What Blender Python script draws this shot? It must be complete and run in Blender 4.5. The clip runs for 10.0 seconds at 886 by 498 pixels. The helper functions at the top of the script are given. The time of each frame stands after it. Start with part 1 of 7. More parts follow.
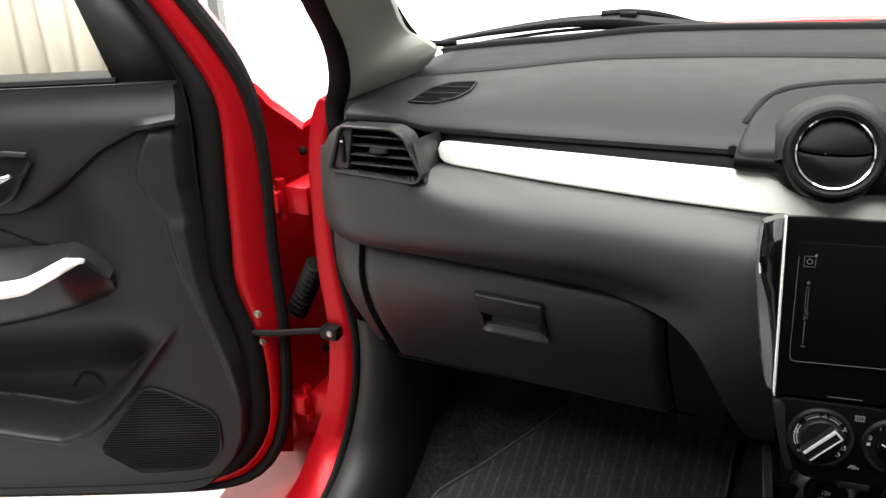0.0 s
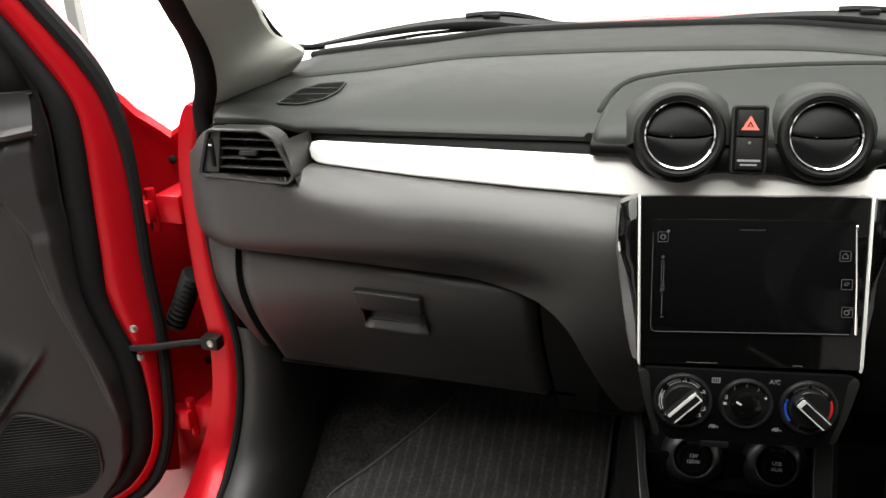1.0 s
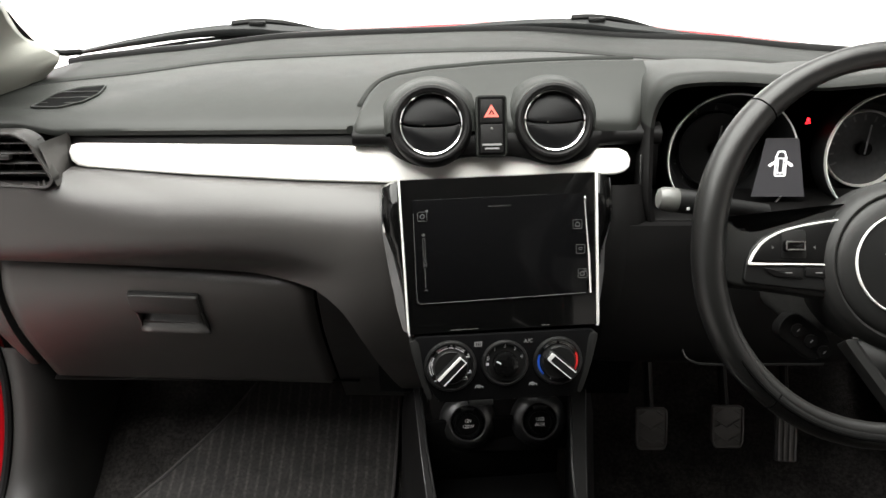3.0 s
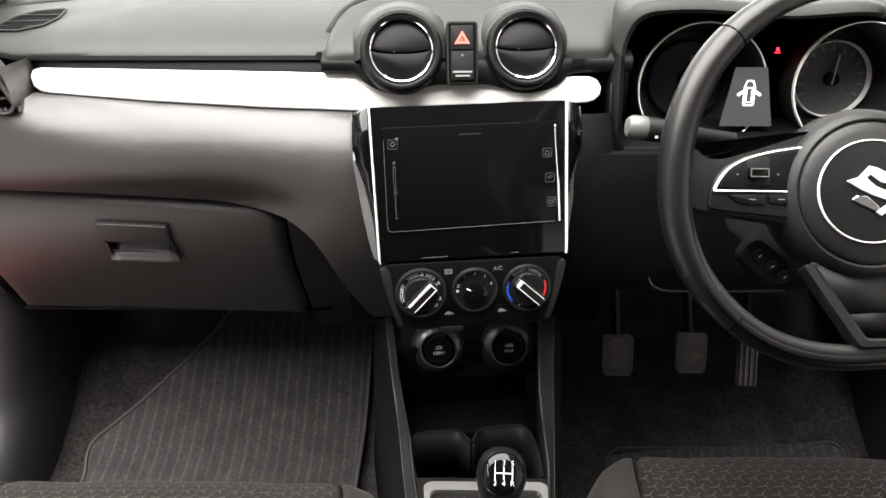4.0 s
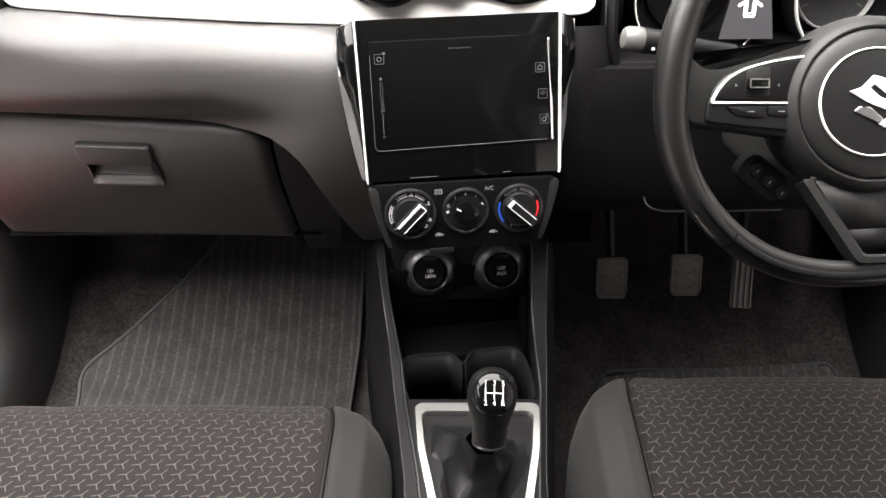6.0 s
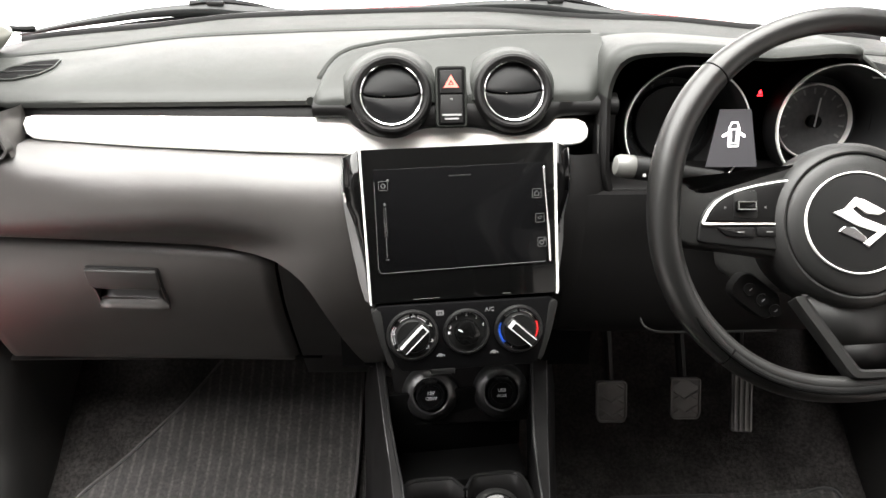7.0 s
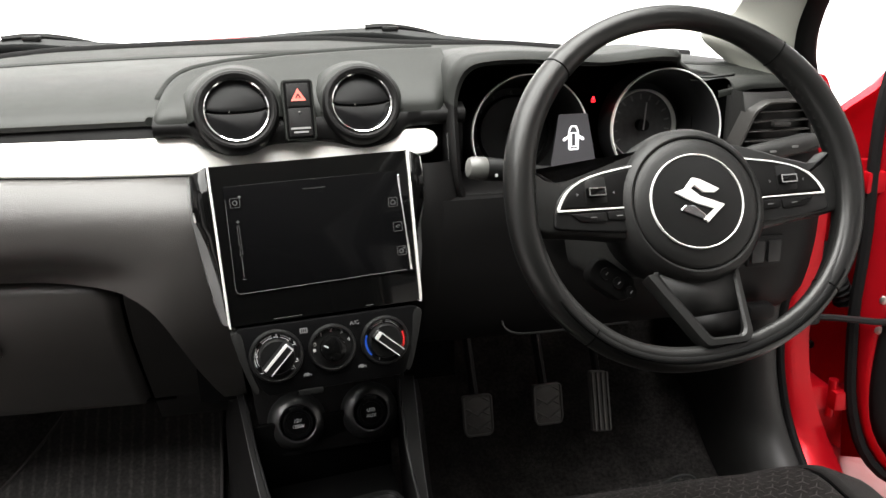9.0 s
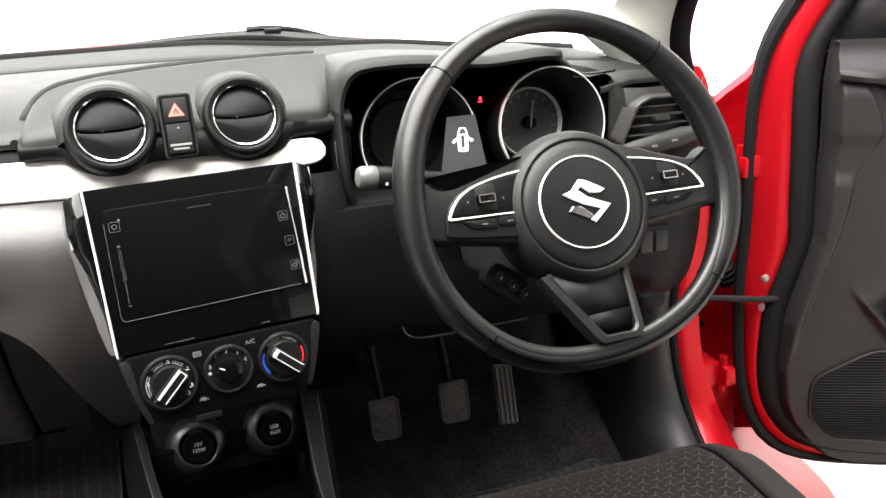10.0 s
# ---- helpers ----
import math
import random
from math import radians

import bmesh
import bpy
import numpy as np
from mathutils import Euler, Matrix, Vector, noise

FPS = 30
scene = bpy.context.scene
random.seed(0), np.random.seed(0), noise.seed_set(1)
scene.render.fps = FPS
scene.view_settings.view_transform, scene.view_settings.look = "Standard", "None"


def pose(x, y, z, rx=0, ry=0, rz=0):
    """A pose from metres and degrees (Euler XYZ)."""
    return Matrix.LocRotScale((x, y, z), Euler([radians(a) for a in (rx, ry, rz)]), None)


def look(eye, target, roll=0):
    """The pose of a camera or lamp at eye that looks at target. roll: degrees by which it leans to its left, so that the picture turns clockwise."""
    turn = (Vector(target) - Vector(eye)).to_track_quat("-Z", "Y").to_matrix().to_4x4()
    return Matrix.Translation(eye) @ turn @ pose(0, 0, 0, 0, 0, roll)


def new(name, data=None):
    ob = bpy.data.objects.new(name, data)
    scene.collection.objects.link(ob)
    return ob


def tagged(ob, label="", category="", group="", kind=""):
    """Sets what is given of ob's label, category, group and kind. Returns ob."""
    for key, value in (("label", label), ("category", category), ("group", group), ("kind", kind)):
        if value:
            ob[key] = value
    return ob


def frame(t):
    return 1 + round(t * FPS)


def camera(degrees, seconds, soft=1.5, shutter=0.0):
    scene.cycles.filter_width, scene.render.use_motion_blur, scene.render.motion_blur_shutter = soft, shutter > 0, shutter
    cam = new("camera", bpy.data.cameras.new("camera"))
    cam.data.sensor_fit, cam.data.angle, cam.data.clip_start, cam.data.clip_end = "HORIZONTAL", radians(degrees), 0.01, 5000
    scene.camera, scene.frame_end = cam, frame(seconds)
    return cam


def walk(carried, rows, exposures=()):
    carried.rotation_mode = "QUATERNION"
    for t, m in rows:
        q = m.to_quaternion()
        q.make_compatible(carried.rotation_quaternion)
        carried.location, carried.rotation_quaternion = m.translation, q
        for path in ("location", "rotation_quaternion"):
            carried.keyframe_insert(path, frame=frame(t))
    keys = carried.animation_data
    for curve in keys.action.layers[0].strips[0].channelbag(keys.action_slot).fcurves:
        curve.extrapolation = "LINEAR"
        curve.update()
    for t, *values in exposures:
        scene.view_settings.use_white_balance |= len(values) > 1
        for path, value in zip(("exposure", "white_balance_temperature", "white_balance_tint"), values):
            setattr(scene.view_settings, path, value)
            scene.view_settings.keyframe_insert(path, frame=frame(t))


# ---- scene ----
cam = camera(56.4, 10.0)
PATH = [
    (0, (-0.073, -0.801, 1.265), (-0.903, 0.849, 0.498), -3.0),
    (0.5, (-0.059, -0.811, 1.26), (-0.771, 0.894, 0.496), -3.2),
    (1, (-0.051, -0.818, 1.253), (-0.632, 0.94, 0.497), -3.0),
    (1.5, (-0.045, -0.828, 1.248), (-0.499, 0.973, 0.504), -2.7),
    (2, (-0.037, -0.838, 1.243), (-0.35, 0.994, 0.506), -2.1),
    (2.5, (-0.025, -0.855, 1.238), (-0.206, 0.999, 0.511), -1.4),
    (2.7, (-0.019, -0.864, 1.237), (-0.161, 0.996, 0.515), -1.3),
    (3.8, (-0.01, -0.882, 1.235), (-0.047, 0.935, 0.4), -0.4),
    (4, (-0.01, -0.882, 1.231), (-0.042, 0.916, 0.355), -0.3),
    (4.5, (-0.006, -0.874, 1.219), (-0.032, 0.867, 0.235), -0.4),
    (5, (-0.002, -0.867, 1.207), (-0.028, 0.826, 0.142), -0.7),
    (5.2, (-0.001, -0.866, 1.205), (-0.03, 0.817, 0.125), -0.7),
    (5.5, (-0.001, -0.866, 1.204), (-0.03, 0.811, 0.106), -0.7),
    (6.3, (-0.005, -0.874, 1.213), (-0.026, 0.893, 0.276), -0.6),
    (6.5, (-0.008, -0.88, 1.211), (-0.026, 0.918, 0.336), -0.6),
    (7, (-0.011, -0.892, 1.209), (-0.019, 0.966, 0.469), -0.6),
    (7.5, (-0.021, -0.903, 1.19), (0.014, 0.987, 0.538), -0.8),
    (8, (-0.028, -0.904, 1.169), (0.094, 0.993, 0.547), -1.0),
    (8.5, (-0.032, -0.9, 1.16), (0.217, 0.983, 0.533), -1.0),
    (9, (-0.033, -0.897, 1.162), (0.342, 0.963, 0.531), -1.0),
    (9.5, (-0.029, -0.891, 1.17), (0.461, 0.937, 0.525), -1.4),
    (10, (-0.019, -0.885, 1.181), (0.578, 0.904, 0.518), -2.1),
]
EXPOSURES = [(0, -0.29, 6500, 11), (1, -0.18, 6500, 11), (2.5, 0.03, 6500, 11), (4, 0.76, 6500, 16), (4.5, 0.99, 6500, 18), (5.2, 0.69, 6500, 18), (6.3, 1.13, 6500, 16), (7, 1.12, 6500, 14),
             (7.5, 0.69, 6500, 13), (8.5, 0.37, 6500, 13), (9, 0.4, 6500, 13), (10, 0.94, 6500, 14)]
walk(cam, [(t, look(eye, target, roll)) for t, eye, target, roll in PATH], EXPOSURES)

# the white photo studio's even light
world = bpy.data.worlds.new("studio_light")
scene.world = world
world.use_nodes = True
bg = world.node_tree.nodes["Background"]
bg.inputs["Color"].default_value = (1.0, 0.985, 0.96, 1)
bg.inputs["Strength"].default_value = 1.0
# wide ceiling softbox of the studio
soft = bpy.data.lights.new("ceiling_softbox", "AREA")
soft.shape, soft.size, soft.size_y = "RECTANGLE", 5.0, 5.0
soft.energy = 1500.0
soft.color = (1.0, 0.985, 0.955)
softbox = new("ceiling_softbox", soft)
softbox.matrix_world = pose(-1.1, -0.7, 4.0)


# ---- materials ----
def material(name, color, rough=0.5, metal=0.0, coat=0.0, grain=0.0, grain_size=900.0, mottle=0.12, mottle_size=25.0,
             sheen=0.0, spec=0.5, bump_dist=0.0006, rough_var=0.1, kind="noise"):
    m = bpy.data.materials.new(name)
    m.use_nodes = True
    nt = m.node_tree
    b = nt.nodes["Principled BSDF"]
    b.inputs["Metallic"].default_value = metal
    b.inputs["Coat Weight"].default_value = coat
    b.inputs["Coat Roughness"].default_value = 0.05
    b.inputs["Sheen Weight"].default_value = sheen
    b.inputs["Specular IOR Level"].default_value = spec
    tc = nt.nodes.new("ShaderNodeTexCoord")
    big = nt.nodes.new("ShaderNodeTexNoise")
    big.inputs["Scale"].default_value = mottle_size
    big.inputs["Detail"].default_value = 5
    nt.links.new(tc.outputs["Object"], big.inputs["Vector"])
    ramp = nt.nodes.new("ShaderNodeMapRange")
    ramp.inputs["To Min"].default_value = 1 - mottle
    ramp.inputs["To Max"].default_value = 1 + mottle
    nt.links.new(big.outputs["Fac"], ramp.inputs["Value"])
    mix = nt.nodes.new("ShaderNodeMix")
    mix.data_type, mix.blend_type = "RGBA", "MULTIPLY"
    mix.inputs["Factor"].default_value = 1.0
    mix.inputs["A"].default_value = (*color, 1)
    nt.links.new(ramp.outputs["Result"], mix.inputs["B"])
    nt.links.new(mix.outputs["Result"], b.inputs["Base Color"])
    rr = nt.nodes.new("ShaderNodeMapRange")
    rr.inputs["To Min"].default_value = max(0.0, rough - rough_var * rough)
    rr.inputs["To Max"].default_value = min(1.0, rough + rough_var * rough)
    nt.links.new(big.outputs["Fac"], rr.inputs["Value"])
    nt.links.new(rr.outputs["Result"], b.inputs["Roughness"])
    if grain:
        if kind == "leather":
            fine = nt.nodes.new("ShaderNodeTexVoronoi")
            fine.inputs["Scale"].default_value = grain_size
            out = fine.outputs["Distance"]
        else:
            fine = nt.nodes.new("ShaderNodeTexNoise")
            fine.inputs["Scale"].default_value = grain_size
            fine.inputs["Detail"].default_value = 3
            out = fine.outputs["Fac"]
        nt.links.new(tc.outputs["Object"], fine.inputs["Vector"])
        bump = nt.nodes.new("ShaderNodeBump")
        bump.inputs["Strength"].default_value = grain
        bump.inputs["Distance"].default_value = bump_dist
        nt.links.new(out, bump.inputs["Height"])
        nt.links.new(bump.outputs["Normal"], b.inputs["Normal"])
    return m


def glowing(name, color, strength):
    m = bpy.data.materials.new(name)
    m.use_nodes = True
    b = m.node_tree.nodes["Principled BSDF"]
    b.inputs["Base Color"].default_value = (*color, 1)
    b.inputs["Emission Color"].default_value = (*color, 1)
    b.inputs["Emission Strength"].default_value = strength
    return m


def clear_glass(name, tint=(1, 1, 1)):
    m = bpy.data.materials.new(name)
    m.use_nodes = True
    nt = m.node_tree
    nt.nodes.remove(nt.nodes["Principled BSDF"])
    tr = nt.nodes.new("ShaderNodeBsdfTransparent")
    tr.inputs["Color"].default_value = (*tint, 1)
    gl = nt.nodes.new("ShaderNodeBsdfGlossy")
    gl.inputs["Roughness"].default_value = 0.02
    mx = nt.nodes.new("ShaderNodeMixShader")
    mx.inputs["Fac"].default_value = 0.04
    nt.links.new(tr.outputs["BSDF"], mx.inputs[1])
    nt.links.new(gl.outputs["BSDF"], mx.inputs[2])
    nt.links.new(mx.outputs["Shader"], nt.nodes["Material Output"].inputs["Surface"])
    return m


DASH = material("soft_dash_plastic", (0.0150, 0.0160, 0.0146), 0.5, grain=0.22, grain_size=1300, kind="leather", mottle=0.06, spec=0.20)
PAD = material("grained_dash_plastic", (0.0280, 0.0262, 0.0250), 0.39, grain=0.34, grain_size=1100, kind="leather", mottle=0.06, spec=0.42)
HARD = material("hard_black_plastic", (0.015, 0.0148, 0.0143), 0.44, grain=0.3, grain_size=1200, kind="leather", mottle=0.08, spec=0.25)
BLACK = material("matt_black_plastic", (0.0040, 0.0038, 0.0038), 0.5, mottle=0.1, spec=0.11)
SATIN = material("satin_black_plastic", (0.0065, 0.0065, 0.0065), 0.34, mottle=0.06, spec=0.3)
PIANO = material("gloss_black_plastic", (0.0025, 0.0025, 0.0025), 0.06, mottle=0.02, spec=0.2)
SCREEN = material("dark_screen_glass", (0.0025, 0.0025, 0.0027), 0.10, mottle=0.02, spec=0.12)
DIM_INK = material("dim_print", (0.05, 0.05, 0.05), 0.5, mottle=0.03)
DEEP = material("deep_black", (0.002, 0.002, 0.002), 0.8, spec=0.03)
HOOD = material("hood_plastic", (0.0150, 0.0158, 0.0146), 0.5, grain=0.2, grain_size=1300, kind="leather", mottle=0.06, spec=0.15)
LEDGE = material("hard_ledge_plastic", (0.0115, 0.0124, 0.0112), 0.55, grain=0.15, grain_size=1300, kind="leather", mottle=0.06, spec=0.08)
BLADE = material("weathered_wiper_plastic", (0.010, 0.011, 0.011), 0.55, mottle=0.12, mottle_size=60, spec=0.25)
VENT_FRAME = material("grey_vent_plastic", (0.021, 0.020, 0.019), 0.42, grain=0.15, grain_size=1300, mottle=0.06, spec=0.3)
WELL = material("dark_dial_well", (0.013, 0.013, 0.0135), 0.45, mottle=0.2, mottle_size=40, spec=0.3)
CHROME = material("bright_chrome", (0.86, 0.86, 0.86), 0.08, metal=1.0, mottle=0.02)
CHROME_SATIN = material("satin_chrome", (0.72, 0.72, 0.72), 0.25, metal=1.0, mottle=0.03)
# real silver trim, and chrome parts whose bright reflection is coloured in
TRIM = material("satin_silver_trim", (0.80, 0.79, 0.76), 0.34, metal=0.2, mottle=0.02, mottle_size=60)
RED = material("red_car_paint", (0.33, 0.0028, 0.0070), 0.38, metal=0.55, coat=0.10, grain=0.03, grain_size=3000, mottle=0.05, spec=0.22)
RUBBER = material("black_rubber_seal", (0.0055, 0.0055, 0.0055), 0.6, grain=0.2, grain_size=400, spec=0.06)
DOOR_TRIM = material("grained_door_plastic", (0.0115, 0.0110, 0.0107), 0.42, grain=0.2, grain_size=1300, kind="leather", mottle=0.08, spec=0.22)
LIT_FLANK = material("lit_grey_flank", (0.085, 0.085, 0.085), 0.28, mottle=0.04, spec=0.5)
PILLAR = material("grey_pillar_trim", (0.24, 0.24, 0.215), 0.75, grain=0.3, grain_size=1500, mottle=0.04)
CARPET = material("charcoal_carpet", (0.023, 0.0215, 0.0205), 0.95, grain=1.0, grain_size=900, mottle=0.5, mottle_size=350, bump_dist=0.003, spec=0.05)
FABRIC = material("dark_seat_fabric", (0.0092, 0.0078, 0.0073), 0.9, grain=0.8, grain_size=700, mottle=0.25, mottle_size=220, sheen=0.03, kind="noise", bump_dist=0.0012, spec=0.1)
THREAD = material("grey_woven_thread", (0.026, 0.0225, 0.021), 0.85, mottle=0.25, mottle_size=300)
BOLSTER = material("dark_bolster_cloth", (0.0080, 0.0070, 0.0064), 0.75, grain=0.4, grain_size=1500, mottle=0.08, sheen=0.04, spec=0.2)
SPOKE = material("satin_grey_black_plastic", (0.0075, 0.0075, 0.0072), 0.40, mottle=0.08, grain=0.1, grain_size=1500, spec=0.35)
INSET = material("smooth_wheel_inset", (0.013, 0.013, 0.0125), 0.38, mottle=0.08, grain=0.08, grain_size=1600, spec=0.4)
HUB = material("grained_airbag_cover", (0.0072, 0.0072, 0.0070), 0.46, grain=0.25, grain_size=1500, kind="leather", mottle=0.06, spec=0.3)
FLAP = material("vent_flap_plastic", (0.0024, 0.0024, 0.0026), 0.36, mottle=0.06, spec=0.10)
COLLAR = material("satin_socket_collar", (0.012, 0.012, 0.012), 0.3, mottle=0.05, spec=0.5)
LEVER = material("grained_lever_plastic", (0.016, 0.0155, 0.0150), 0.45, grain=0.25, grain_size=1200, kind="leather", mottle=0.06, spec=0.3)
LIP = material("polished_handle_lip", (0.030, 0.029, 0.028), 0.3, mottle=0.05, spec=0.6)
LEATHER = material("black_wheel_leather", (0.0048, 0.0048, 0.0046), 0.33, grain=0.16, grain_size=1400, kind="leather", mottle=0.08, spec=0.32)
GAITER = material("black_gaiter_leather", (0.0035, 0.0035, 0.0035), 0.42, grain=0.15, grain_size=1100, kind="leather", spec=0.12)
GEAR_FRAME = material("brushed_silver_frame", (0.46, 0.455, 0.44), 0.32, metal=1.0, mottle=0.06, mottle_size=50)
STEEL = material("zinc_plated_steel", (0.5, 0.48, 0.44), 0.35, metal=1.0, mottle=0.2, mottle_size=120)
DARK_METAL = material("black_painted_steel", (0.006, 0.006, 0.006), 0.45, mottle=0.2, mottle_size=80, spec=0.15)
PEDAL = material("worn_pedal_rubber", (0.11, 0.105, 0.10), 0.6, grain=0.5, grain_size=500, mottle=0.25, mottle_size=60, spec=0.3)
WHITE_INK = material("white_print", (0.5, 0.5, 0.5), 0.5, mottle=0.03)
GREY_INK = material("grey_print", (0.14, 0.14, 0.14), 0.5, mottle=0.03)
BLUE_INK = material("blue_print", (0.02, 0.10, 0.55), 0.4)
RED_INK = material("red_print", (0.65, 0.03, 0.03), 0.4)
HAZARD = material("hazard_symbol_red", (0.62, 0.10, 0.075), 0.5, mottle=0.04)
RED_LAMP = glowing("red_warning_lamp", (1.0, 0.02, 0.03), 4.0)
DISPLAY = glowing("dim_display", (0.030, 0.029, 0.032), 0.5)
DISPLAY_WHITE = glowing("display_white", (0.95, 0.95, 0.95), 1.0)
STUDIO_FLOOR = material("painted_studio_floor", (0.34, 0.33, 0.31), 0.5, mottle=0.05, mottle_size=3, grain=0.1, grain_size=60)
CURTAIN = material("cream_curtain", (0.78, 0.74, 0.62), 0.85, mottle=0.08, mottle_size=8, grain=0.2, grain_size=400)
CABINET = material("grey_wall_paint", (0.42, 0.41, 0.39), 0.6, mottle=0.05)
# no lamp: emission replaces the light that falls on the backdrop
BACKDROP = glowing("glowing_white_backdrop", (0.9, 0.9, 0.9), 1.9)
DARK_WALL = material("dark_grey_wall_paint", (0.10, 0.10, 0.098), 0.8, mottle=0.1, mottle_size=2)
GLASS = clear_glass("window_glass")
TINTED = clear_glass("green_tinted_glass", (0.73, 0.75, 0.725))
GREY_TIP = material("grey_plastic", (0.07, 0.07, 0.066), 0.4)


# ---- building helpers ----
def thing(name, label, category, group="", kind="", at=None):
    ob = new(name)
    ob.empty_display_size = 0.05
    if at is not None:
        ob.matrix_world = at
    return tagged(ob, label, category, group, kind)


def part(name, bm, mat, parent=None, label="", smooth=40, solid=0.0, offset=-1.0, kind=""):
    """Links a bmesh as one mesh object under a thing or a part. Coordinates are world ones."""
    bmesh.ops.recalc_face_normals(bm, faces=bm.faces)
    me = bpy.data.meshes.new(name)
    bm.to_mesh(me)
    bm.free()
    for m in (mat if isinstance(mat, (list, tuple)) else [mat]):
        me.materials.append(m)
    if smooth:
        me.shade_smooth()
        me.set_sharp_from_angle(angle=radians(smooth))
    ob = new(name, me)
    if parent is not None:
        ob.parent = parent
    if solid:
        md = ob.modifiers.new("thickness", "SOLIDIFY")
        md.thickness, md.offset = solid, offset
    return tagged(ob, label, "", "", kind)


def axes(origin, u, v):
    """A frame with local x along u, local y along v and local z out of their plane."""
    u = Vector(u).normalized()
    n = u.cross(Vector(v)).normalized()
    v = n.cross(u)
    return Matrix((u, v, n)).transposed().to_4x4() if origin is None else Matrix.Translation(origin) @ Matrix((u, v, n)).transposed().to_4x4()


def prism(outline, m=Matrix(), depth=0.005, bevel=0.0, seg=2, bm=None):
    """An outline in the local xy plane, raised from z = 0 to depth, its front edges rounded."""
    own = bmesh.new()
    low = [own.verts.new((x, y, 0)) for x, y in outline]
    own.faces.new(low)
    top = bmesh.ops.extrude_face_region(own, geom=own.faces[:])
    moved = [e for e in top["geom"] if isinstance(e, bmesh.types.BMVert)]
    bmesh.ops.translate(own, verts=moved, vec=(0, 0, depth))
    if bevel:
        z = max(depth, 0.0)
        edges = [e for e in own.edges if all(abs(v.co.z - z) < 1e-7 for v in e.verts)]
        bmesh.ops.bevel(own, geom=edges, offset=bevel, segments=seg, affect="EDGES", profile=0.5)
    own.transform(m)
    return merge(own, bm)


def merge(own, bm):
    if bm is None:
        return own
    me = bpy.data.meshes.new("tmp")
    own.to_mesh(me)
    own.free()
    bm.from_mesh(me)
    bpy.data.meshes.remove(me)
    return bm


def rounded(w, h, r, n=5, cx=0.0, cy=0.0):
    """A rectangle with round corners."""
    pts = []
    r = min(r, w / 2 - 1e-5, h / 2 - 1e-5)
    for k, (sx, sy) in enumerate(((1, 1), (-1, 1), (-1, -1), (1, -1))):
        for i in range(n + 1):
            a = math.pi / 2 * (k + i / n)
            pts.append((cx + sx * (w / 2 - r) + r * math.cos(a), cy + sy * (h / 2 - r) + r * math.sin(a)))
    return pts


def smooth_outline(pts, n=4, closed=True):
    """A rounded line through the given points."""
    out, k = [], len(pts)
    rng = range(k if closed else k - 1)
    for i in rng:
        p = [Vector(pts[j % k] if closed else pts[min(max(j, 0), k - 1)]) for j in (i - 1, i, i + 1, i + 2)]
        for s in range(n):
            t = s / n
            q = 0.5 * (2 * p[1] + (p[2] - p[0]) * t + (2 * p[0] - 5 * p[1] + 4 * p[2] - p[3]) * t * t
                       + (3 * p[1] - p[0] - 3 * p[2] + p[3]) * t ** 3)
            out.append(tuple(q))
    if not closed:
        out.append(tuple(pts[-1]))
    return out


def chamfered(pts, r, n=4):
    """A polygon whose corners are rounded by about r."""
    out, k = [], len(pts)
    for i in range(k):
        a, b, c = Vector(pts[i - 1]), Vector(pts[i]), Vector(pts[(i + 1) % k])
        ra = min(r, (a - b).length * 0.45)
        rc = min(r, (c - b).length * 0.45)
        p, q = b + (a - b).normalized() * ra, b + (c - b).normalized() * rc
        for s in range(n + 1):
            t = s / n
            out.append(tuple(p * (1 - t) ** 2 + b * 2 * t * (1 - t) + q * t * t))
    return out


def box(x0, x1, y0, y1, z0, z1, bevel=0.0, seg=2, m=Matrix(), bm=None):
    own = bmesh.new()
    bmesh.ops.create_cube(own, size=1.0)
    own.transform(Matrix.Translation(((x0 + x1) / 2, (y0 + y1) / 2, (z0 + z1) / 2)) @ Matrix.Diagonal((abs(x1 - x0), abs(y1 - y0), abs(z1 - z0), 1)))
    if bevel:
        bmesh.ops.bevel(own, geom=own.edges[:], offset=bevel, segments=seg, affect="EDGES", profile=0.5)
    own.transform(m)
    return merge(own, bm)


def turned(profile, m=Matrix(), n=40, bm=None, a0=0.0, a1=360.0):
    """A profile of (radius, height) turned about the local z axis."""
    own = bmesh.new()
    full = abs(a1 - a0) >= 360
    rings = []
    for r, h in profile:
        ring = [own.verts.new((r * math.cos(radians(a0 + (a1 - a0) * i / n)), r * math.sin(radians(a0 + (a1 - a0) * i / n)), h)) for i in range(n if full else n + 1)]
        rings.append(ring)
    for a, b in zip(rings, rings[1:]):
        for i in range(len(a) if full else len(a) - 1):
            j = (i + 1) % len(a)
            own.faces.new((a[i], a[j], b[j], b[i]))
    bmesh.ops.remove_doubles(own, verts=own.verts, dist=1e-6)
    own.transform(m)
    return merge(own, bm)


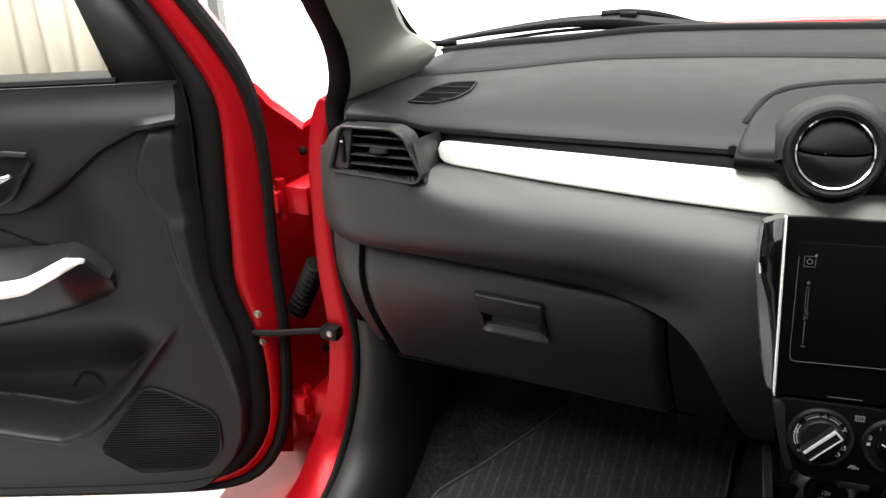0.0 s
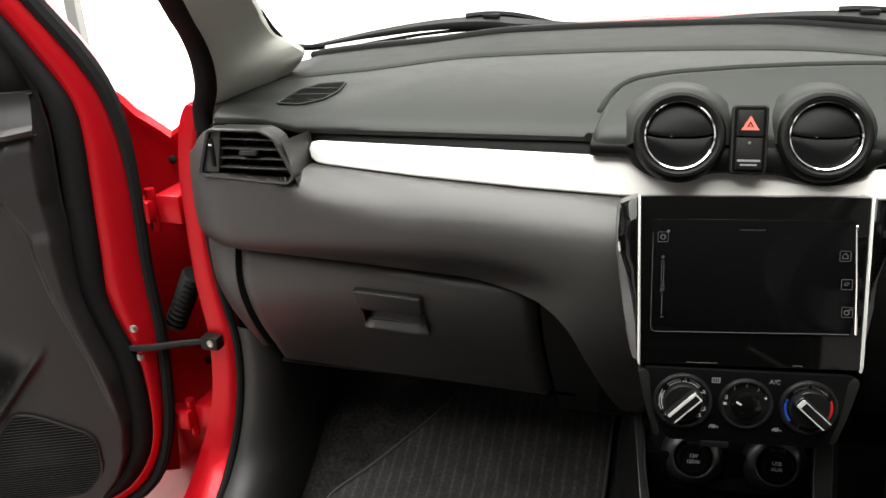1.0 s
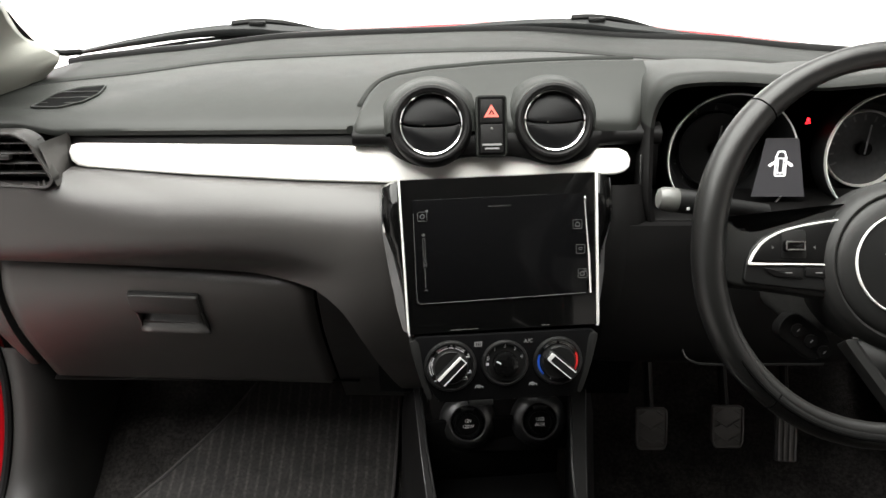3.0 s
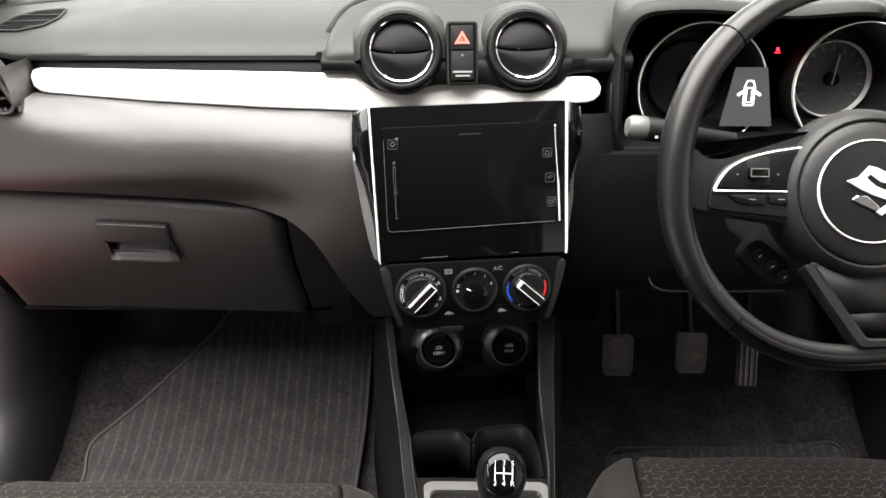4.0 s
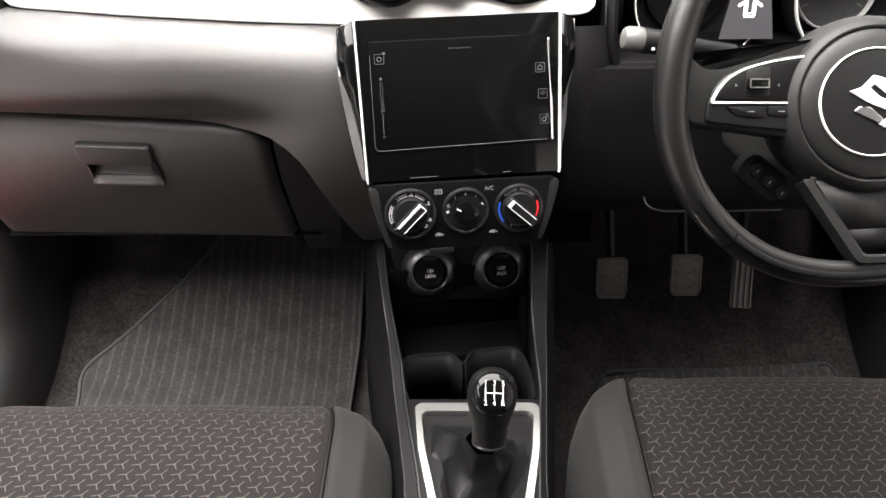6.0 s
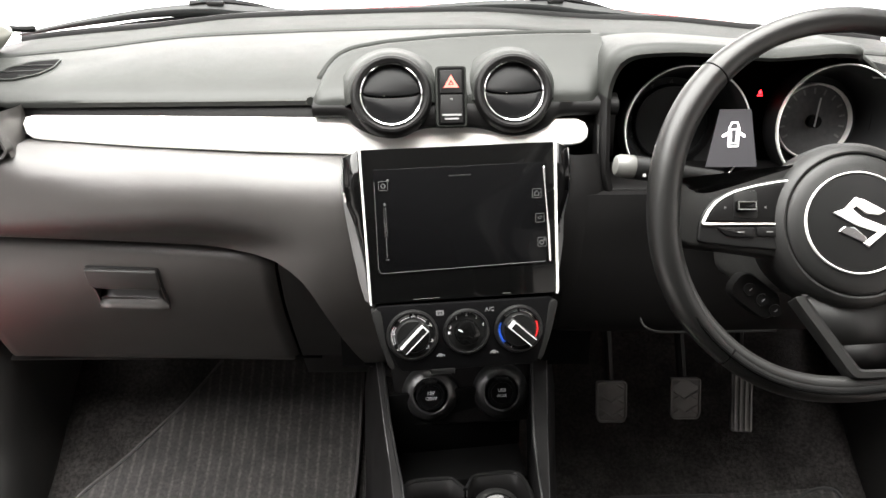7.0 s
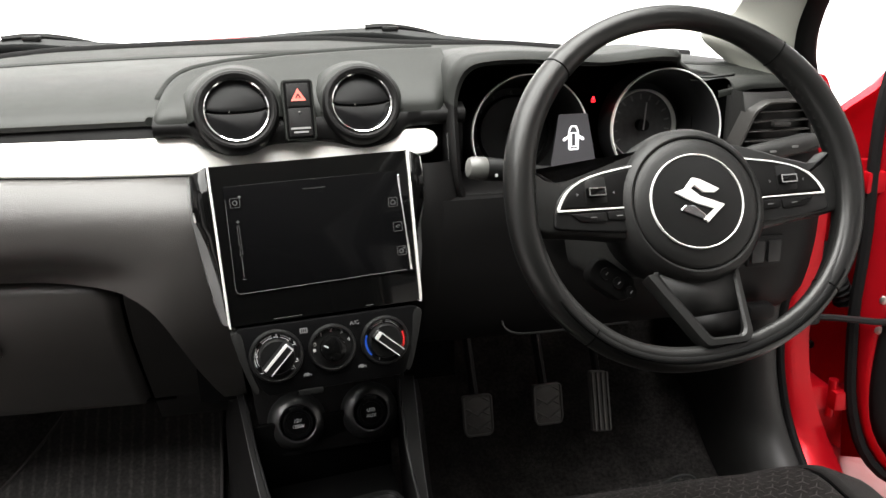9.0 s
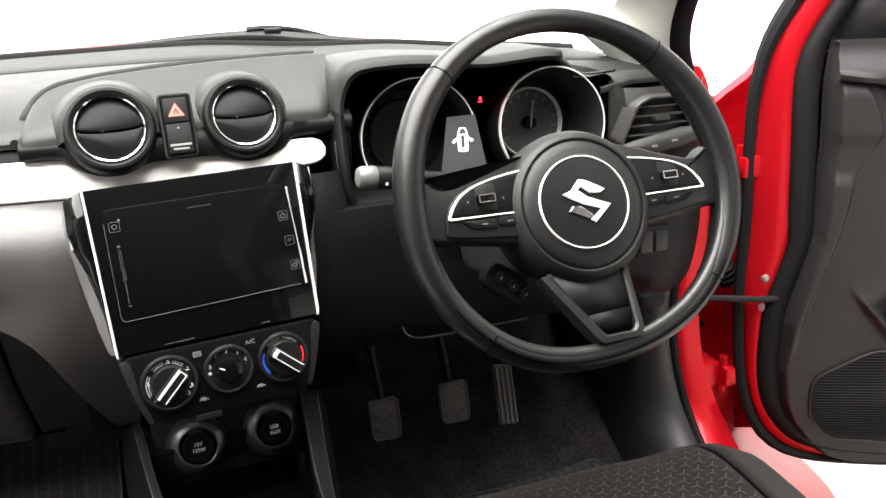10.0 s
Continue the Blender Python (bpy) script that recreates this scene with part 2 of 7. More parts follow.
def sweep(path, radius, n=10, closed=False, bm=None, flat=1.0, up=(0, 0, 1)):
    """A tube along a path; radius is one number or one for each point. flat squeezes it along up."""
    own = bmesh.new()
    pts = [Vector(p) for p in path]
    rings = []
    for i, p in enumerate(pts):
        a = pts[i - 1] if (closed or i) else p
        b = pts[(i + 1) % len(pts)] if (closed or i + 1 < len(pts)) else p
        d = (b - a).normalized()
        side = d.cross(Vector(up))
        if side.length < 1e-4:
            side = d.cross(Vector((1, 0, 0)))
        side.normalize()
        over = side.cross(d).normalized()
        r = radius[i] if isinstance(radius, (list, tuple)) else radius
        rings.append([own.verts.new(p + side * (r * math.cos(2 * math.pi * k / n)) + over * (r * flat * math.sin(2 * math.pi * k / n))) for k in range(n)])
    pairs = list(zip(rings, rings[1:])) + ([(rings[-1], rings[0])] if closed else [])
    for a, b in pairs:
        for k in range(n):
            own.faces.new((a[k], a[(k + 1) % n], b[(k + 1) % n], b[k]))
    if not closed:
        own.faces.new(rings[0])
        own.faces.new(rings[-1])
    return merge(own, bm)


def sheet(rows, bm=None, closed=False):
    """A surface through rows of points."""
    own = bmesh.new()
    vs = [[own.verts.new(p) for p in row] for row in rows]
    for a, b in zip(vs, vs[1:]):
        for i in range(len(a) if closed else len(a) - 1):
            j = (i + 1) % len(a)
            own.faces.new((a[i], a[j], b[j], b[i]))
    return merge(own, bm)


def lerp_table(table, x):
    """The value at x of a table of (x, value)."""
    xs, ys = zip(*table)
    return float(np.interp(x, xs, ys))


def ease(x, a, b):
    t = min(max((x - a) / (b - a), 0.0), 1.0)
    return t * t * (3 - 2 * t)


def writing(text, size, m, mat, parent, name="lettering", depth=0.0003, align="CENTER"):
    cu = bpy.data.curves.new("tmp_text", "FONT")
    cu.body, cu.size, cu.extrude = text, size, depth
    cu.align_x, cu.align_y = align, "CENTER"
    tmp = bpy.data.objects.new("tmp_text", cu)
    scene.collection.objects.link(tmp)
    me = bpy.data.meshes.new_from_object(tmp.evaluated_get(bpy.context.evaluated_depsgraph_get()))
    bpy.data.objects.remove(tmp)
    bpy.data.curves.remove(cu)
    me.transform(m)
    me.materials.clear()
    me.materials.append(mat)
    me.name = name
    ob = new(name, me)
    ob.parent = parent
    return ob


def up(z):
    return Matrix.Translation((0, 0, z))


# ---- the studio ----
def studio():
    bm = box(-15, 15, -12, 18, -0.2, 0.0)
    tagged(part("studio_floor", bm, STUDIO_FLOOR, smooth=0), "pale painted concrete studio floor under the red car", "floor", kind="structure")
    # two walls out of view, added to dim light from behind and beside
    w = part("wall_rear", box(-9.0, 4.7, -5.2, -5.0, 0.0, 4.6), DARK_WALL, label="added unseen dark grey wall behind the car", smooth=0)
    tagged(w, category="wall", kind="structure")
    w = part("wall_side", box(4.5, 4.7, -5.0, 1.6, 0.0, 4.6), CABINET, label="added unseen grey painted wall beside the car", smooth=0)
    tagged(w, category="wall", kind="structure")
    # white backdrop in front of the car, glowing by itself so it looks lit
    back = part("backdrop", box(-3.62, 9.0, 3.40, 3.45, 0.0, 3.2), BACKDROP, label="plain white studio backdrop standing in front of the car, made to glow", smooth=0)
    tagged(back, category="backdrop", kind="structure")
    # cream curtain beyond the open passenger door
    c0, c1 = Vector((-6.9, 3.35, 0)), Vector((-4.42, 4.13, 0))
    d = (c1 - c0).normalized()
    rows = []
    for z in (0.03, 0.8, 1.6, 2.6):
        rows.append([tuple(c0.lerp(c1, i / 170) + Vector((0, 0, z)) + Vector((-d.y, d.x, 0)) * (0.05 * math.sin(i * 0.42) + 0.035 * math.sin(i * 0.19 + z))) for i in range(171)])
    cur = part("curtain", sheet(rows), CURTAIN, label="cream floor-length curtain hanging in soft folds", solid=0.004)
    tagged(cur, category="curtain")
    cab = thing("cabinet", "low grey cabinet with a dark plinth beside the curtain", "cabinet")
    m = pose(-4.05, 4.55, 0, 0, 0, 20)
    part("carcass", box(-0.42, 0.60, -0.2, 0.2, 0.30, 0.86, 0.01, m=m), CABINET, cab, "grey carcass")
    part("plinth", box(-0.42, 0.60, -0.18, 0.2, 0.0, 0.30, m=m), BLACK, cab, "dark plinth")


studio()


# ---- the car's body ----
body = thing("car", "red hatchback with both front doors open", "car")


def back_y(x):
    return 0.485 - 0.46 * x * x


def lip_z(x):
    return 1.003 + 0.010 * ease(abs(x), 0.545, 0.60)


TOP = [(0.140, -0.012), (0.117, -0.004), (0.1145, 0.002), (0.118, 0.007), (0.14, 0.016), (0.17, 0.0245), (0.20, 0.0308), (0.24, 0.0368), (0.28, 0.0405), (0.32, 0.0428), (0.36, 0.0440), (0.40, 0.0447), (0.44, 0.0451), (0.456, 0.0452), (0.462, 0.0462), (0.468, 0.0480),
       (0.49, 0.0488), (0.55, 0.0485), (0.62, 0.0475), (0.70, 0.0455), (0.738, 0.0435), (0.745, 0.036), (0.745, 0.01)]
CREASE = 13


TOP_Z = [p for p in TOP[2:21]]


def top_point(x, y, dz):
    """A point of the dashboard's top: x across, y as at the car's middle, dz over the lip."""
    k = (back_y(x) - 0.115) / 0.37
    ya = 0.115 + (min(y, 0.462) - 0.115) * k + max(0.0, y - 0.462)
    if 0.118 <= y <= 0.462:
        dz = lerp_table(TOP_Z, ya)
    elif y > 0.462:
        dz -= 0.0462 - lerp_table(TOP_Z, 0.115 + 0.347 * k)
    lift = (lip_z(x) - 1.003) * (1 - ease(y, 0.12, 0.26))
    drop = -0.012 * ease(x, 0.05, 0.30) * ease(y, 0.12, 0.3) - 0.009 * ease(abs(x), 0.38, 0.56) * ease(y, 0.14, 0.3)
    return (x, ya, 1.003 + dz + lift + drop)


def ledge_end(x):
    """The back edge of the dashboard's ledge, where the windscreen begins."""
    return Vector(top_point(x, 0.738, 0.0435))


def bodyshell():
    # bonnet and scuttle
    rows = []
    for y, z in ((0.80, 0.97), (0.803, 1.044), (0.812, 1.052), (0.90, 1.048), (1.05, 1.026), (1.3, 0.96), (1.6, 0.87), (1.68, 0.78)):
        rows.append([(x, y - 0.18 * x * x, z - 0.11 * x * x) for x in np.linspace(-0.78, 0.78, 25)])
    part("bonnet", sheet(rows), RED, body, "glossy red bonnet", solid=0.02)
    rows = []
    for dy, dz in ((0.022, 0.004), (0.05, 0.006), (0.09, -0.004), (0.19, -0.03)):
        rows.append([tuple(ledge_end(x) + Vector((0, dy, dz))) for x in np.linspace(-0.72, 0.72, 31)])
    part("scuttle_panel", sheet(rows), BLACK, body, "black plastic scuttle panel", solid=0.006)
    # windscreen
    rows = []
    for k in range(7):
        t = k / 6
        row = []
        for x in np.linspace(-0.70, 0.70, 25):
            p = ledge_end(x) + Vector((0, 0.024, 0.000))
            row.append((x * (1 - 0.12 * t), p.y - t * (p.y + 0.40 + 0.10 * x * x), p.z + t * (1.428 - p.z)))
        rows.append(row)
    part("windscreen", sheet(rows), TINTED, body, "green-tinted laminated windscreen")
    # black seal along the foot of the glass
    rows = []
    for dy, dz in ((0.006, -0.010), (0.008, 0.004), (0.012, 0.0075), (0.018, 0.0075), (0.020, 0.002)):
        rows.append([tuple(ledge_end(x) + Vector((0, dy, dz))) for x in np.linspace(-0.72, 0.72, 45)])
    part("windscreen_seal", sheet(rows), RUBBER, body, "black rubber seal at the foot of the glass", smooth=60)
    # roof, headlining and the shell behind the front seats
    rows = []
    for y, z in ((-0.42, 1.44), (-0.8, 1.485), (-1.4, 1.49), (-2.0, 1.43), (-2.3, 1.34)):
        rows.append([(x, y, z - 0.16 * abs(x / 0.62) ** 3 * 0.5) for x in np.linspace(-0.62, 0.62, 17)])
    part("roof", sheet(rows), RED, body, "red roof panel", solid=0.02, offset=1)
    rows = [[(x * 0.98, y, z - 0.03) for x, y, z in row] for row in rows]
    part("headlining", sheet(rows), PILLAR, body, "grey cloth headlining", solid=0.008)
    part("rear_bench_back", box(-0.68, 0.68, -2.05, -1.85, 0.30, 1.12, 0.05), FABRIC, body, "dark cloth rear bench back")
    part("tailgate", box(-0.66, 0.66, -2.36, -2.28, 0.30, 1.40, 0.02), HARD, body, "dark tailgate trim")
    for s in (-1, 1):
        part("rear_side_glass", box(s * 0.655, s * 0.665, -2.3, -1.10, 0.96, 1.42), DEEP, body, "dark tinted rear side glass")
        part("rear_side_panel", box(s * 0.70, s * 0.78, -2.3, -0.98, 0.30, 0.98, 0.02), HARD, body, "dark rear side trim")
        part("centre_pillar", sheet([[(s * 0.70, -0.95, 0.35), (s * 0.70, -1.12, 0.35)], [(s * 0.69, -0.98, 0.95), (s * 0.69, -1.10, 0.95)], [(s * 0.60, -1.02, 1.42), (s * 0.60, -1.10, 1.42)]]),
             PILLAR, body, "grey centre pillar trim", solid=0.03)
    # floor pan
    part("floor_pan", box(-0.74, 0.74, -2.3, 0.55, 0.22, 0.262, 0.0), DARK_METAL, body)
    rows = [[(x, y, z) for x in np.linspace(-0.735, 0.735, 9)] for y, z in ((0.40, 0.25), (0.50, 0.36), (0.60, 0.52), (0.62, 0.75), (0.60, 0.99))]
    part("bulkhead", sheet(rows), BLACK, body, "black bulkhead insulation", solid=0.02)
    for s in (-1, 1):
        body_side(s)


# flange of the door opening: (x, y, z) on its inner edge, from the pillar down to the sill
FLANGE = [(0.733, 0.203, 1.012), (0.742, 0.203, 1.000), (0.752, 0.200, 0.97), (0.764, 0.20, 0.90), (0.766, 0.20, 0.80), (0.760, 0.20, 0.72), (0.748, 0.20, 0.64),
          (0.748, 0.195, 0.57), (0.756, 0.185, 0.50), (0.765, 0.16, 0.435), (0.765, 0.10, 0.385), (0.762, 0.0, 0.36), (0.76, -0.25, 0.352), (0.76, -0.90, 0.352)]


def smooth_outline3(pts, n=4):
    """A smooth open curve through points in space."""
    flat = smooth_outline([(p[0], p[1]) for p in pts], n, False)
    high = smooth_outline([(p[0], p[2]) for p in pts], n, False)
    return [(a[0], a[1], b[1]) for a, b in zip(flat, high)]


def body_side(s):
    line = smooth_outline(FLANGE, 4, closed=False)
    inner, outer, deep, sill = [], [], [], []
    for i, p in enumerate(line):
        p = Vector(p)
        k = ease(-p.z, -0.52, -0.37)          # from the upright part to the sill
        w = 0.036 + 0.014 * ease(-p.z, -0.85, -0.60) + 0.02 * k
        q = p + Vector((w, 0.0, -0.02 * k))
        kd = ease(-p.z, -0.41, -0.36)
        r = q + Vector((0.012 + 0.04 * k, 0.17 * (1 - kd), -0.05 * k))
        foot = ease(-p.z, -0.62, -0.45) * ease(p.y, -0.05, 0.10)
        far = r + Vector((0.20 * foot + 0.004, 0.02 * foot + 0.004, -0.10 * foot - 0.004))
        inner.append((s * (p.x - 0.006), p.y + 0.012, p.z))
        outer.append((s * q.x, q.y, q.z))
        deep.append((s * r.x, r.y, r.z))
        sill.append((s * far.x, far.y, far.z))
    mid = [(s * abs(p[0]), p[1], p[2]) for p in line]
    rows = [inner, mid, [tuple((Vector(a) * 0.5 + Vector(b) * 0.5) + Vector((0, -0.004, 0.0))) for a, b in zip(mid, outer)], outer, deep, sill]
    part("door_opening_flange", sheet(rows), RED, body, "red painted flange of the door opening", solid=0.002, smooth=60)
    low = [p for p in inner if p[2] < 0.97]
    part("flange_lining", sheet([low, [(p[0] - s * 0.035, p[1] + 0.05, p[2] - 0.03) for p in low], [(p[0] - s * 0.06, p[1] + 0.09, p[2] - 0.12) for p in low]]), BLACK, body, "black trim behind the door opening")
    part("door_opening_seal", sweep([(s * (abs(p[0]) - 0.006), p[1] - 0.006, p[2]) for p in mid], 0.0065, 8, up=(0.3, -1, 0.4)), RUBBER, body, "black rubber seal along the door opening")
    # hinge pillar and wing seen between flange and door
    prof = [(0.775, 1.012), (0.800, 1.0), (0.818, 0.988), (0.844, 0.970), (0.866, 0.952), (0.884, 0.941), (0.902, 0.953), (0.938, 0.979), (0.957, 1.005), (0.985, 1.030)]
    plan = [(0.775, 0.218), (0.790, 0.285), (0.82, 0.305), (0.86, 0.312), (0.90, 0.315), (0.94, 0.305), (0.985, 0.285)]
    rows = [[(s * x, lerp_table(plan, x) + 0.006 * math.sin(k * 9), 0.33 + (z - 0.33) * k) for x, z in prof] for k in (-0.12, 0.0, 0.15, 0.3, 0.45, 0.6, 0.75, 0.85, 0.93)]
    rows += [[(s * x, lerp_table(plan, x) + dy, z - dz) for x, z in prof] for dy, dz in ((0.0, 0.030), (-0.004, 0.010), (0.003, 0.0), (0.03, 0.020), (0.15, 0.12), (0.6, 0.42))]
    part("front_wing", sheet(rows), RED, body, "red front wing and hinge pillar", solid=0.003)
    # kick panel sweeping back into the sill trim
    rows = []
    for p in line:
        p = Vector((abs(p[0]), p[1], p[2]))
        if p.z > 0.665:
            continue
        k = ease(-p.z, -0.46, -0.36)
        up_off = [(-0.006, 0.000, 0), (-0.020, -0.010, 0), (-0.040, -0.012, 0), (-0.060, 0.004, 0), (-0.074, 0.035, 0), (-0.082, 0.09, 0), (-0.086, 0.28, 0), (-0.088, 0.28, -0.16)]
        low_off = [(-0.006, 0, 0.002), (-0.020, 0, 0.010), (-0.040, 0, 0.012), (-0.060, 0, 0.000), (-0.074, 0, -0.03), (-0.082, 0, -0.07), (-0.086, 0, -0.10), (-0.090, 0, -0.20)]
        rows.append([(s * (p.x + u[0] * (1 - k) + v[0] * k), p.y + u[1] * (1 - k) + v[1] * k, p.z + u[2] * (1 - k) + v[2] * k) for u, v in zip(up_off, low_off)])
    part("kick_panel", sheet(rows), HARD, body, "dark plastic kick panel and sill trim", smooth=60)
    # windscreen pillar
    a = [(0.680, 0.270, 1.010), (0.652, 0.305, 1.040), (0.634, 0.318, 1.062), (0.640, 0.306, 1.076), (0.654, 0.275, 1.096), (0.642, 0.222, 1.126), (0.616, 0.16, 1.157), (0.568, 0.0, 1.245), (0.531, -0.20, 1.345), (0.49, -0.42, 1.43)]
    b = [(0.722, 0.195, 0.975), (0.716, 0.190, 1.000), (0.706, 0.182, 1.015), (0.683, 0.16, 1.045), (0.669, 0.14, 1.08), (0.656, 0.11, 1.114), (0.641, 0.07, 1.144), (0.600, -0.04, 1.215), (0.572, -0.23, 1.32), (0.54, -0.44, 1.40)]
    rows = []
    for p, q in zip(smooth_outline(a, 4, False), smooth_outline(b, 4, False)):
        p, q = Vector(p), Vector(q)
        out = Vector((-0.25, -0.8, 0.3))
        rows.append([tuple(Vector((s * v.x, v.y, v.z))) for v in (p + Vector((0.012, 0.03, 0)), p, p.lerp(q, 0.25) + out * 0.012, p.lerp(q, 0.6) + out * 0.016, p.lerp(q, 0.9) + out * 0.008, q, q + Vector((0.012, 0.03, 0)))])
    part("windscreen_pillar_trim", sheet(rows), PILLAR, body, "light grey windscreen pillar trim", solid=0.003)
    line = smooth_outline(b, 4, False)
    rows = [[(s * (p[0] + dx * w), p[1] + dy, p[2] + dz) for p, w in zip(line, [0.9 + 0.1 * ease(i, 0, 8) for i in range(len(line))])] for dx, dy, dz in ((0.0, 0.012, 0.0), (0.003, -0.006, 0.0), (0.014, -0.011, 0.001), (0.026, -0.010, 0.002), (0.036, -0.002, 0.002), (0.036, 0.03, 0.002))]
    part("pillar_seal", sheet(rows), RUBBER, body, "thick black rubber seal on the pillar", smooth=60)
    if s < 0:
        part("glass_seal", sweep([(s * x, y, z) for x, y, z in smooth_outline3([(0.656, 0.25, 1.135), (0.66, 0.28, 1.112), (0.665, 0.32, 1.087), (0.67, 0.36, 1.072), (0.677, 0.42, 1.059), (0.67, 0.47, 1.053)])], 0.0050, 8), RUBBER, body, "black seal round the corner of the glass")
    # hinges and check strap
    for z in (0.845, 0.465):
        h = part("hinge", box(s * 0.812, s * 0.858, 0.205, 0.318, z - 0.024, z + 0.024, 0.006), RED, body, "red painted door hinge")
        part("hinge_leaf", box(s * 0.855, s * 0.905, 0.185, 0.22, z - 0.018, z + 0.018, 0.005), RED, h)
        part("hinge_pin", turned([(0, -0.034), (0.008, -0.034), (0.008, 0.034), (0, 0.034)], pose(s * 0.862, 0.205, z), 12), RED, h)
        for dz in (-0.055, 0.05):
            part("hinge_bolt", turned([(0, 0.0), (0.0075, 0.0), (0.0075, 0.005), (0.004, 0.007), (0, 0.007)], pose(s * 0.885, 0.310, z + dz, 90), 8), DARK_METAL, h)
    strap = part("check_strap", sweep([(s * 0.775, 0.196, 0.628), (s * 0.83, 0.178, 0.626), (s * 0.885, 0.158, 0.622), (s * 0.93, 0.15, 0.62)], 0.0058, 8, flat=1.0), DARK_METAL, body, "black steel door check strap")
    part("strap_bracket", box(s * 0.768, s * 0.80, 0.178, 0.202, 0.617, 0.640, 0.004), DARK_METAL, strap)
    part("strap_bolt", turned([(0, 0), (0.009, 0), (0.009, 0.006), (0.005, 0.009), (0, 0.009)], pose(s * 0.781, 0.186, 0.630, 90), 8), STEEL, strap)
    # wiring boot
    path = [Vector((s * 0.815, 0.215, 0.735)).lerp(Vector((s * 0.875, 0.225, 0.635)), k / 40) for k in range(41)]
    part("wiring_boot", sweep(path, [0.0165 + 0.003 * math.sin(k * 1.6) for k in range(41)], 10), RUBBER, body, "black ribbed rubber wiring boot")


bodyshell()


# ---- dashboard ----
dash = thing("dashboard", "charcoal dashboard with a satin silver strip across the passenger side", "dashboard")
VENT = [(-0.6320, 1.0160), (-0.563, 1.0165), (-0.547, 1.008), (-0.5265, 0.963), (-0.534, 0.955), (-0.652, 0.9615)]


def in_poly(x, z, poly):
    hit = False
    for (x0, z0), (x1, z1) in zip(poly, poly[1:] + poly[:1]):
        if (z0 > z) != (z1 > z) and x < (x1 - x0) * (z - z0) / (z1 - z0) + x0:
            hit = not hit
    return hit


def smooth_table(table, z, r=0.010):
    return sum(lerp_table(table, z + r * k / 3) for k in range(-3, 4)) / 7


def pad_y(x, z):
    left = [(0.80, 0.10), (0.835, 0.086), (0.848, 0.070), (0.858, 0.057), (0.868, 0.049), (0.88, 0.0445), (0.892, 0.0435), (0.91, 0.047), (0.925, 0.055), (0.937, 0.066), (0.947, 0.080), (0.957, 0.097), (0.97, 0.112)]
    corner = [(0.80, 0.10), (0.835, 0.086), (0.848, 0.070), (0.858, 0.057), (0.868, 0.050), (0.88, 0.0450), (0.90, 0.0435), (0.92, 0.0435), (0.955, 0.047), (0.985, 0.054), (1.003, 0.062), (1.016, 0.075)]
    right = [(0.52, 0.25), (0.56, 0.21), (0.60, 0.165), (0.65, 0.115), (0.70, 0.078), (0.75, 0.053), (0.79, 0.041), (0.82, 0.037), (0.85, 0.0365), (0.88, 0.0395), (0.905, 0.047), (0.920, 0.056), (0.932, 0.070), (0.942, 0.087), (0.955, 0.105)]
    w = ease(x, -0.33, -0.15)
    c = ease(-x, 0.505 - 0.13 * (1 - ease(z, 0.925, 0.965)), 0.55 + 0.02 * (1 - ease(z, 0.925, 0.965)))
    y = (1 - w) * ((1 - c) * smooth_table(left, z) + c * smooth_table(corner, z)) + w * smooth_table(right, z, 0.014)
    return y + 6.0 * max(0.0, -x - 0.62) ** 2


def pad_low(x):
    if x < -0.25:
        return 0.851 - 0.082 * (x + 0.62)
    return lerp_table([(-0.25, 0.8207), (-0.225, 0.816), (-0.205, 0.804), (-0.19, 0.790), (-0.178, 0.770), (-0.160, 0.725), (-0.142, 0.670), (-0.126, 0.618), (-0.112, 0.578), (-0.09, 0.55)], x)


def pad_top(x):
    strip = lerp_table([(-0.53, 0.9625), (-0.386, 0.951), (-0.245, 0.943), (-0.10, 0.939)], x)
    return strip + (lip_z(x) - 0.004 - 0.030 * ease(-x, 0.655, 0.690) - strip) * ease(-x, 0.534, 0.547)


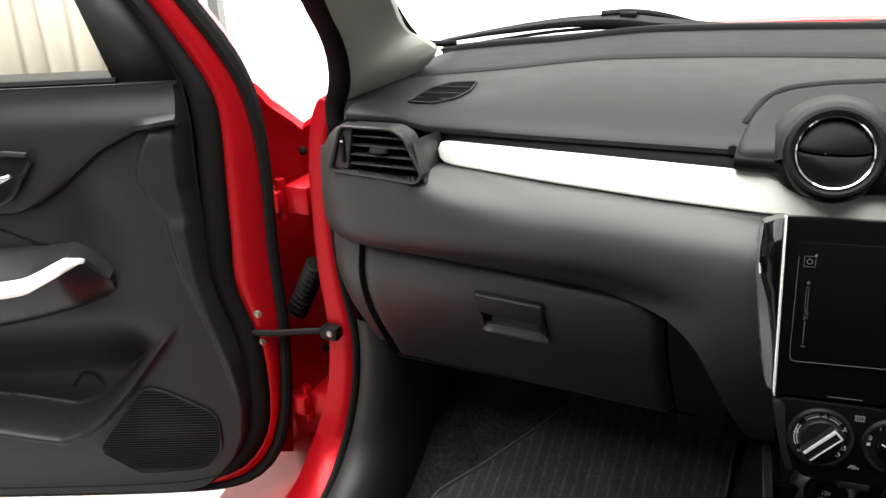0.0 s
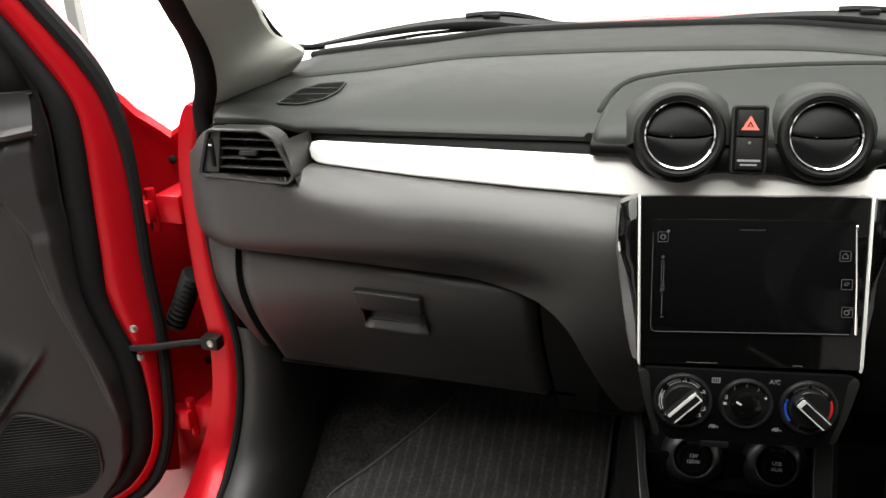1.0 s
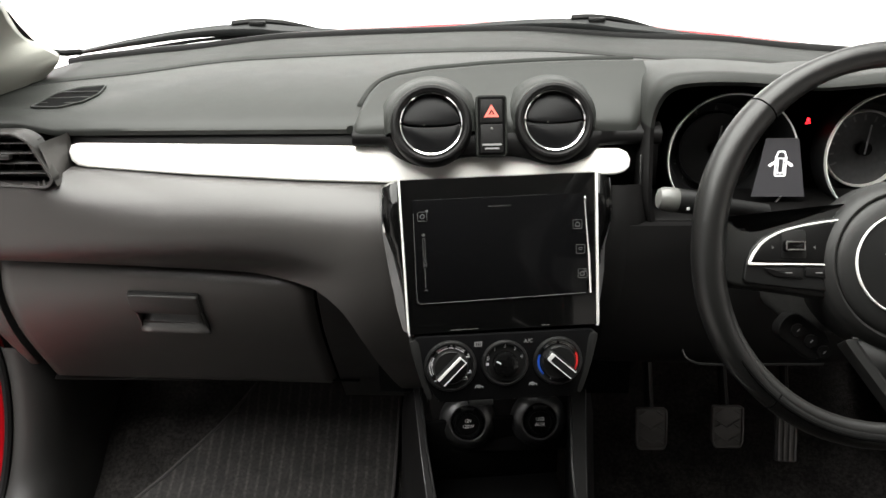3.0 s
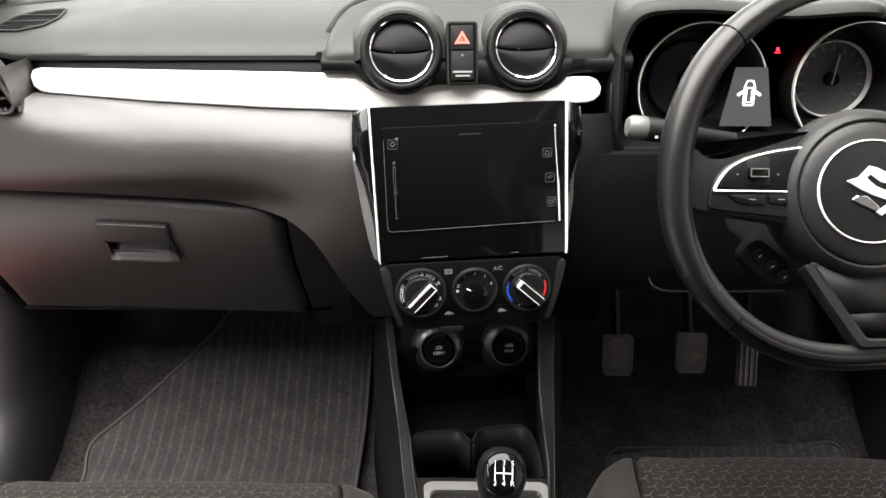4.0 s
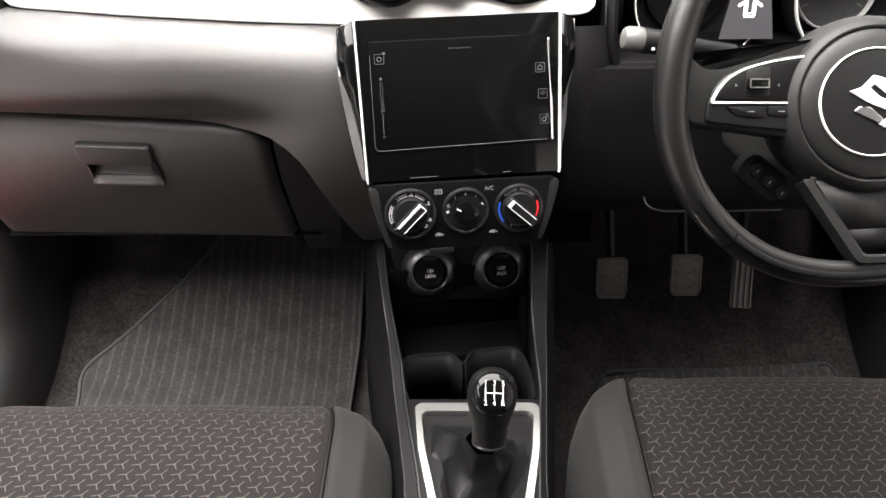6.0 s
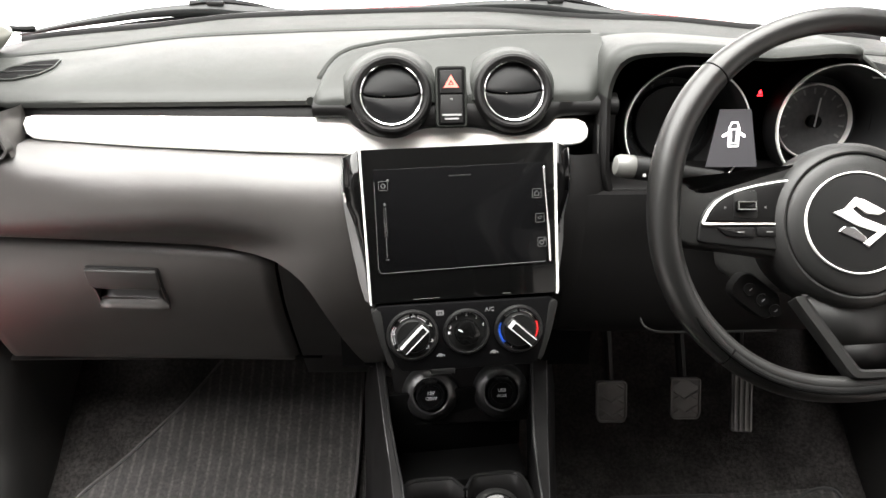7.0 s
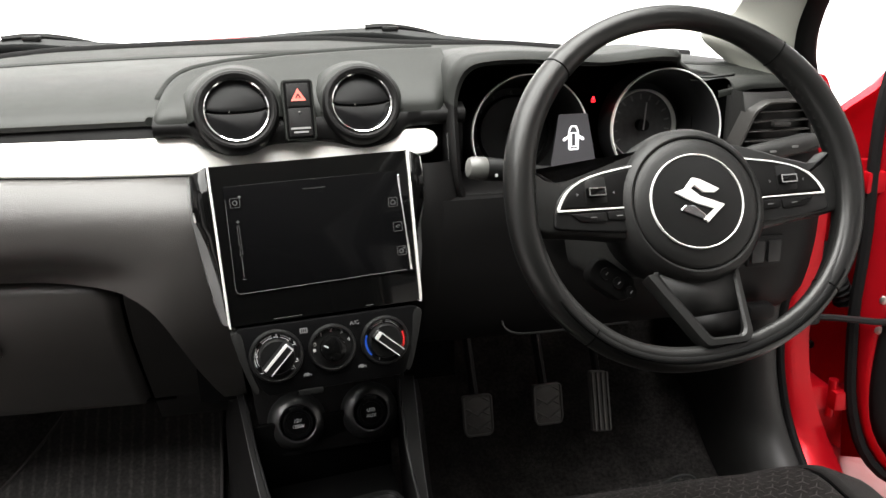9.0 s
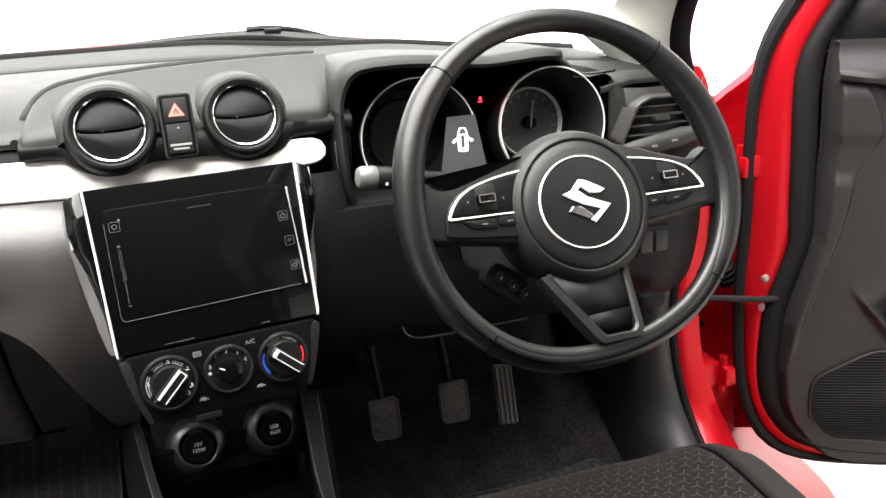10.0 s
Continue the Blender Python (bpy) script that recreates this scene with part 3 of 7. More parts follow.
def dashboard():
    rows = [[top_point(x * (0.668 + 0.035 * ease(y, 0.15, 0.28)), y, dz) for x in np.linspace(-1, 1, 57)] for y, dz in TOP]
    for nm, mat, lab, cut in (("top_pad", DASH, "soft charcoal upper pad", rows[:CREASE + 1]), ("rear_ledge", LEDGE, "darker hard ledge along the windscreen", rows[CREASE:])):
        bm = bmesh.new()
        vs = [[bm.verts.new(p) for p in row] for row in cut]
        for a, b in zip(vs, vs[1:]):
            for i in range(len(a) - 1):
                c = (a[i].co + a[i + 1].co + b[i].co + b[i + 1].co) / 4
                if not (0.19 < c.x < 0.535 and c.y < 0.27) and not (0.5 < c.x < 0.578 - 0.6 * (0.15 - c.y) and c.y < 0.150):          # opening for the instruments
                    bm.faces.new((a[i], a[i + 1], b[i + 1], b[i]))
        part(nm, bm, mat, dash, lab, smooth=50)
    part("ledge_joint", sweep([tuple(Vector(p) + Vector((0, -0.001, 0.0002))) for p in rows[CREASE][2:-2]], 0.0011, 5), BLACK, dash)
    # recessed dark joint above the silver strip
    rows = [[(x, 0.124, z) for x in np.linspace(-0.54, 0.20, 12)] for z in (0.93, 1.006)]
    part("shadow_strip", sheet(rows), BLACK, dash, solid=0.004)
    # silver strip
    upper = [(x, lerp_table([(-0.53, 0.9885), (-0.34, 0.9855), (-0.145, 0.982), (0.16, 0.978)], x)) for x in np.linspace(-0.517, 0.150, 24)]
    lower = [(x, lerp_table([(-0.53, 0.961), (-0.386, 0.9505), (-0.245, 0.943), (-0.14, 0.9395), (0.0, 0.940), (0.16, 0.949)], x)) for x in np.linspace(0.148, -0.507, 24)]
    end_r = [(0.160, 0.974), (0.1645, 0.966), (0.1635, 0.957), (0.157, 0.951)]
    end_l = [(-0.519, 0.9615), (-0.527, 0.967), (-0.5305, 0.978), (-0.527, 0.986)]
    m = axes((0, 0.112, 0.965), (1, 0, 0), (0, 0.35, 1))
    part("silver_strip", prism([(x, (z - 0.965) / 0.944) for x, z in upper + end_r + lower + end_l], m, 0.010, 0.003, 3), TRIM, dash, "satin silver decorative strip")
    # padded lower face that sweeps down beside the screen
    xs = np.concatenate([np.linspace(-0.690, -0.50, 44), np.linspace(-0.492, -0.27, 24), np.linspace(-0.262, -0.098, 30)])
    bm = bmesh.new()
    grid = []
    n = 40
    for x in xs:
        z0, z1 = pad_low(x), pad_top(x)
        col = [bm.verts.new((x, pad_y(x, z0) + 0.03, z0 + 0.004)), bm.verts.new((x, pad_y(x, z0) + 0.004, z0 + 0.0005))]
        col += [bm.verts.new((x, pad_y(x, z0 + (z1 - z0) * k / n), z0 + (z1 - z0) * k / n)) for k in range(n + 1)]
        col.append(bm.verts.new((x, pad_y(x, z1) + 0.025, z1 + 0.001)))
        grid.append(col)
    for a, b in zip(grid, grid[1:]):
        for i in range(len(a) - 1):
            c = (a[i].co + a[i + 1].co + b[i].co + b[i + 1].co) / 4
            if not in_poly(c.x, c.z, VENT):
                bm.faces.new((a[i], b[i], b[i + 1], a[i + 1]))
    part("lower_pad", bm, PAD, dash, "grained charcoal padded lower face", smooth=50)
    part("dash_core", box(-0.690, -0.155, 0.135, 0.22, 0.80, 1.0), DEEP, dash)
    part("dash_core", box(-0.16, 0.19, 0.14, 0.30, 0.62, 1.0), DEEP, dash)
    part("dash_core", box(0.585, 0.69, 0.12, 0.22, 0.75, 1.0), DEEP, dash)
    rows = [[tuple(Vector(top_point(x, 0.26, 0.0)) - Vector((0, 0.0, dz))) for x in np.linspace(0.560, 0.70, 10)] for dz in (0.001, 0.10)]
    part("cluster_end", sheet(rows), BLACK, dash, "dark panel behind the speedometer")
    for s in (-1, 1):
        rows = [[(s * (0.522 + (z - 0.955) * 0.26), 0.050, z), (s * (0.5245 + (z - 0.955) * 0.22), 0.075, z), (s * 0.530, 0.100, z), (s * 0.5315, 0.128, z)] for z in np.linspace(0.953, 1.004, 7)]
        if s < 0:
            part("vent_corner", sheet(rows), PAD, dash, "charcoal corner between side vent and strip", smooth=60)
    side_vent(-1)
    defroster(-1)
    part("text_bar", box(-0.508, -0.472, 0.1275, 0.1300, 1.0085, 1.0135), LEDGE, dash)
    centre_housing()
    glovebox()
    driver_side()


def side_vent(s):
    """A framed air vent at the end of the dashboard; mirrored for the driver's side."""
    m = axes((0, 0.062, 0), (1, 0, 0), (0, 0.0, 1)) if s < 0 else axes((0.016, 0.055, -0.016), (1, 0, 0), (0, 0, 1)) @ Matrix.Diagonal((-1, 1, 1, 1))
    ring_o = chamfered([(-0.6350, 1.0200), (-0.561, 1.0205), (-0.5430, 1.0110), (-0.5215, 0.9615), (-0.531, 0.9508), (-0.6570, 0.9575)], 0.007)
    ring_i = chamfered([(-0.6325, 1.0165), (-0.5625, 1.0170), (-0.5465, 1.0085), (-0.5255, 0.9625), (-0.533, 0.9543), (-0.6530, 0.9610)], 0.006)
    bm = bmesh.new()
    loops = []
    for ring, z in ((ring_o, 0.0), (ring_o, 0.0150), ([(x * 0.985 + r[0] * 0.015, y * 0.6 + r[1] * 0.4) for (x, y), r in zip(ring_o, ring_i)], 0.0168), (ring_i, 0.0158), (ring_i, -0.02)):
        loops.append([bm.verts.new((x, y, z)) for x, y in ring])
    for a, b in zip(loops, loops[1:]):
        for i in range(len(a)):
            j = (i + 1) % len(a)
            bm.faces.new((a[i], a[j], b[j], b[i]))
    bm.faces.new(loops[-1])
    bm.transform(m)
    frame_ob = part("side_vent", bm, VENT_FRAME, dash, "dark framed side air vent with slats", smooth=30)
    for k in range(4):
        z = 0.969 + 0.0122 * k
        x0, x1 = -0.628 + 0.0025 * k, -0.5335 - 0.0042 * k
        bm = box(x0, x1, z - 0.0010, z + 0.0010, -0.012, 0.010, 0.0006, 1, m=m)
        part("slat", bm, VENT_FRAME, frame_ob)
    for k in range(5):
        x = -0.612 + 0.0165 * k
        part("vane", box(x - 0.0008, x + 0.0008, 0.962, 1.006, -0.018, -0.004, m=m), BLACK, frame_ob)
    part("wheel_plate", prism([(-0.6325, 1.0160), (-0.6190, 1.0160), (-0.6300, 0.9625), (-0.6520, 0.9625)], m @ up(0.0), 0.0120, 0.001), VENT_FRAME, frame_ob, "grey plate beside the slats")
    part("vent_wheel", box(-0.6375, -0.6310, 0.970, 1.006, 0.006, 0.0150, 0.0025, m=m), BLACK, frame_ob, "dark thumb wheel")
    part("wheel_mark", box(-0.6365, -0.6320, 0.9975, 0.9997, 0.0145, 0.0153, m=m), WHITE_INK, frame_ob)
    part("vent_tab", box(-0.594, -0.570, 0.987, 0.9935, 0.008, 0.017, 0.002, m=m), HARD, frame_ob, "adjuster tab")


def defroster(s):
    """A leaf-shaped slotted demister outlet in the dash top."""
    leaf = chamfered([(0.593, 0.151), (0.600, 0.192), (0.596, 0.226), (0.575, 0.255), (0.540, 0.264), (0.534, 0.222), (0.539, 0.187), (0.562, 0.161)], 0.006)

    def on_top(x, y, h):
        k = (back_y(x) - 0.115) / 0.37
        return Vector((s * x, y, top_point(s * x, 0.115 + (y - 0.115) / k, lerp_table(TOP_Z, 0.115 + (y - 0.115) / k))[2] + h))
    bm = bmesh.new()
    lo = [bm.verts.new(on_top(x, y, -0.004)) for x, y in leaf]
    hi = [bm.verts.new(on_top(x, y, 0.0020)) for x, y in leaf]
    bm.faces.new(hi)
    for i in range(len(leaf)):
        bm.faces.new((lo[i], lo[(i + 1) % len(leaf)], hi[(i + 1) % len(leaf)], hi[i]))
    ob = part("demister_vent", bm, DEEP, dash, "black slotted demister outlet", smooth=20)
    part("demister_rim", sweep([tuple(on_top(x, y, 0.0018)) for x, y in leaf], 0.0014, 5, True), DASH, ob)
    for k in range(1, 4):
        y = 0.152 + 0.0265 * k
        hits = []
        for (x0, y0), (x1, y1) in zip(leaf, leaf[1:] + leaf[:1]):
            if (y0 > y) != (y1 > y):
                hits.append(x0 + (x1 - x0) * (y - y0) / (y1 - y0))
        part("slat", sweep([tuple(on_top(x, y, 0.0028)) for x in (min(hits) + 0.002, max(hits) - 0.002)], 0.0009, 5), HARD, ob)


def centre_housing():
    """Raised housing of the two round vents, running on into the instrument hood."""
    front = [(0.120, 0.988), (0.101, 0.990), (0.0955, 0.996), (0.0945, 1.002), (0.0965, 1.010), (0.103, 1.0185), (0.116, 1.0265), (0.134, 1.034), (0.155, 1.040)]
    rows = []
    for x in [-0.1715, -0.1705, -0.168, -0.164, -0.159] + list(np.linspace(-0.153, 0.192, 46)):
        e = 1 - math.sqrt(max(0.0, 1 - (1 - min(1.0, (x + 0.1715) / 0.013)) ** 2))
        ztop = lerp_table([(-0.1715, 1.012), (-0.166, 1.024), (-0.159, 1.036), (-0.148, 1.0465), (-0.127, 1.0535), (-0.085, 1.0600), (-0.016, 1.0655), (0.054, 1.068), (0.124, 1.069), (0.215, 1.069)], x)
        ytop = 0.135 + 0.065 * ease(ztop, 1.018, 1.058)
        k = (ztop - 0.988) / 0.052
        away = 0.010 * ease(x, -0.05, 0.12)                    # the face turns a little towards the driver
        row = []
        for i in range(31):
            if i <= 22:                                        # front face, rolled over at the top
                t = i / 22
                y = float(np.interp(t, [j / 8 for j in range(9)], [p[0] for p in front]))
                z = float(np.interp(t, [j / 8 for j in range(9)], [p[1] for p in front]))
                z = 0.988 + (z - 0.988) * (1 + (k - 1) * ease(t, 0.25, 1.0))
                y = y + (ytop - 0.155) * ease(t, 0.5, 1.0)
            else:                                              # rounded lip and the drop to the top pad
                t = (i - 22) / 8
                y = ytop + 0.012 * math.sin(min(1.0, t * 1.4) * math.pi / 2) + 0.006 * t
                z = ztop + 0.0015 * math.sin(t * math.pi) - 0.030 * ease(t, 0.2, 1.0)
            row.append((x, y + 0.012 * e + away + 0.026 * ease(x, 0.166, 0.186) * (1 - ease(z, 1.00, 1.06)), z - 0.004 * e))
        rows.append(row)
    # the groove's shade is drawn as a dark tube along the lip
    groove = [Vector(rows[0][12]) + Vector((-0.004, 0.004, 0)), Vector(rows[0][18]) + Vector((-0.004, 0.004, 0.002))] + [Vector(r[25]) + Vector((-0.003, 0.006, 0.001)) for r in rows[1:]]
    part("housing_groove", sweep(smooth_outline([tuple(p) for p in groove[::2]], 3, False), 0.0055, 8), LEDGE, dash, "dark tube in place of the shaded groove round the vent housing", smooth=60)
    part("vent_housing", sheet(rows), DASH, dash, "charcoal housing round the two centre vents", smooth=60)
    # black base whose lower edge dips round the vents
    low = [(-0.171, 0.9860), (-0.135, 0.9855), (-0.124, 0.978), (-0.112, 0.9705), (-0.095, 0.9635), (-0.078, 0.9615), (-0.061, 0.9640), (-0.048, 0.9695), (-0.037, 0.9725), (-0.020, 0.9732), (0.015, 0.9730), (0.035, 0.9705),
           (0.049, 0.9660), (0.063, 0.9620), (0.077, 0.9608), (0.097, 0.9640), (0.113, 0.9710), (0.122, 0.9785), (0.130, 0.9825), (0.150, 0.9840), (0.200, 0.9840)]
    low = smooth_outline(low, 3, False)
    rows = []
    for x, z in low:
        a = 0.010 * ease(x, -0.05, 0.12)
        dip = ease(0.9845 - z, 0.0, 0.015)
        rows.append([(x, 0.125 + a, z - 0.0005), (x, 0.104 + a - 0.006 * dip, z), (x, 0.097 + a - 0.008 * dip, z + 0.0025), (x, 0.0940 + a - 0.008 * dip, z + 0.007), (x, 0.0935 + a - 0.003 * dip, max(z + 0.012, 0.994)), (x, 0.0945 + a, 1.003), (x, 0.112 + a, 1.010)])
    part("housing_base", sheet(rows), BLACK, dash, "black base under the vent housing", smooth=60)
    for x, y, r in ((-0.0755, 0.0985, 0.985), (0.0708, 0.1120, 0.960)):
        m = axes((x, y, 1.0118), (1, 0.06, 0), (0, 0.44, 1)) @ Matrix.Diagonal((r, r, 1, 1))
        part("vent_flare", turned([(0.0680, -0.026), (0.0625, -0.016), (0.0580, -0.004), (0.0540, 0.005), (0.0510, 0.0090), (0.0482, 0.0105)], m, 48, a0=-10, a1=190), DASH, dash, "flared vent surround", smooth=60)
        pod = part("round_vent", turned([(0.0470, -0.02), (0.0500, -0.006), (0.0495, 0.009), (0.0480, 0.0150), (0.0460, 0.0178), (0.0430, 0.0185), (0.0405, 0.0172), (0.0385, 0.0145), (0.0380, -0.010)], m, 56), BLACK, dash, "round black air vent with a chrome ring")
        part("chrome_ring", turned([(0.0384, 0.008), (0.0385, 0.0160), (0.0374, 0.0172), (0.0360, 0.0162), (0.0354, 0.008)], m, 56), CHROME, pod, "bright chrome ring")
        # the upper flap bows over the lower one
        bow = [(0.0335 * math.cos(a), 0.0020 - 0.0040 * math.sin(a)) for a in np.linspace(0, math.pi, 14)]
        upper = [(0.0352 * math.cos(a), 0.0356 * math.sin(a)) for a in np.linspace(math.pi - 0.05, 0.05, 26)]
        lower = [(0.0352 * math.cos(a), 0.0356 * math.sin(a)) for a in np.linspace(math.pi + 0.02, 2 * math.pi - 0.02, 26)]
        part("vent_flap", prism(upper + bow, m @ pose(0, 0.0, 0.003, -4), 0.0085, 0.0012), FLAP, pod, "black upper vent flap")
        part("vent_flap", prism(lower + [(px, py - 0.0008) for px, py in bow], m @ pose(0, 0.0, 0.001, 3), 0.0085, 0.0012), FLAP, pod, "black lower vent flap")
        part("flap_dot", turned([(0, 0.0), (0.0010, 0.0), (0.0007, 0.0008), (0, 0.0009)], m @ pose(-0.0085, -0.0015, 0.0115), 8), GREY_TIP, pod)
    # hazard switch and the blank switch below it
    m = axes((-0.0035, 0.0880, 1.0145), (1, 0.05, 0), (0, 0.36, 1))
    part("switch_recess", prism(rounded(0.037, 0.073, 0.005), m @ up(-0.014), 0.0132, 0.002), LEDGE, dash, "dark moulded switch surround")
    bez = part("hazard_switch_bezel", prism(rounded(0.032, 0.068, 0.003), m @ up(-0.012), 0.0125, 0.001), DEEP, dash, "black bezel with hazard switch")
    sw = part("hazard_switch", prism(rounded(0.027, 0.028, 0.002, cy=0.0165), m @ up(-0.005), 0.0075, 0.001), BLACK, bez, "black hazard switch with red triangle")
    tri_o, tri_i = [(-0.009, 0.0095), (0.009, 0.0095), (0, 0.0245)], [(-0.0038, 0.0126), (0.0038, 0.0126), (0, 0.0188)]
    bm = bmesh.new()
    a = [bm.verts.new((x, y, 0.0028)) for x, y in tri_o]
    b = [bm.verts.new((x, y, 0.0028)) for x, y in tri_i]
    for i in range(3):
        bm.faces.new((a[i], a[(i + 1) % 3], b[(i + 1) % 3], b[i]))
    bm.faces.new([bm.verts.new((x, y, 0.0028)) for x, y in ((-0.0016, 0.0133), (0.0016, 0.0133), (0, 0.016))])
    bm.transform(m)
    part("hazard_triangle", bm, HAZARD, sw, "red warning triangle", smooth=0)
    blank = part("blank_switch", prism(rounded(0.027, 0.034, 0.002, cy=-0.0155), m @ up(-0.005), 0.0072, 0.001), BLACK, bez, "black switch with a small lamp")
    part("bar", box(-0.0115, 0.0115, -0.0238, -0.0215, 0.0023, 0.0027, m=m), GREY_INK, blank)
    part("bar", box(-0.0085, 0.0085, -0.0282, -0.0262, 0.0023, 0.0027, m=m), GREY_INK, blank)
    part("lamp_lens", turned([(0, 0), (0.0016, 0), (0.0012, 0.001), (0, 0.0012)], m @ pose(0.0, -0.004, 0.0022), 10), GREY_TIP, blank, "small unlit indicator lens")


def glovebox():
    def gy(z):
        return smooth_table([(0.50, 0.275), (0.58, 0.215), (0.60, 0.200), (0.62, 0.187), (0.66, 0.158), (0.70, 0.128), (0.74, 0.105), (0.775, 0.090), (0.80, 0.083), (0.82, 0.083), (0.85, 0.090)], z, 0.03)

    def gtop(x):
        return 0.847 - 0.082 * (x + 0.62) - 0.018 * ease(x, -0.265, -0.230) ** 2

    def gbot(x):
        return 0.6035 - 0.045 * (x + 0.45) + 0.0 * x

    rows = []
    hole = (-0.4745, -0.3865)
    xs = sorted(list(np.linspace(-0.643, -0.234, 42)) + list(hole))
    bm = bmesh.new()
    grid = []
    for x in xs:
        z0, z1 = gbot(x), gtop(x)
        zs = [z0 + (z1 - z0) * k / 30 for k in range(31)]
        col = [bm.verts.new((x, gy(z0) + 0.05, z0 + 0.012)), bm.verts.new((x, gy(z0) + 0.008, z0 - 0.001))]
        for z in zs:
            t = (z1 - z) / (z1 - z0)
            lean = -0.022 * t * max(0.0, (-0.45 - x) / 0.19)
            edge = 0.010 * (1 - ease(min(x + 0.643, -0.234 - x), 0.0, 0.008)) + 0.008 * (1 - ease(z1 - z, 0, 0.008))
            col.append(bm.verts.new((x + lean, gy(z) + edge, z)))
        col.append(bm.verts.new((x, gy(z1) + 0.03, z1 + 0.001)))
        grid.append(col)
    for a, b in zip(grid, grid[1:]):
        for i in range(len(a) - 1):
            c = (a[i].co + a[i + 1].co + b[i].co + b[i + 1].co) / 4
            if -0.4745 < c.x < -0.3865 and 0.744 + 0.07 * (-0.433 - c.x) < c.z < 0.790 + 0.07 * (-0.433 - c.x):
                continue
            bm.faces.new((a[i], b[i], b[i + 1], a[i + 1]))
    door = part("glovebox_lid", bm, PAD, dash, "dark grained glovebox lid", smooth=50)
    # handle recess and lever
    m = axes((-0.4305, gy(0.766) - 0.001, 0.7655), (1, 0, -0.045), (0, -0.33, 1))
    rim_o = chamfered([(-0.0480, 0.0345), (0.0480, 0.0345), (0.0485, 0.006), (0.0525, -0.0345), (-0.0400, -0.0345), (-0.0420, -0.004), (-0.0480, 0.004)], 0.005, 4)
    rim_i = [(x * 0.955 + 0.0002, y * 0.93) for x, y in rim_o]
    back = [(x * 0.93 + 0.001, y * 0.80 - 0.001) for x, y in rim_o]
    bm = bmesh.new()
    loops = [[bm.verts.new((x, y, z)) for x, y in ring] for ring, z in ((rim_o, -0.004), (rim_o, 0.0005), (rim_i, 0.0010), (back, -0.018))]
    for a, b in zip(loops, loops[1:]):
        for i in range(len(a)):
            bm.faces.new((a[i], a[(i + 1) % len(a)], b[(i + 1) % len(a)], b[i]))
    bm.faces.new(loops[-1])
    bm.transform(m)
    rec = part("handle_recess", bm, SATIN, door, "dark recess of the glovebox handle", smooth=30)
    lever = chamfered([(-0.0468, 0.0335), (0.0468, 0.0335), (0.0472, 0.0060), (0.0440, 0.0015), (-0.0380, 0.0015), (-0.0460, 0.0075)], 0.005, 4)
    part("handle", prism(lever, m @ up(-0.002), 0.0075, 0.0022, 3), LEVER, rec, "dark grained glovebox lever")
    lip = []
    for y, z in ((-0.0070, -0.0165), (-0.0120, -0.0160), (-0.0165, -0.0130), (-0.0215, -0.0075), (-0.0265, -0.0020), (-0.0305, 0.0012), (-0.0335, 0.0014), (-0.0350, -0.0010)):
        w0 = lerp_table([(-0.035, -0.0405), (-0.007, -0.0380)], y)
        w1 = lerp_table([(-0.035, 0.0525), (-0.007, 0.0465)], y)
        lip.append([tuple(m @ Vector((w0 + (w1 - w0) * k / 6, y, z))) for k in range(7)])
    part("recess_lip", sheet(lip), LIP, rec, "smooth scooped lower lip of the recess", solid=0.002, smooth=60)
    # end cover beside the lid, and the underside
    rows = []
    for z in np.linspace(0.64, 0.862, 12):
        lean = -0.022 * (0.85 - z) / 0.2
        rows.append([(-0.649 + lean, gy(z) + 0.03, z), (-0.649 + lean, gy(z) + 0.004, z), (-0.672 + lean * 0.5, gy(z) + 0.004, z), (-0.70, gy(z) + 0.02, z), (-0.728, gy(z) + 0.06, z)])
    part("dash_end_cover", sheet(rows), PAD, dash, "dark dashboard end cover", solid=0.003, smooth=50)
    rows = [[(x, y, z) for x in (-0.67, -0.45, -0.20)] for y, z in ((0.205, 0.60), (0.30, 0.63), (0.52, 0.72))]
    part("dash_underside", sheet(rows), BLACK, dash, "black felt under the dashboard", solid=0.004)
    rows = []
    for z in (0.84, 0.79, 0.73, 0.67, 0.61, 0.55):
        rows.append([(-0.230, gy(z) + 0.04, z), (-0.229, gy(z) + 0.006, z), (-0.20, gy(z) + 0.006, z), (-0.15, gy(z) + 0.006, z), (-0.105, gy(z) + 0.004, z)])
    part("stack_side_cover", sheet(rows), DOOR_TRIM, dash, "dark panel between glovebox and centre stack", solid=0.004)


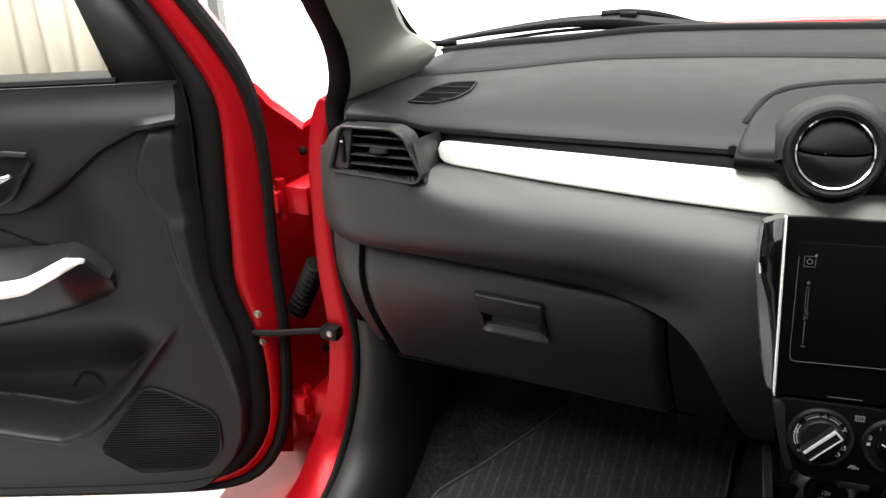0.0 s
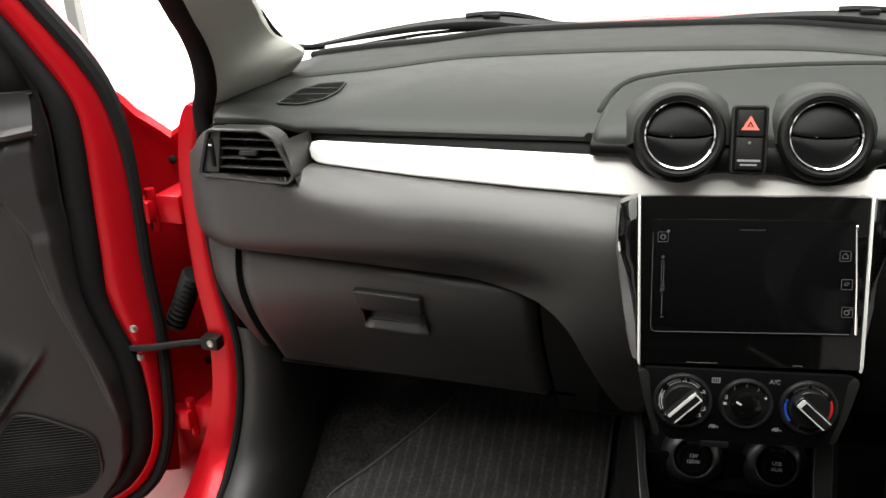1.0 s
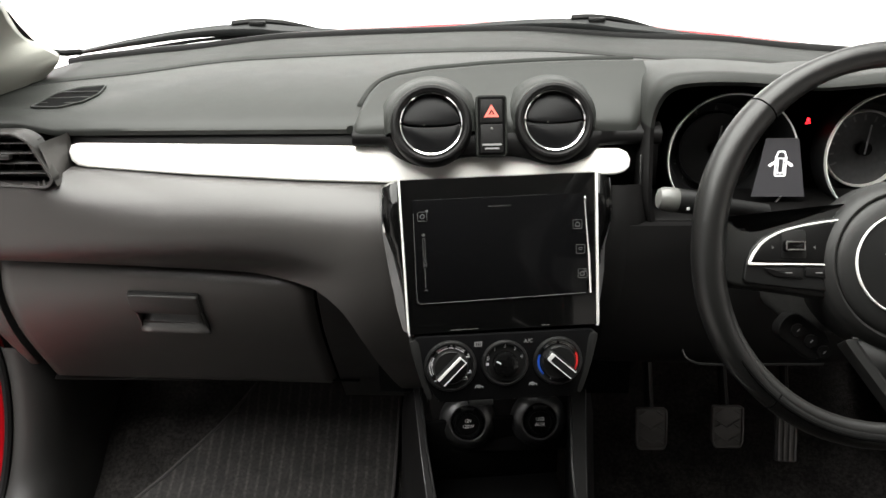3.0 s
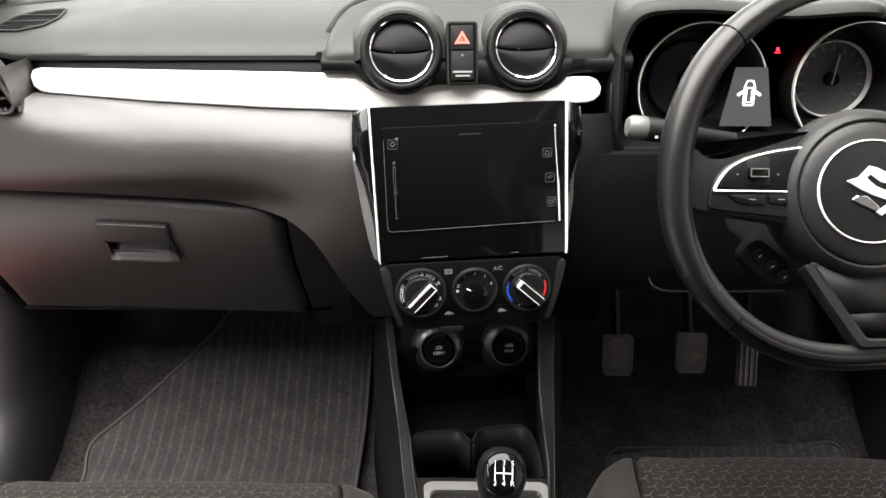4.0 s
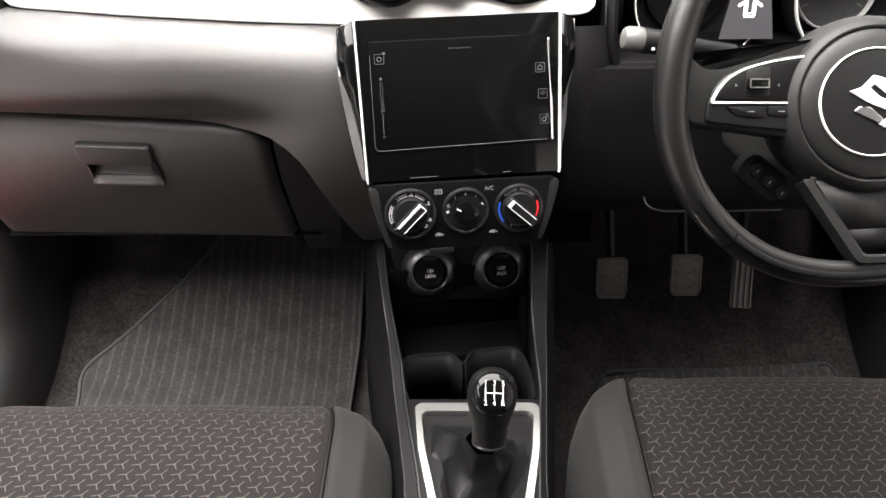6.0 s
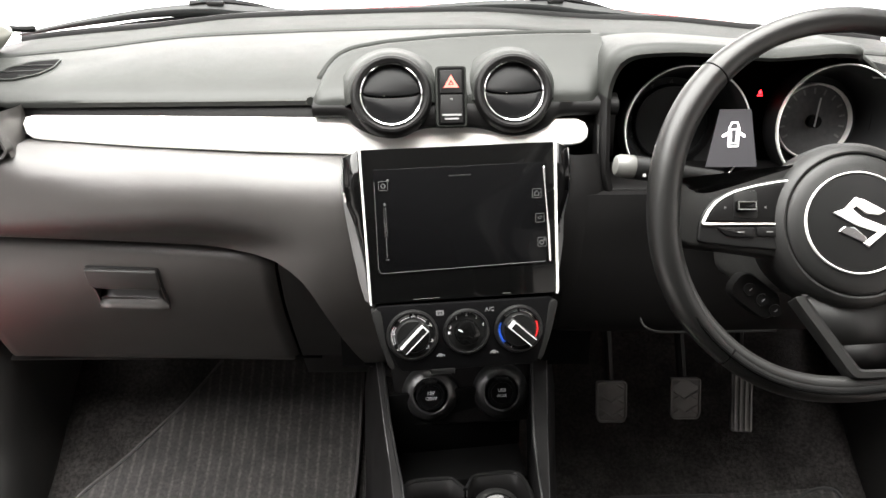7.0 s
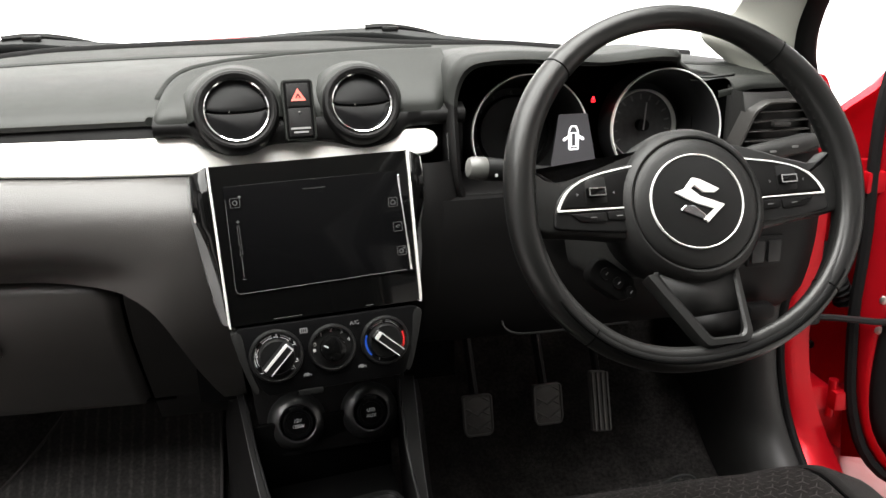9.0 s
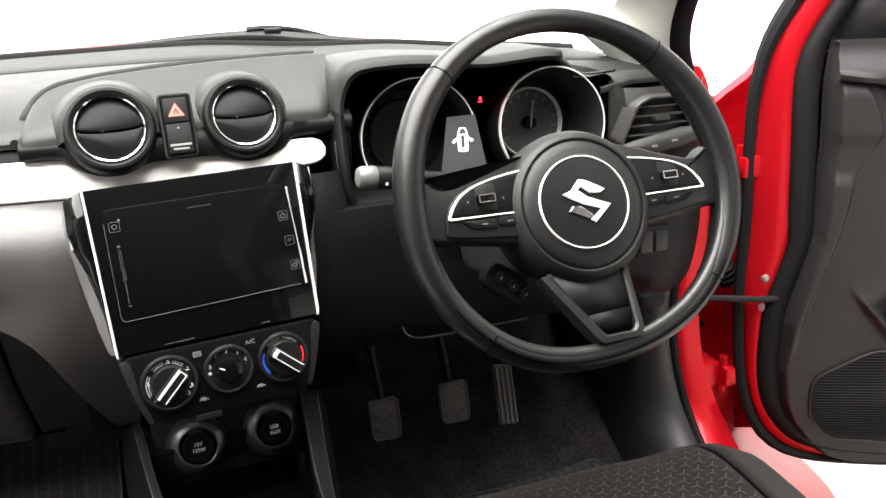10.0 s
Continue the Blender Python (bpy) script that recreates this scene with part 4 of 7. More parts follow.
def driver_side():
    # lower driver's panel, the shade on it put into a black colour
    rows = []
    for x in np.linspace(0.135, 0.705, 30):
        end = 6.0 * max(0.0, x - 0.63) ** 2
        low = lerp_table([(0.13, 0.70), (0.23, 0.695), (0.55, 0.70), (0.66, 0.69), (0.70, 0.72)], x)
        row = [(x, 0.30, low + 0.02)]
        for k in range(13):
            zt = 0.898 + 0.04 * ease(x, 0.555, 0.60)
            z = low + (zt - low) * k / 12
            y = lerp_table([(0.69, 0.10), (0.71, 0.078), (0.75, 0.064), (0.80, 0.056), (0.86, 0.055), (0.90, 0.062), (0.945, 0.09)], z)
            row.append((x, y + end, z))
        row.append((x, 0.16, 0.898 + 0.04 * ease(x, 0.555, 0.60)))
        rows.append(row)
    part("driver_lower_panel", sheet(rows), BLACK, dash, "lower panel under the instruments, blackened for its shade", smooth=50)
    lip = smooth_outline([(0.2355, 0.748), (0.2395, 0.730), (0.2450, 0.7155), (0.2570, 0.7075), (0.2760, 0.7045), (0.33, 0.7045), (0.42, 0.706)], 4, False)
    part("knee_panel_lip", sweep([(x, 0.0735, z) for x, z in lip], 0.0016, 6), COLLAR, dash, "polished lip of the lower panel")
    # panel between the centre stack and the instruments, black in place of its shade
    rows = []
    for z in np.linspace(0.705, 0.944, 14):
        y = lerp_table([(0.70, 0.085), (0.75, 0.066), (0.80, 0.056), (0.86, 0.054), (0.90, 0.060), (0.94, 0.074), (0.97, 0.092), (0.986, 0.106)], z)
        rows.append([(0.118, y + 0.05, z), (0.122, y + 0.008, z), (0.128, y, z), (0.150, y - 0.001, z), (0.172, y + 0.004, z), (0.186, y + 0.022, z)])
    part("stack_cheek", sheet(rows), BLACK, dash, "grained panel beside the instruments, blackened for its shade", smooth=50)
    # corner round the driver's vent
    rows = []
    for z in np.linspace(0.93, 1.012, 9):
        rows.append([(0.582, 0.15, z), (0.562, 0.100, z), (0.560, 0.064 + 0.4 * max(0, z - 0.985), z), (0.58, 0.052 + 0.4 * max(0, z - 0.985), z), (0.64, 0.056 + 0.4 * max(0, z - 0.985), z), (0.68, 0.075, z), (0.712, 0.115, z)])
    bm = bmesh.new()
    vs = [[bm.verts.new(p) for p in row] for row in rows]
    for a, b in zip(vs, vs[1:]):
        for i in range(len(a) - 1):
            bm.faces.new((a[i], a[i + 1], b[i + 1], b[i]))
    part("driver_vent_housing", bm, HARD, dash, "charcoal housing of the driver's side vent")
    side_vent(1)
    defroster(1)
    # switch block beside the column
    m = axes((0.602, 0.053, 0.80), (1, 0, 0), (0, 0.05, 1))
    blk = part("switch_block", prism(rounded(0.052, 0.042, 0.003), m @ up(-0.004), 0.006, 0.001), BLACK, dash, "small black switch block")
    for dx in (-0.012, 0.012):
        part("switch", prism(rounded(0.019, 0.030, 0.002, cx=dx), m @ up(0.001), 0.004, 0.001), SATIN, blk)
    part("bonnet_release", box(0.585, 0.625, 0.045, 0.07, 0.70, 0.722, 0.006), BLACK, dash, "bonnet release lever")


dashboard()


# ---- centre stack, turned five degrees towards the driver ----
CS = pose(0.0105, 0, 0, 0, 0, 8)
GC = pose(0.0255, 0, 0)


def screen_unit():
    ob = thing("infotainment_screen", "switched-off touchscreen in a gloss black surround with chrome strips", "touchscreen")
    m = CS @ axes((0, 0.0245, 0.8775), (1, 0, 0), (0, 0.25, 1))
    part("surround", prism([(-0.1135, 0.0895), (0.1135, 0.0895), (0.1130, -0.091), (-0.1105, -0.091)], m @ up(-0.03), 0.030, 0.001), PIANO, ob, "gloss black surround")
    # screen glass, thin frame line
    part("screen", prism(rounded(0.203, 0.121, 0.002, cy=0.006), m, 0.0012, 0.0004), SCREEN, ob, "dark screen glass")
    part("frame_line", box(-0.1006, -0.1000, -0.050, 0.052, 0.0, 0.0020, m=m), DIM_INK, ob, "thin grey line beside the screen")
    part("frame_line", sweep([tuple(m @ Vector(p)) for p in ((-0.1003, -0.048, 0.0014), (-0.0985, -0.0535, 0.0014), (-0.096, -0.0548, 0.0014), (0.100, -0.0520, 0.0014))], 0.0004, 5), DIM_INK, ob, "thin silver line under the screen")
    part("frame_line", sweep([tuple(m @ Vector(p)) for p in ((0.1010, 0.060, 0.0016), (0.1045, 0.0, 0.0018), (0.1062, -0.052, 0.0016))], 0.0013, 6), CHROME, ob, "bright line beside the screen")
    part("line_end", box(0.0998, 0.1024, 0.058, 0.062, 0.0, 0.0032, 0.0008, 1, m=m), CHROME, ob)
    for s in (-1, 1):
        # chrome strip, its reflection coloured in as pale silver, and the folded wing outside it
        part("chrome_strip", prism([(s * 0.1142, 0.0912), (s * 0.1164, 0.0908), (s * (0.1144 + 0.0012 * s), -0.086), (s * (0.1132 + 0.0012 * s), -0.0925), (s * (0.1114 + 0.0012 * s), -0.0925)], m @ up(-0.006), 0.0095, 0.0012), TRIM, ob, "slim chrome strip, coloured pale for its reflection")
        crest = [(0.1165, 0.0900), (0.1165, 0.050), (0.1160, 0.020), (0.1152, -0.010), (0.1146, -0.040), (0.1138, -0.070), (0.1130, -0.091)]
        fold = [(0.1335, 0.0818), (0.1352, 0.050), (0.1340, 0.030), (0.1255, 0.004), (0.1195, -0.026), (0.1160, -0.050), (0.1135, -0.0905)]
        foot = [(0.1345, 0.0810), (0.1372, 0.050), (0.1362, 0.028), (0.1328, 0.000), (0.1285, -0.030), (0.1235, -0.062), (0.1172, -0.090)]
        rows = [[tuple(m @ Vector((s * x, y, z))) for (x, y) in line] for line, z in ((crest, 0.0), (fold, -0.010))]
        part("wing", sheet(rows), PIANO, ob, "gloss black side wing", solid=0.002, smooth=25)
        # flank of the black wing, its grey reflection put into the colour
        rows = [[tuple(m @ Vector((s * x, y, z))) for (x, y) in line] for line, z in ((fold, -0.0100), (foot, -0.0200), ([(x + 0.001, y) for x, y in foot], -0.05))]
        part("wing_flank", sheet(rows), LIT_FLANK, ob, "flank of the wing, coloured grey for the light it reflects", smooth=20)
        top = [[tuple(m @ Vector((s * x, y, z))) for x, y, z in row] for row in (((0.1135, 0.0895, 0.0), (0.1165, 0.0900, 0.0), (0.1335, 0.0818, -0.010)), ((0.1135, 0.0895, -0.04), (0.1165, 0.0900, -0.04), (0.1345, 0.0818, -0.05)))]
        part("wing_top", sheet(top), PIANO, ob)
        part("wing_edge", sweep([tuple(m @ Vector((s * x, y, -0.0100))) for x, y in smooth_outline(fold[:3], 4, False)], 0.0012, 6), CHROME, ob, "thin bright wing edge")

    # touch symbols
    def icon(x, y, kind):
        g = part("touch_symbol", box(x - 0.0055, x + 0.0055, y - 0.0055, y + 0.0055, 0.0008, 0.00125, m=m), SCREEN, ob, "printed touch symbol")
        for x0, x1, y0, y1 in ((-0.0048, 0.0048, 0.0049, 0.0055), (-0.0048, 0.0048, -0.0055, -0.0049), (-0.0055, -0.0049, -0.0048, 0.0048), (0.0049, 0.0055, -0.0048, 0.0048)):
            part("outline", box(x + x0, x + x1, y + y0, y + y1, 0.0012, 0.0016, m=m), DIM_INK, g)
        if kind == "ring":
            part("sign", turned([(0.0030, 0.0013), (0.0030, 0.0017), (0.0019, 0.0017), (0.0019, 0.0013)], m @ pose(x, y, 0), 16), DIM_INK, g)
        elif kind == "gear":
            part("sign", turned([(0.0030, 0.0013), (0.0030, 0.0017), (0.0017, 0.0017), (0.0017, 0.0013)], m @ pose(x - 0.0005, y - 0.0005, 0), 16), DIM_INK, g)
            part("sign", turned([(0.0014, 0.0013), (0.0014, 0.0017), (0.0007, 0.0017), (0.0007, 0.0013)], m @ pose(x + 0.0028, y + 0.0028, 0), 12), DIM_INK, g)
        elif kind == "house":
            bm = bmesh.new()
            a = [bm.verts.new((px, py, 0.0014)) for px, py in ((-0.003, -0.003), (0.003, -0.003), (0.003, 0.0008), (0, 0.0036), (-0.003, 0.0008))]
            b = [bm.verts.new((px, py, 0.0014)) for px, py in ((-0.002, -0.002), (0.002, -0.002), (0.002, 0.0004), (0, 0.0023), (-0.002, 0.0004))]
            for i in range(5):
                bm.faces.new((a[i], a[(i + 1) % 5], b[(i + 1) % 5], b[i]))
            bm.transform(m @ pose(x, y, 0))
            part("sign", bm, DIM_INK, g, smooth=0)
        else:
            for k, (px, py) in enumerate(((-0.002, 0.001), (0.0, -0.001), (0.002, 0.002))):
                part("sign", box(-0.0016, 0.0016, -0.0004, 0.0004, 0.0012, 0.0016, m=m @ pose(x + px * 0.8, y + py * 0.8, 0, 0, 0, 50 - 40 * k)), DIM_INK, g)
    icon(-0.0900, 0.0475, "ring")
    part("sign_dot", turned([(0, 0.0012), (0.0016, 0.0012), (0.0012, 0.0017), (0, 0.0018)], m @ pose(-0.0845, 0.0535, 0), 10), DIM_INK, ob)
    icon(0.0915, 0.0300, "house")
    icon(0.0945, 0.0005, "hand")
    icon(0.0965, -0.0285, "gear")
    for x0, x1, y0, y1 in ((-0.0908, -0.0903, 0.000, 0.022), (-0.0886, -0.0881, 0.000, 0.022), (-0.0908, -0.0881, 0.0217, 0.0222), (-0.0908, -0.0881, -0.0002, 0.0003)):
        part("volume_track", box(x0, x1, y0, y1, 0.0012, 0.0016, m=m), DIM_INK, ob)
    part("volume_track", box(-0.0898, -0.0890, -0.036, -0.013, 0.0012, 0.0016, m=m), DIM_INK, ob)
    part("volume_mark", box(-0.0912, -0.0876, 0.0255, 0.0267, 0.0012, 0.0016, m=m), DIM_INK, ob)
    part("volume_mark", box(-0.0900, -0.0888, 0.0243, 0.0279, 0.0012, 0.0016, m=m), DIM_INK, ob)
    part("volume_mark", box(-0.0908, -0.0872, -0.0392, -0.0384, 0.0012, 0.0016, m=m), DIM_INK, ob)
    writing("VOL", 0.0058, m @ pose(-0.0893, -0.0065, 0.0012, 0, 0, -90), DIM_INK, ob)
    part("maker_mark", box(-0.013, 0.013, 0.0550, 0.0564, 0.0012, 0.0014, m=m), material("faint_print", (0.008, 0.008, 0.008), 0.5), ob)
    for x0, x1 in ((-0.062, -0.030), (0.046, 0.056)):
        part("disc_slot", box(x0, x1, -0.0884, -0.0877, -0.001, 0.0006, m=m), GREY_TIP, ob)


def dial_ring(m, r, ob, lip=0.004):
    """A dished dial with a rounded raised rim."""
    return turned([(r + 0.0012, -0.004), (r + 0.0004, lip - 0.0015), (r - 0.0006, lip + 0.0003), (r - 0.0022, lip + 0.0008), (r - 0.0036, lip), (r - 0.0046, lip - 0.003), (0.0, lip - 0.003)], m, 44)


def climate_panel():
    ob = thing("climate_panel", "black manual climate panel with three round dials", "climate controls")
    m = CS @ axes((0.0005, -0.0095, 0.7470), (1, 0, -0.012), (0, 0.20, 1))
    outline = chamfered([(-0.1085, 0.0400), (0.1085, 0.0400), (0.1010, -0.006), (0.0860, -0.0420), (-0.0800, -0.0420), (-0.0990, -0.006)], 0.008)
    part("face", prism(outline, m @ up(-0.02), 0.020, 0.0015), FLAP, ob, "matt black face plate")
    for s in (-1, 1):
        part("side_strip", prism(smooth_outline([(s * 0.1120, 0.034), (s * 0.1020, 0.034), (s * 0.0985, 0.010), (s * 0.0940, -0.014), (s * 0.0880, -0.034), (s * 0.0930, -0.036), (s * 0.1010, -0.014), (s * 0.1080, 0.012)], 3), m @ up(-0.016), 0.0165, 0.001), HUB, ob, "dark satin side strip")
    for k, (x, r) in enumerate(((-0.0650, 0.0305), (0.0, 0.0275), (0.0635, 0.0290))):
        c = m @ pose(x, 0.0035 if k != 1 else 0.004, 0)
        dial = part("dial", dial_ring(c, r, ob), SATIN, ob, "round black control dial")
        if k != 1:
            part("knob_skirt", turned([(0.0205, 0.0), (0.0205, 0.006), (0.019, 0.0085), (0.0, 0.0085)], c, 40), SATIN, dial, "round knob")
            bar = prism(rounded(0.0125, 0.0430, 0.003), c @ pose(0, 0, 0.007, 0, 0, -45 if k == 0 else 48), 0.014, 0.002, 3)
            knob = part("knob", bar, SATIN, dial, "bar-shaped black grip")
            w = c @ pose(0, 0, 0.0212, 0, 0, -45 if k == 0 else 48)
            if k == 0:
                part("pointer", box(-0.0060, -0.0025, -0.019, 0.019, 0, 0.0007, 0.0003, 1, m=w), WHITE_INK, knob, "bright pointer line")
                part("pointer", box(0.0045, 0.0058, -0.019, 0.019, 0, 0.0005, m=w), WHITE_INK, knob)
                part("pointer", box(-0.0028, 0.0048, 0.0175, 0.0190, 0, 0.0005, m=w), WHITE_INK, knob)
            else:
                part("pointer", box(-0.0045, 0.0045, 0.0140, 0.0190, 0, 0.0007, 0.0003, 1, m=w), WHITE_INK, knob, "bright pointer")
                part("pointer", box(-0.0052, -0.0040, -0.019, 0.0180, 0, 0.0005, m=w), WHITE_INK, knob)
                part("pointer", box(0.0040, 0.0052, -0.019, 0.0180, 0, 0.0005, m=w), WHITE_INK, knob)
        else:
            part("knob", turned([(0.0150, 0.0), (0.0150, 0.009), (0.0138, 0.0125), (0.010, 0.0140), (0.0, 0.0145)], c, 36), PIANO, dial, "round gloss black fan knob")
        # scale marks
        z = 0.0011
        if k == 0:
            for a0, a1 in ((150, 205), (98, 132), (45, 75)):
                part("scale_arc", turned([(0.0242, z), (0.0242, z + 0.0005), (0.0252, z + 0.0005), (0.0252, z)], c, 12, a0=a0, a1=a1), WHITE_INK, dial)
                part("scale_arc", turned([(0.0218, z), (0.0218, z + 0.0005), (0.0226, z + 0.0005), (0.0226, z)], c, 12, a0=a0, a1=a1), WHITE_INK, dial)
            for a in (222, 170, 88, 30, 340, 318):
                p = Vector((0.0237 * math.cos(radians(a)), 0.0237 * math.sin(radians(a)), z))
                g = part("airflow_symbol", turned([(0.0, 0), (0.0, 0.0005), (0.0011, 0.0005), (0.0011, 0)], c @ pose(p.x + 0.0008, p.y + 0.0015, z), 8), WHITE_INK, dial)
                part("stroke", box(-0.0022, 0.0012, -0.0005, 0.0004, 0, 0.0005, m=c @ pose(p.x, p.y - 0.0012, z)), WHITE_INK, g)
                part("stroke", box(-0.0005, 0.0004, -0.0020, 0.0012, 0, 0.0005, m=c @ pose(p.x + 0.0018, p.y - 0.0004, z, 0, 0, 25)), WHITE_INK, g)
        elif k == 1:
            for t, a in (("0", 163), ("1", 125), ("2", 90), ("3", 55), ("4", 20)):
                writing(t, 0.0068, c @ pose(0.0212 * math.cos(radians(a)), 0.0212 * math.sin(radians(a)), z), WHITE_INK, dial)
            part("off_mark", box(-0.0016, 0.0016, -0.0016, 0.0016, 0, 0.0005, m=c @ pose(-0.0212, -0.0005, z)), WHITE_INK, dial)
            part("knob_mark", box(-0.0008, 0.0008, -0.002, 0.004, 0, 0.0006, m=c @ pose(-0.0085, 0.0045, 0.0142, 0, 0, 60)), WHITE_INK, dial)
        else:
            part("cold_arc", turned([(0.0222, z), (0.0222, z + 0.0006), (0.0246, z + 0.0006), (0.0246, z)], c, 14, a0=158, a1=222), BLUE_INK, dial, "blue cold scale")
            part("hot_arc", turned([(0.0222, z), (0.0222, z + 0.0006), (0.0246, z + 0.0006), (0.0246, z)], c, 14, a0=-38, a1=22), RED_INK, dial, "red hot scale")
            for a0, a1 in ((94, 136), (38, 86)):
                part("scale_arc", turned([(0.0240, z), (0.0240, z + 0.0005), (0.0247, z + 0.0005), (0.0247, z)], c, 12, a0=a0, a1=a1), WHITE_INK, dial)
                part("scale_arc", turned([(0.0220, z), (0.0220, z + 0.0005), (0.0226, z + 0.0005), (0.0226, z)], c, 12, a0=a0, a1=a1), WHITE_INK, dial)
            part("scale_end", box(-0.0004, 0.0004, -0.0035, 0.0035, 0, 0.0005, m=c @ pose(-0.009, -0.0225, z, 0, 0, -15)), WHITE_INK, dial)
    writing("A/C", 0.0068, m @ pose(0.0285, 0.0295, 0.0006), GREY_INK, ob)
    g = part("demist_symbol", box(-0.0045, 0.0045, -0.003, 0.003, 0, 0.0004, m=m @ pose(-0.0315, 0.0285, 0.0002)), GREY_INK, ob, "printed rear window symbol")
    for dx in (-0.0022, 0, 0.0022):
        part("stroke", box(dx - 0.0005, dx + 0.0005, -0.0018, 0.0018, 0.0004, 0.0007, m=m @ pose(-0.0315, 0.0285, 0.0002)), BLACK, g)
    for x in (-0.0315, 0.0335):
        g = part("car_symbol", prism([(-0.006, -0.002), (0.006, -0.002), (0.006, 0.0005), (0.003, 0.001), (0.0015, 0.003), (-0.003, 0.003), (-0.0055, 0.0008)], m @ pose(x, -0.0240, 0.0002) @ Matrix.Diagonal((0.85, 0.8, 1, 1)), 0.0005), GREY_INK, ob, "printed air recirculation symbol", smooth=0)
        for dx in (-0.0034, 0.0034):
            part("stroke", turned([(0, 0.0), (0, 0.0008), (0.0013, 0.0008), (0.0013, 0)], m @ pose(x + dx * 0.85, -0.0256, 0.0002), 8), BLACK, g)
    part("slide_button", box(-0.044, -0.015, -0.0475, -0.0405, -0.012, 0.002, 0.0012, m=m), SATIN, ob, "slim slide button")


def sockets():
    m0 = pose(0.0125, 0, 0, 0, 0, 4) @ axes((0.0095, 0.113, 0.592), (1, 0, 0), (0, 0.35, 1))
    plate = thing("socket_panel", "black panel with power socket and audio socket caps", "socket panel")
    part("plate", prism(chamfered([(-0.106, 0.075), (0.106, 0.075), (0.098, -0.045), (-0.098, -0.045)], 0.01), m0 @ up(-0.03), 0.028, 0.003), BLACK, plate, "black lower panel")
    for x, a, b, nm in ((-0.0495, "12V", "120W", "power_socket"), (0.0495, "USB", "AUX", "audio_socket")):
        m = m0 @ pose(x, 0.0, 0)
        ob = part(nm, turned([(0.0400, -0.004), (0.0390, 0.002), (0.0345, 0.009), (0.0290, 0.0135), (0.0255, 0.0150), (0.0235, 0.0140), (0.0222, 0.0090), (0.0215, 0.002), (0.0, 0.002)], m, 48), COLLAR, plate, "flared satin collar round the socket")
        cap = part("socket_cap", turned([(0.0205, 0.002), (0.0205, 0.016), (0.0195, 0.0182), (0.0172, 0.0188), (0.0155, 0.0182), (0.0150, 0.0168), (0.0, 0.0168)], m, 40), FLAP, ob, "black cap with white letters")
        writing(a, 0.0066, m @ pose(0, 0.0036, 0.0169), WHITE_INK, cap)
        writing(b, 0.0066, m @ pose(0, -0.0040, 0.0169), WHITE_INK, cap)
        part("cap_tab", box(-0.0095, 0.0095, 0.0185, 0.0225, 0.004, 0.0180, 0.001, m=m), SATIN, cap)


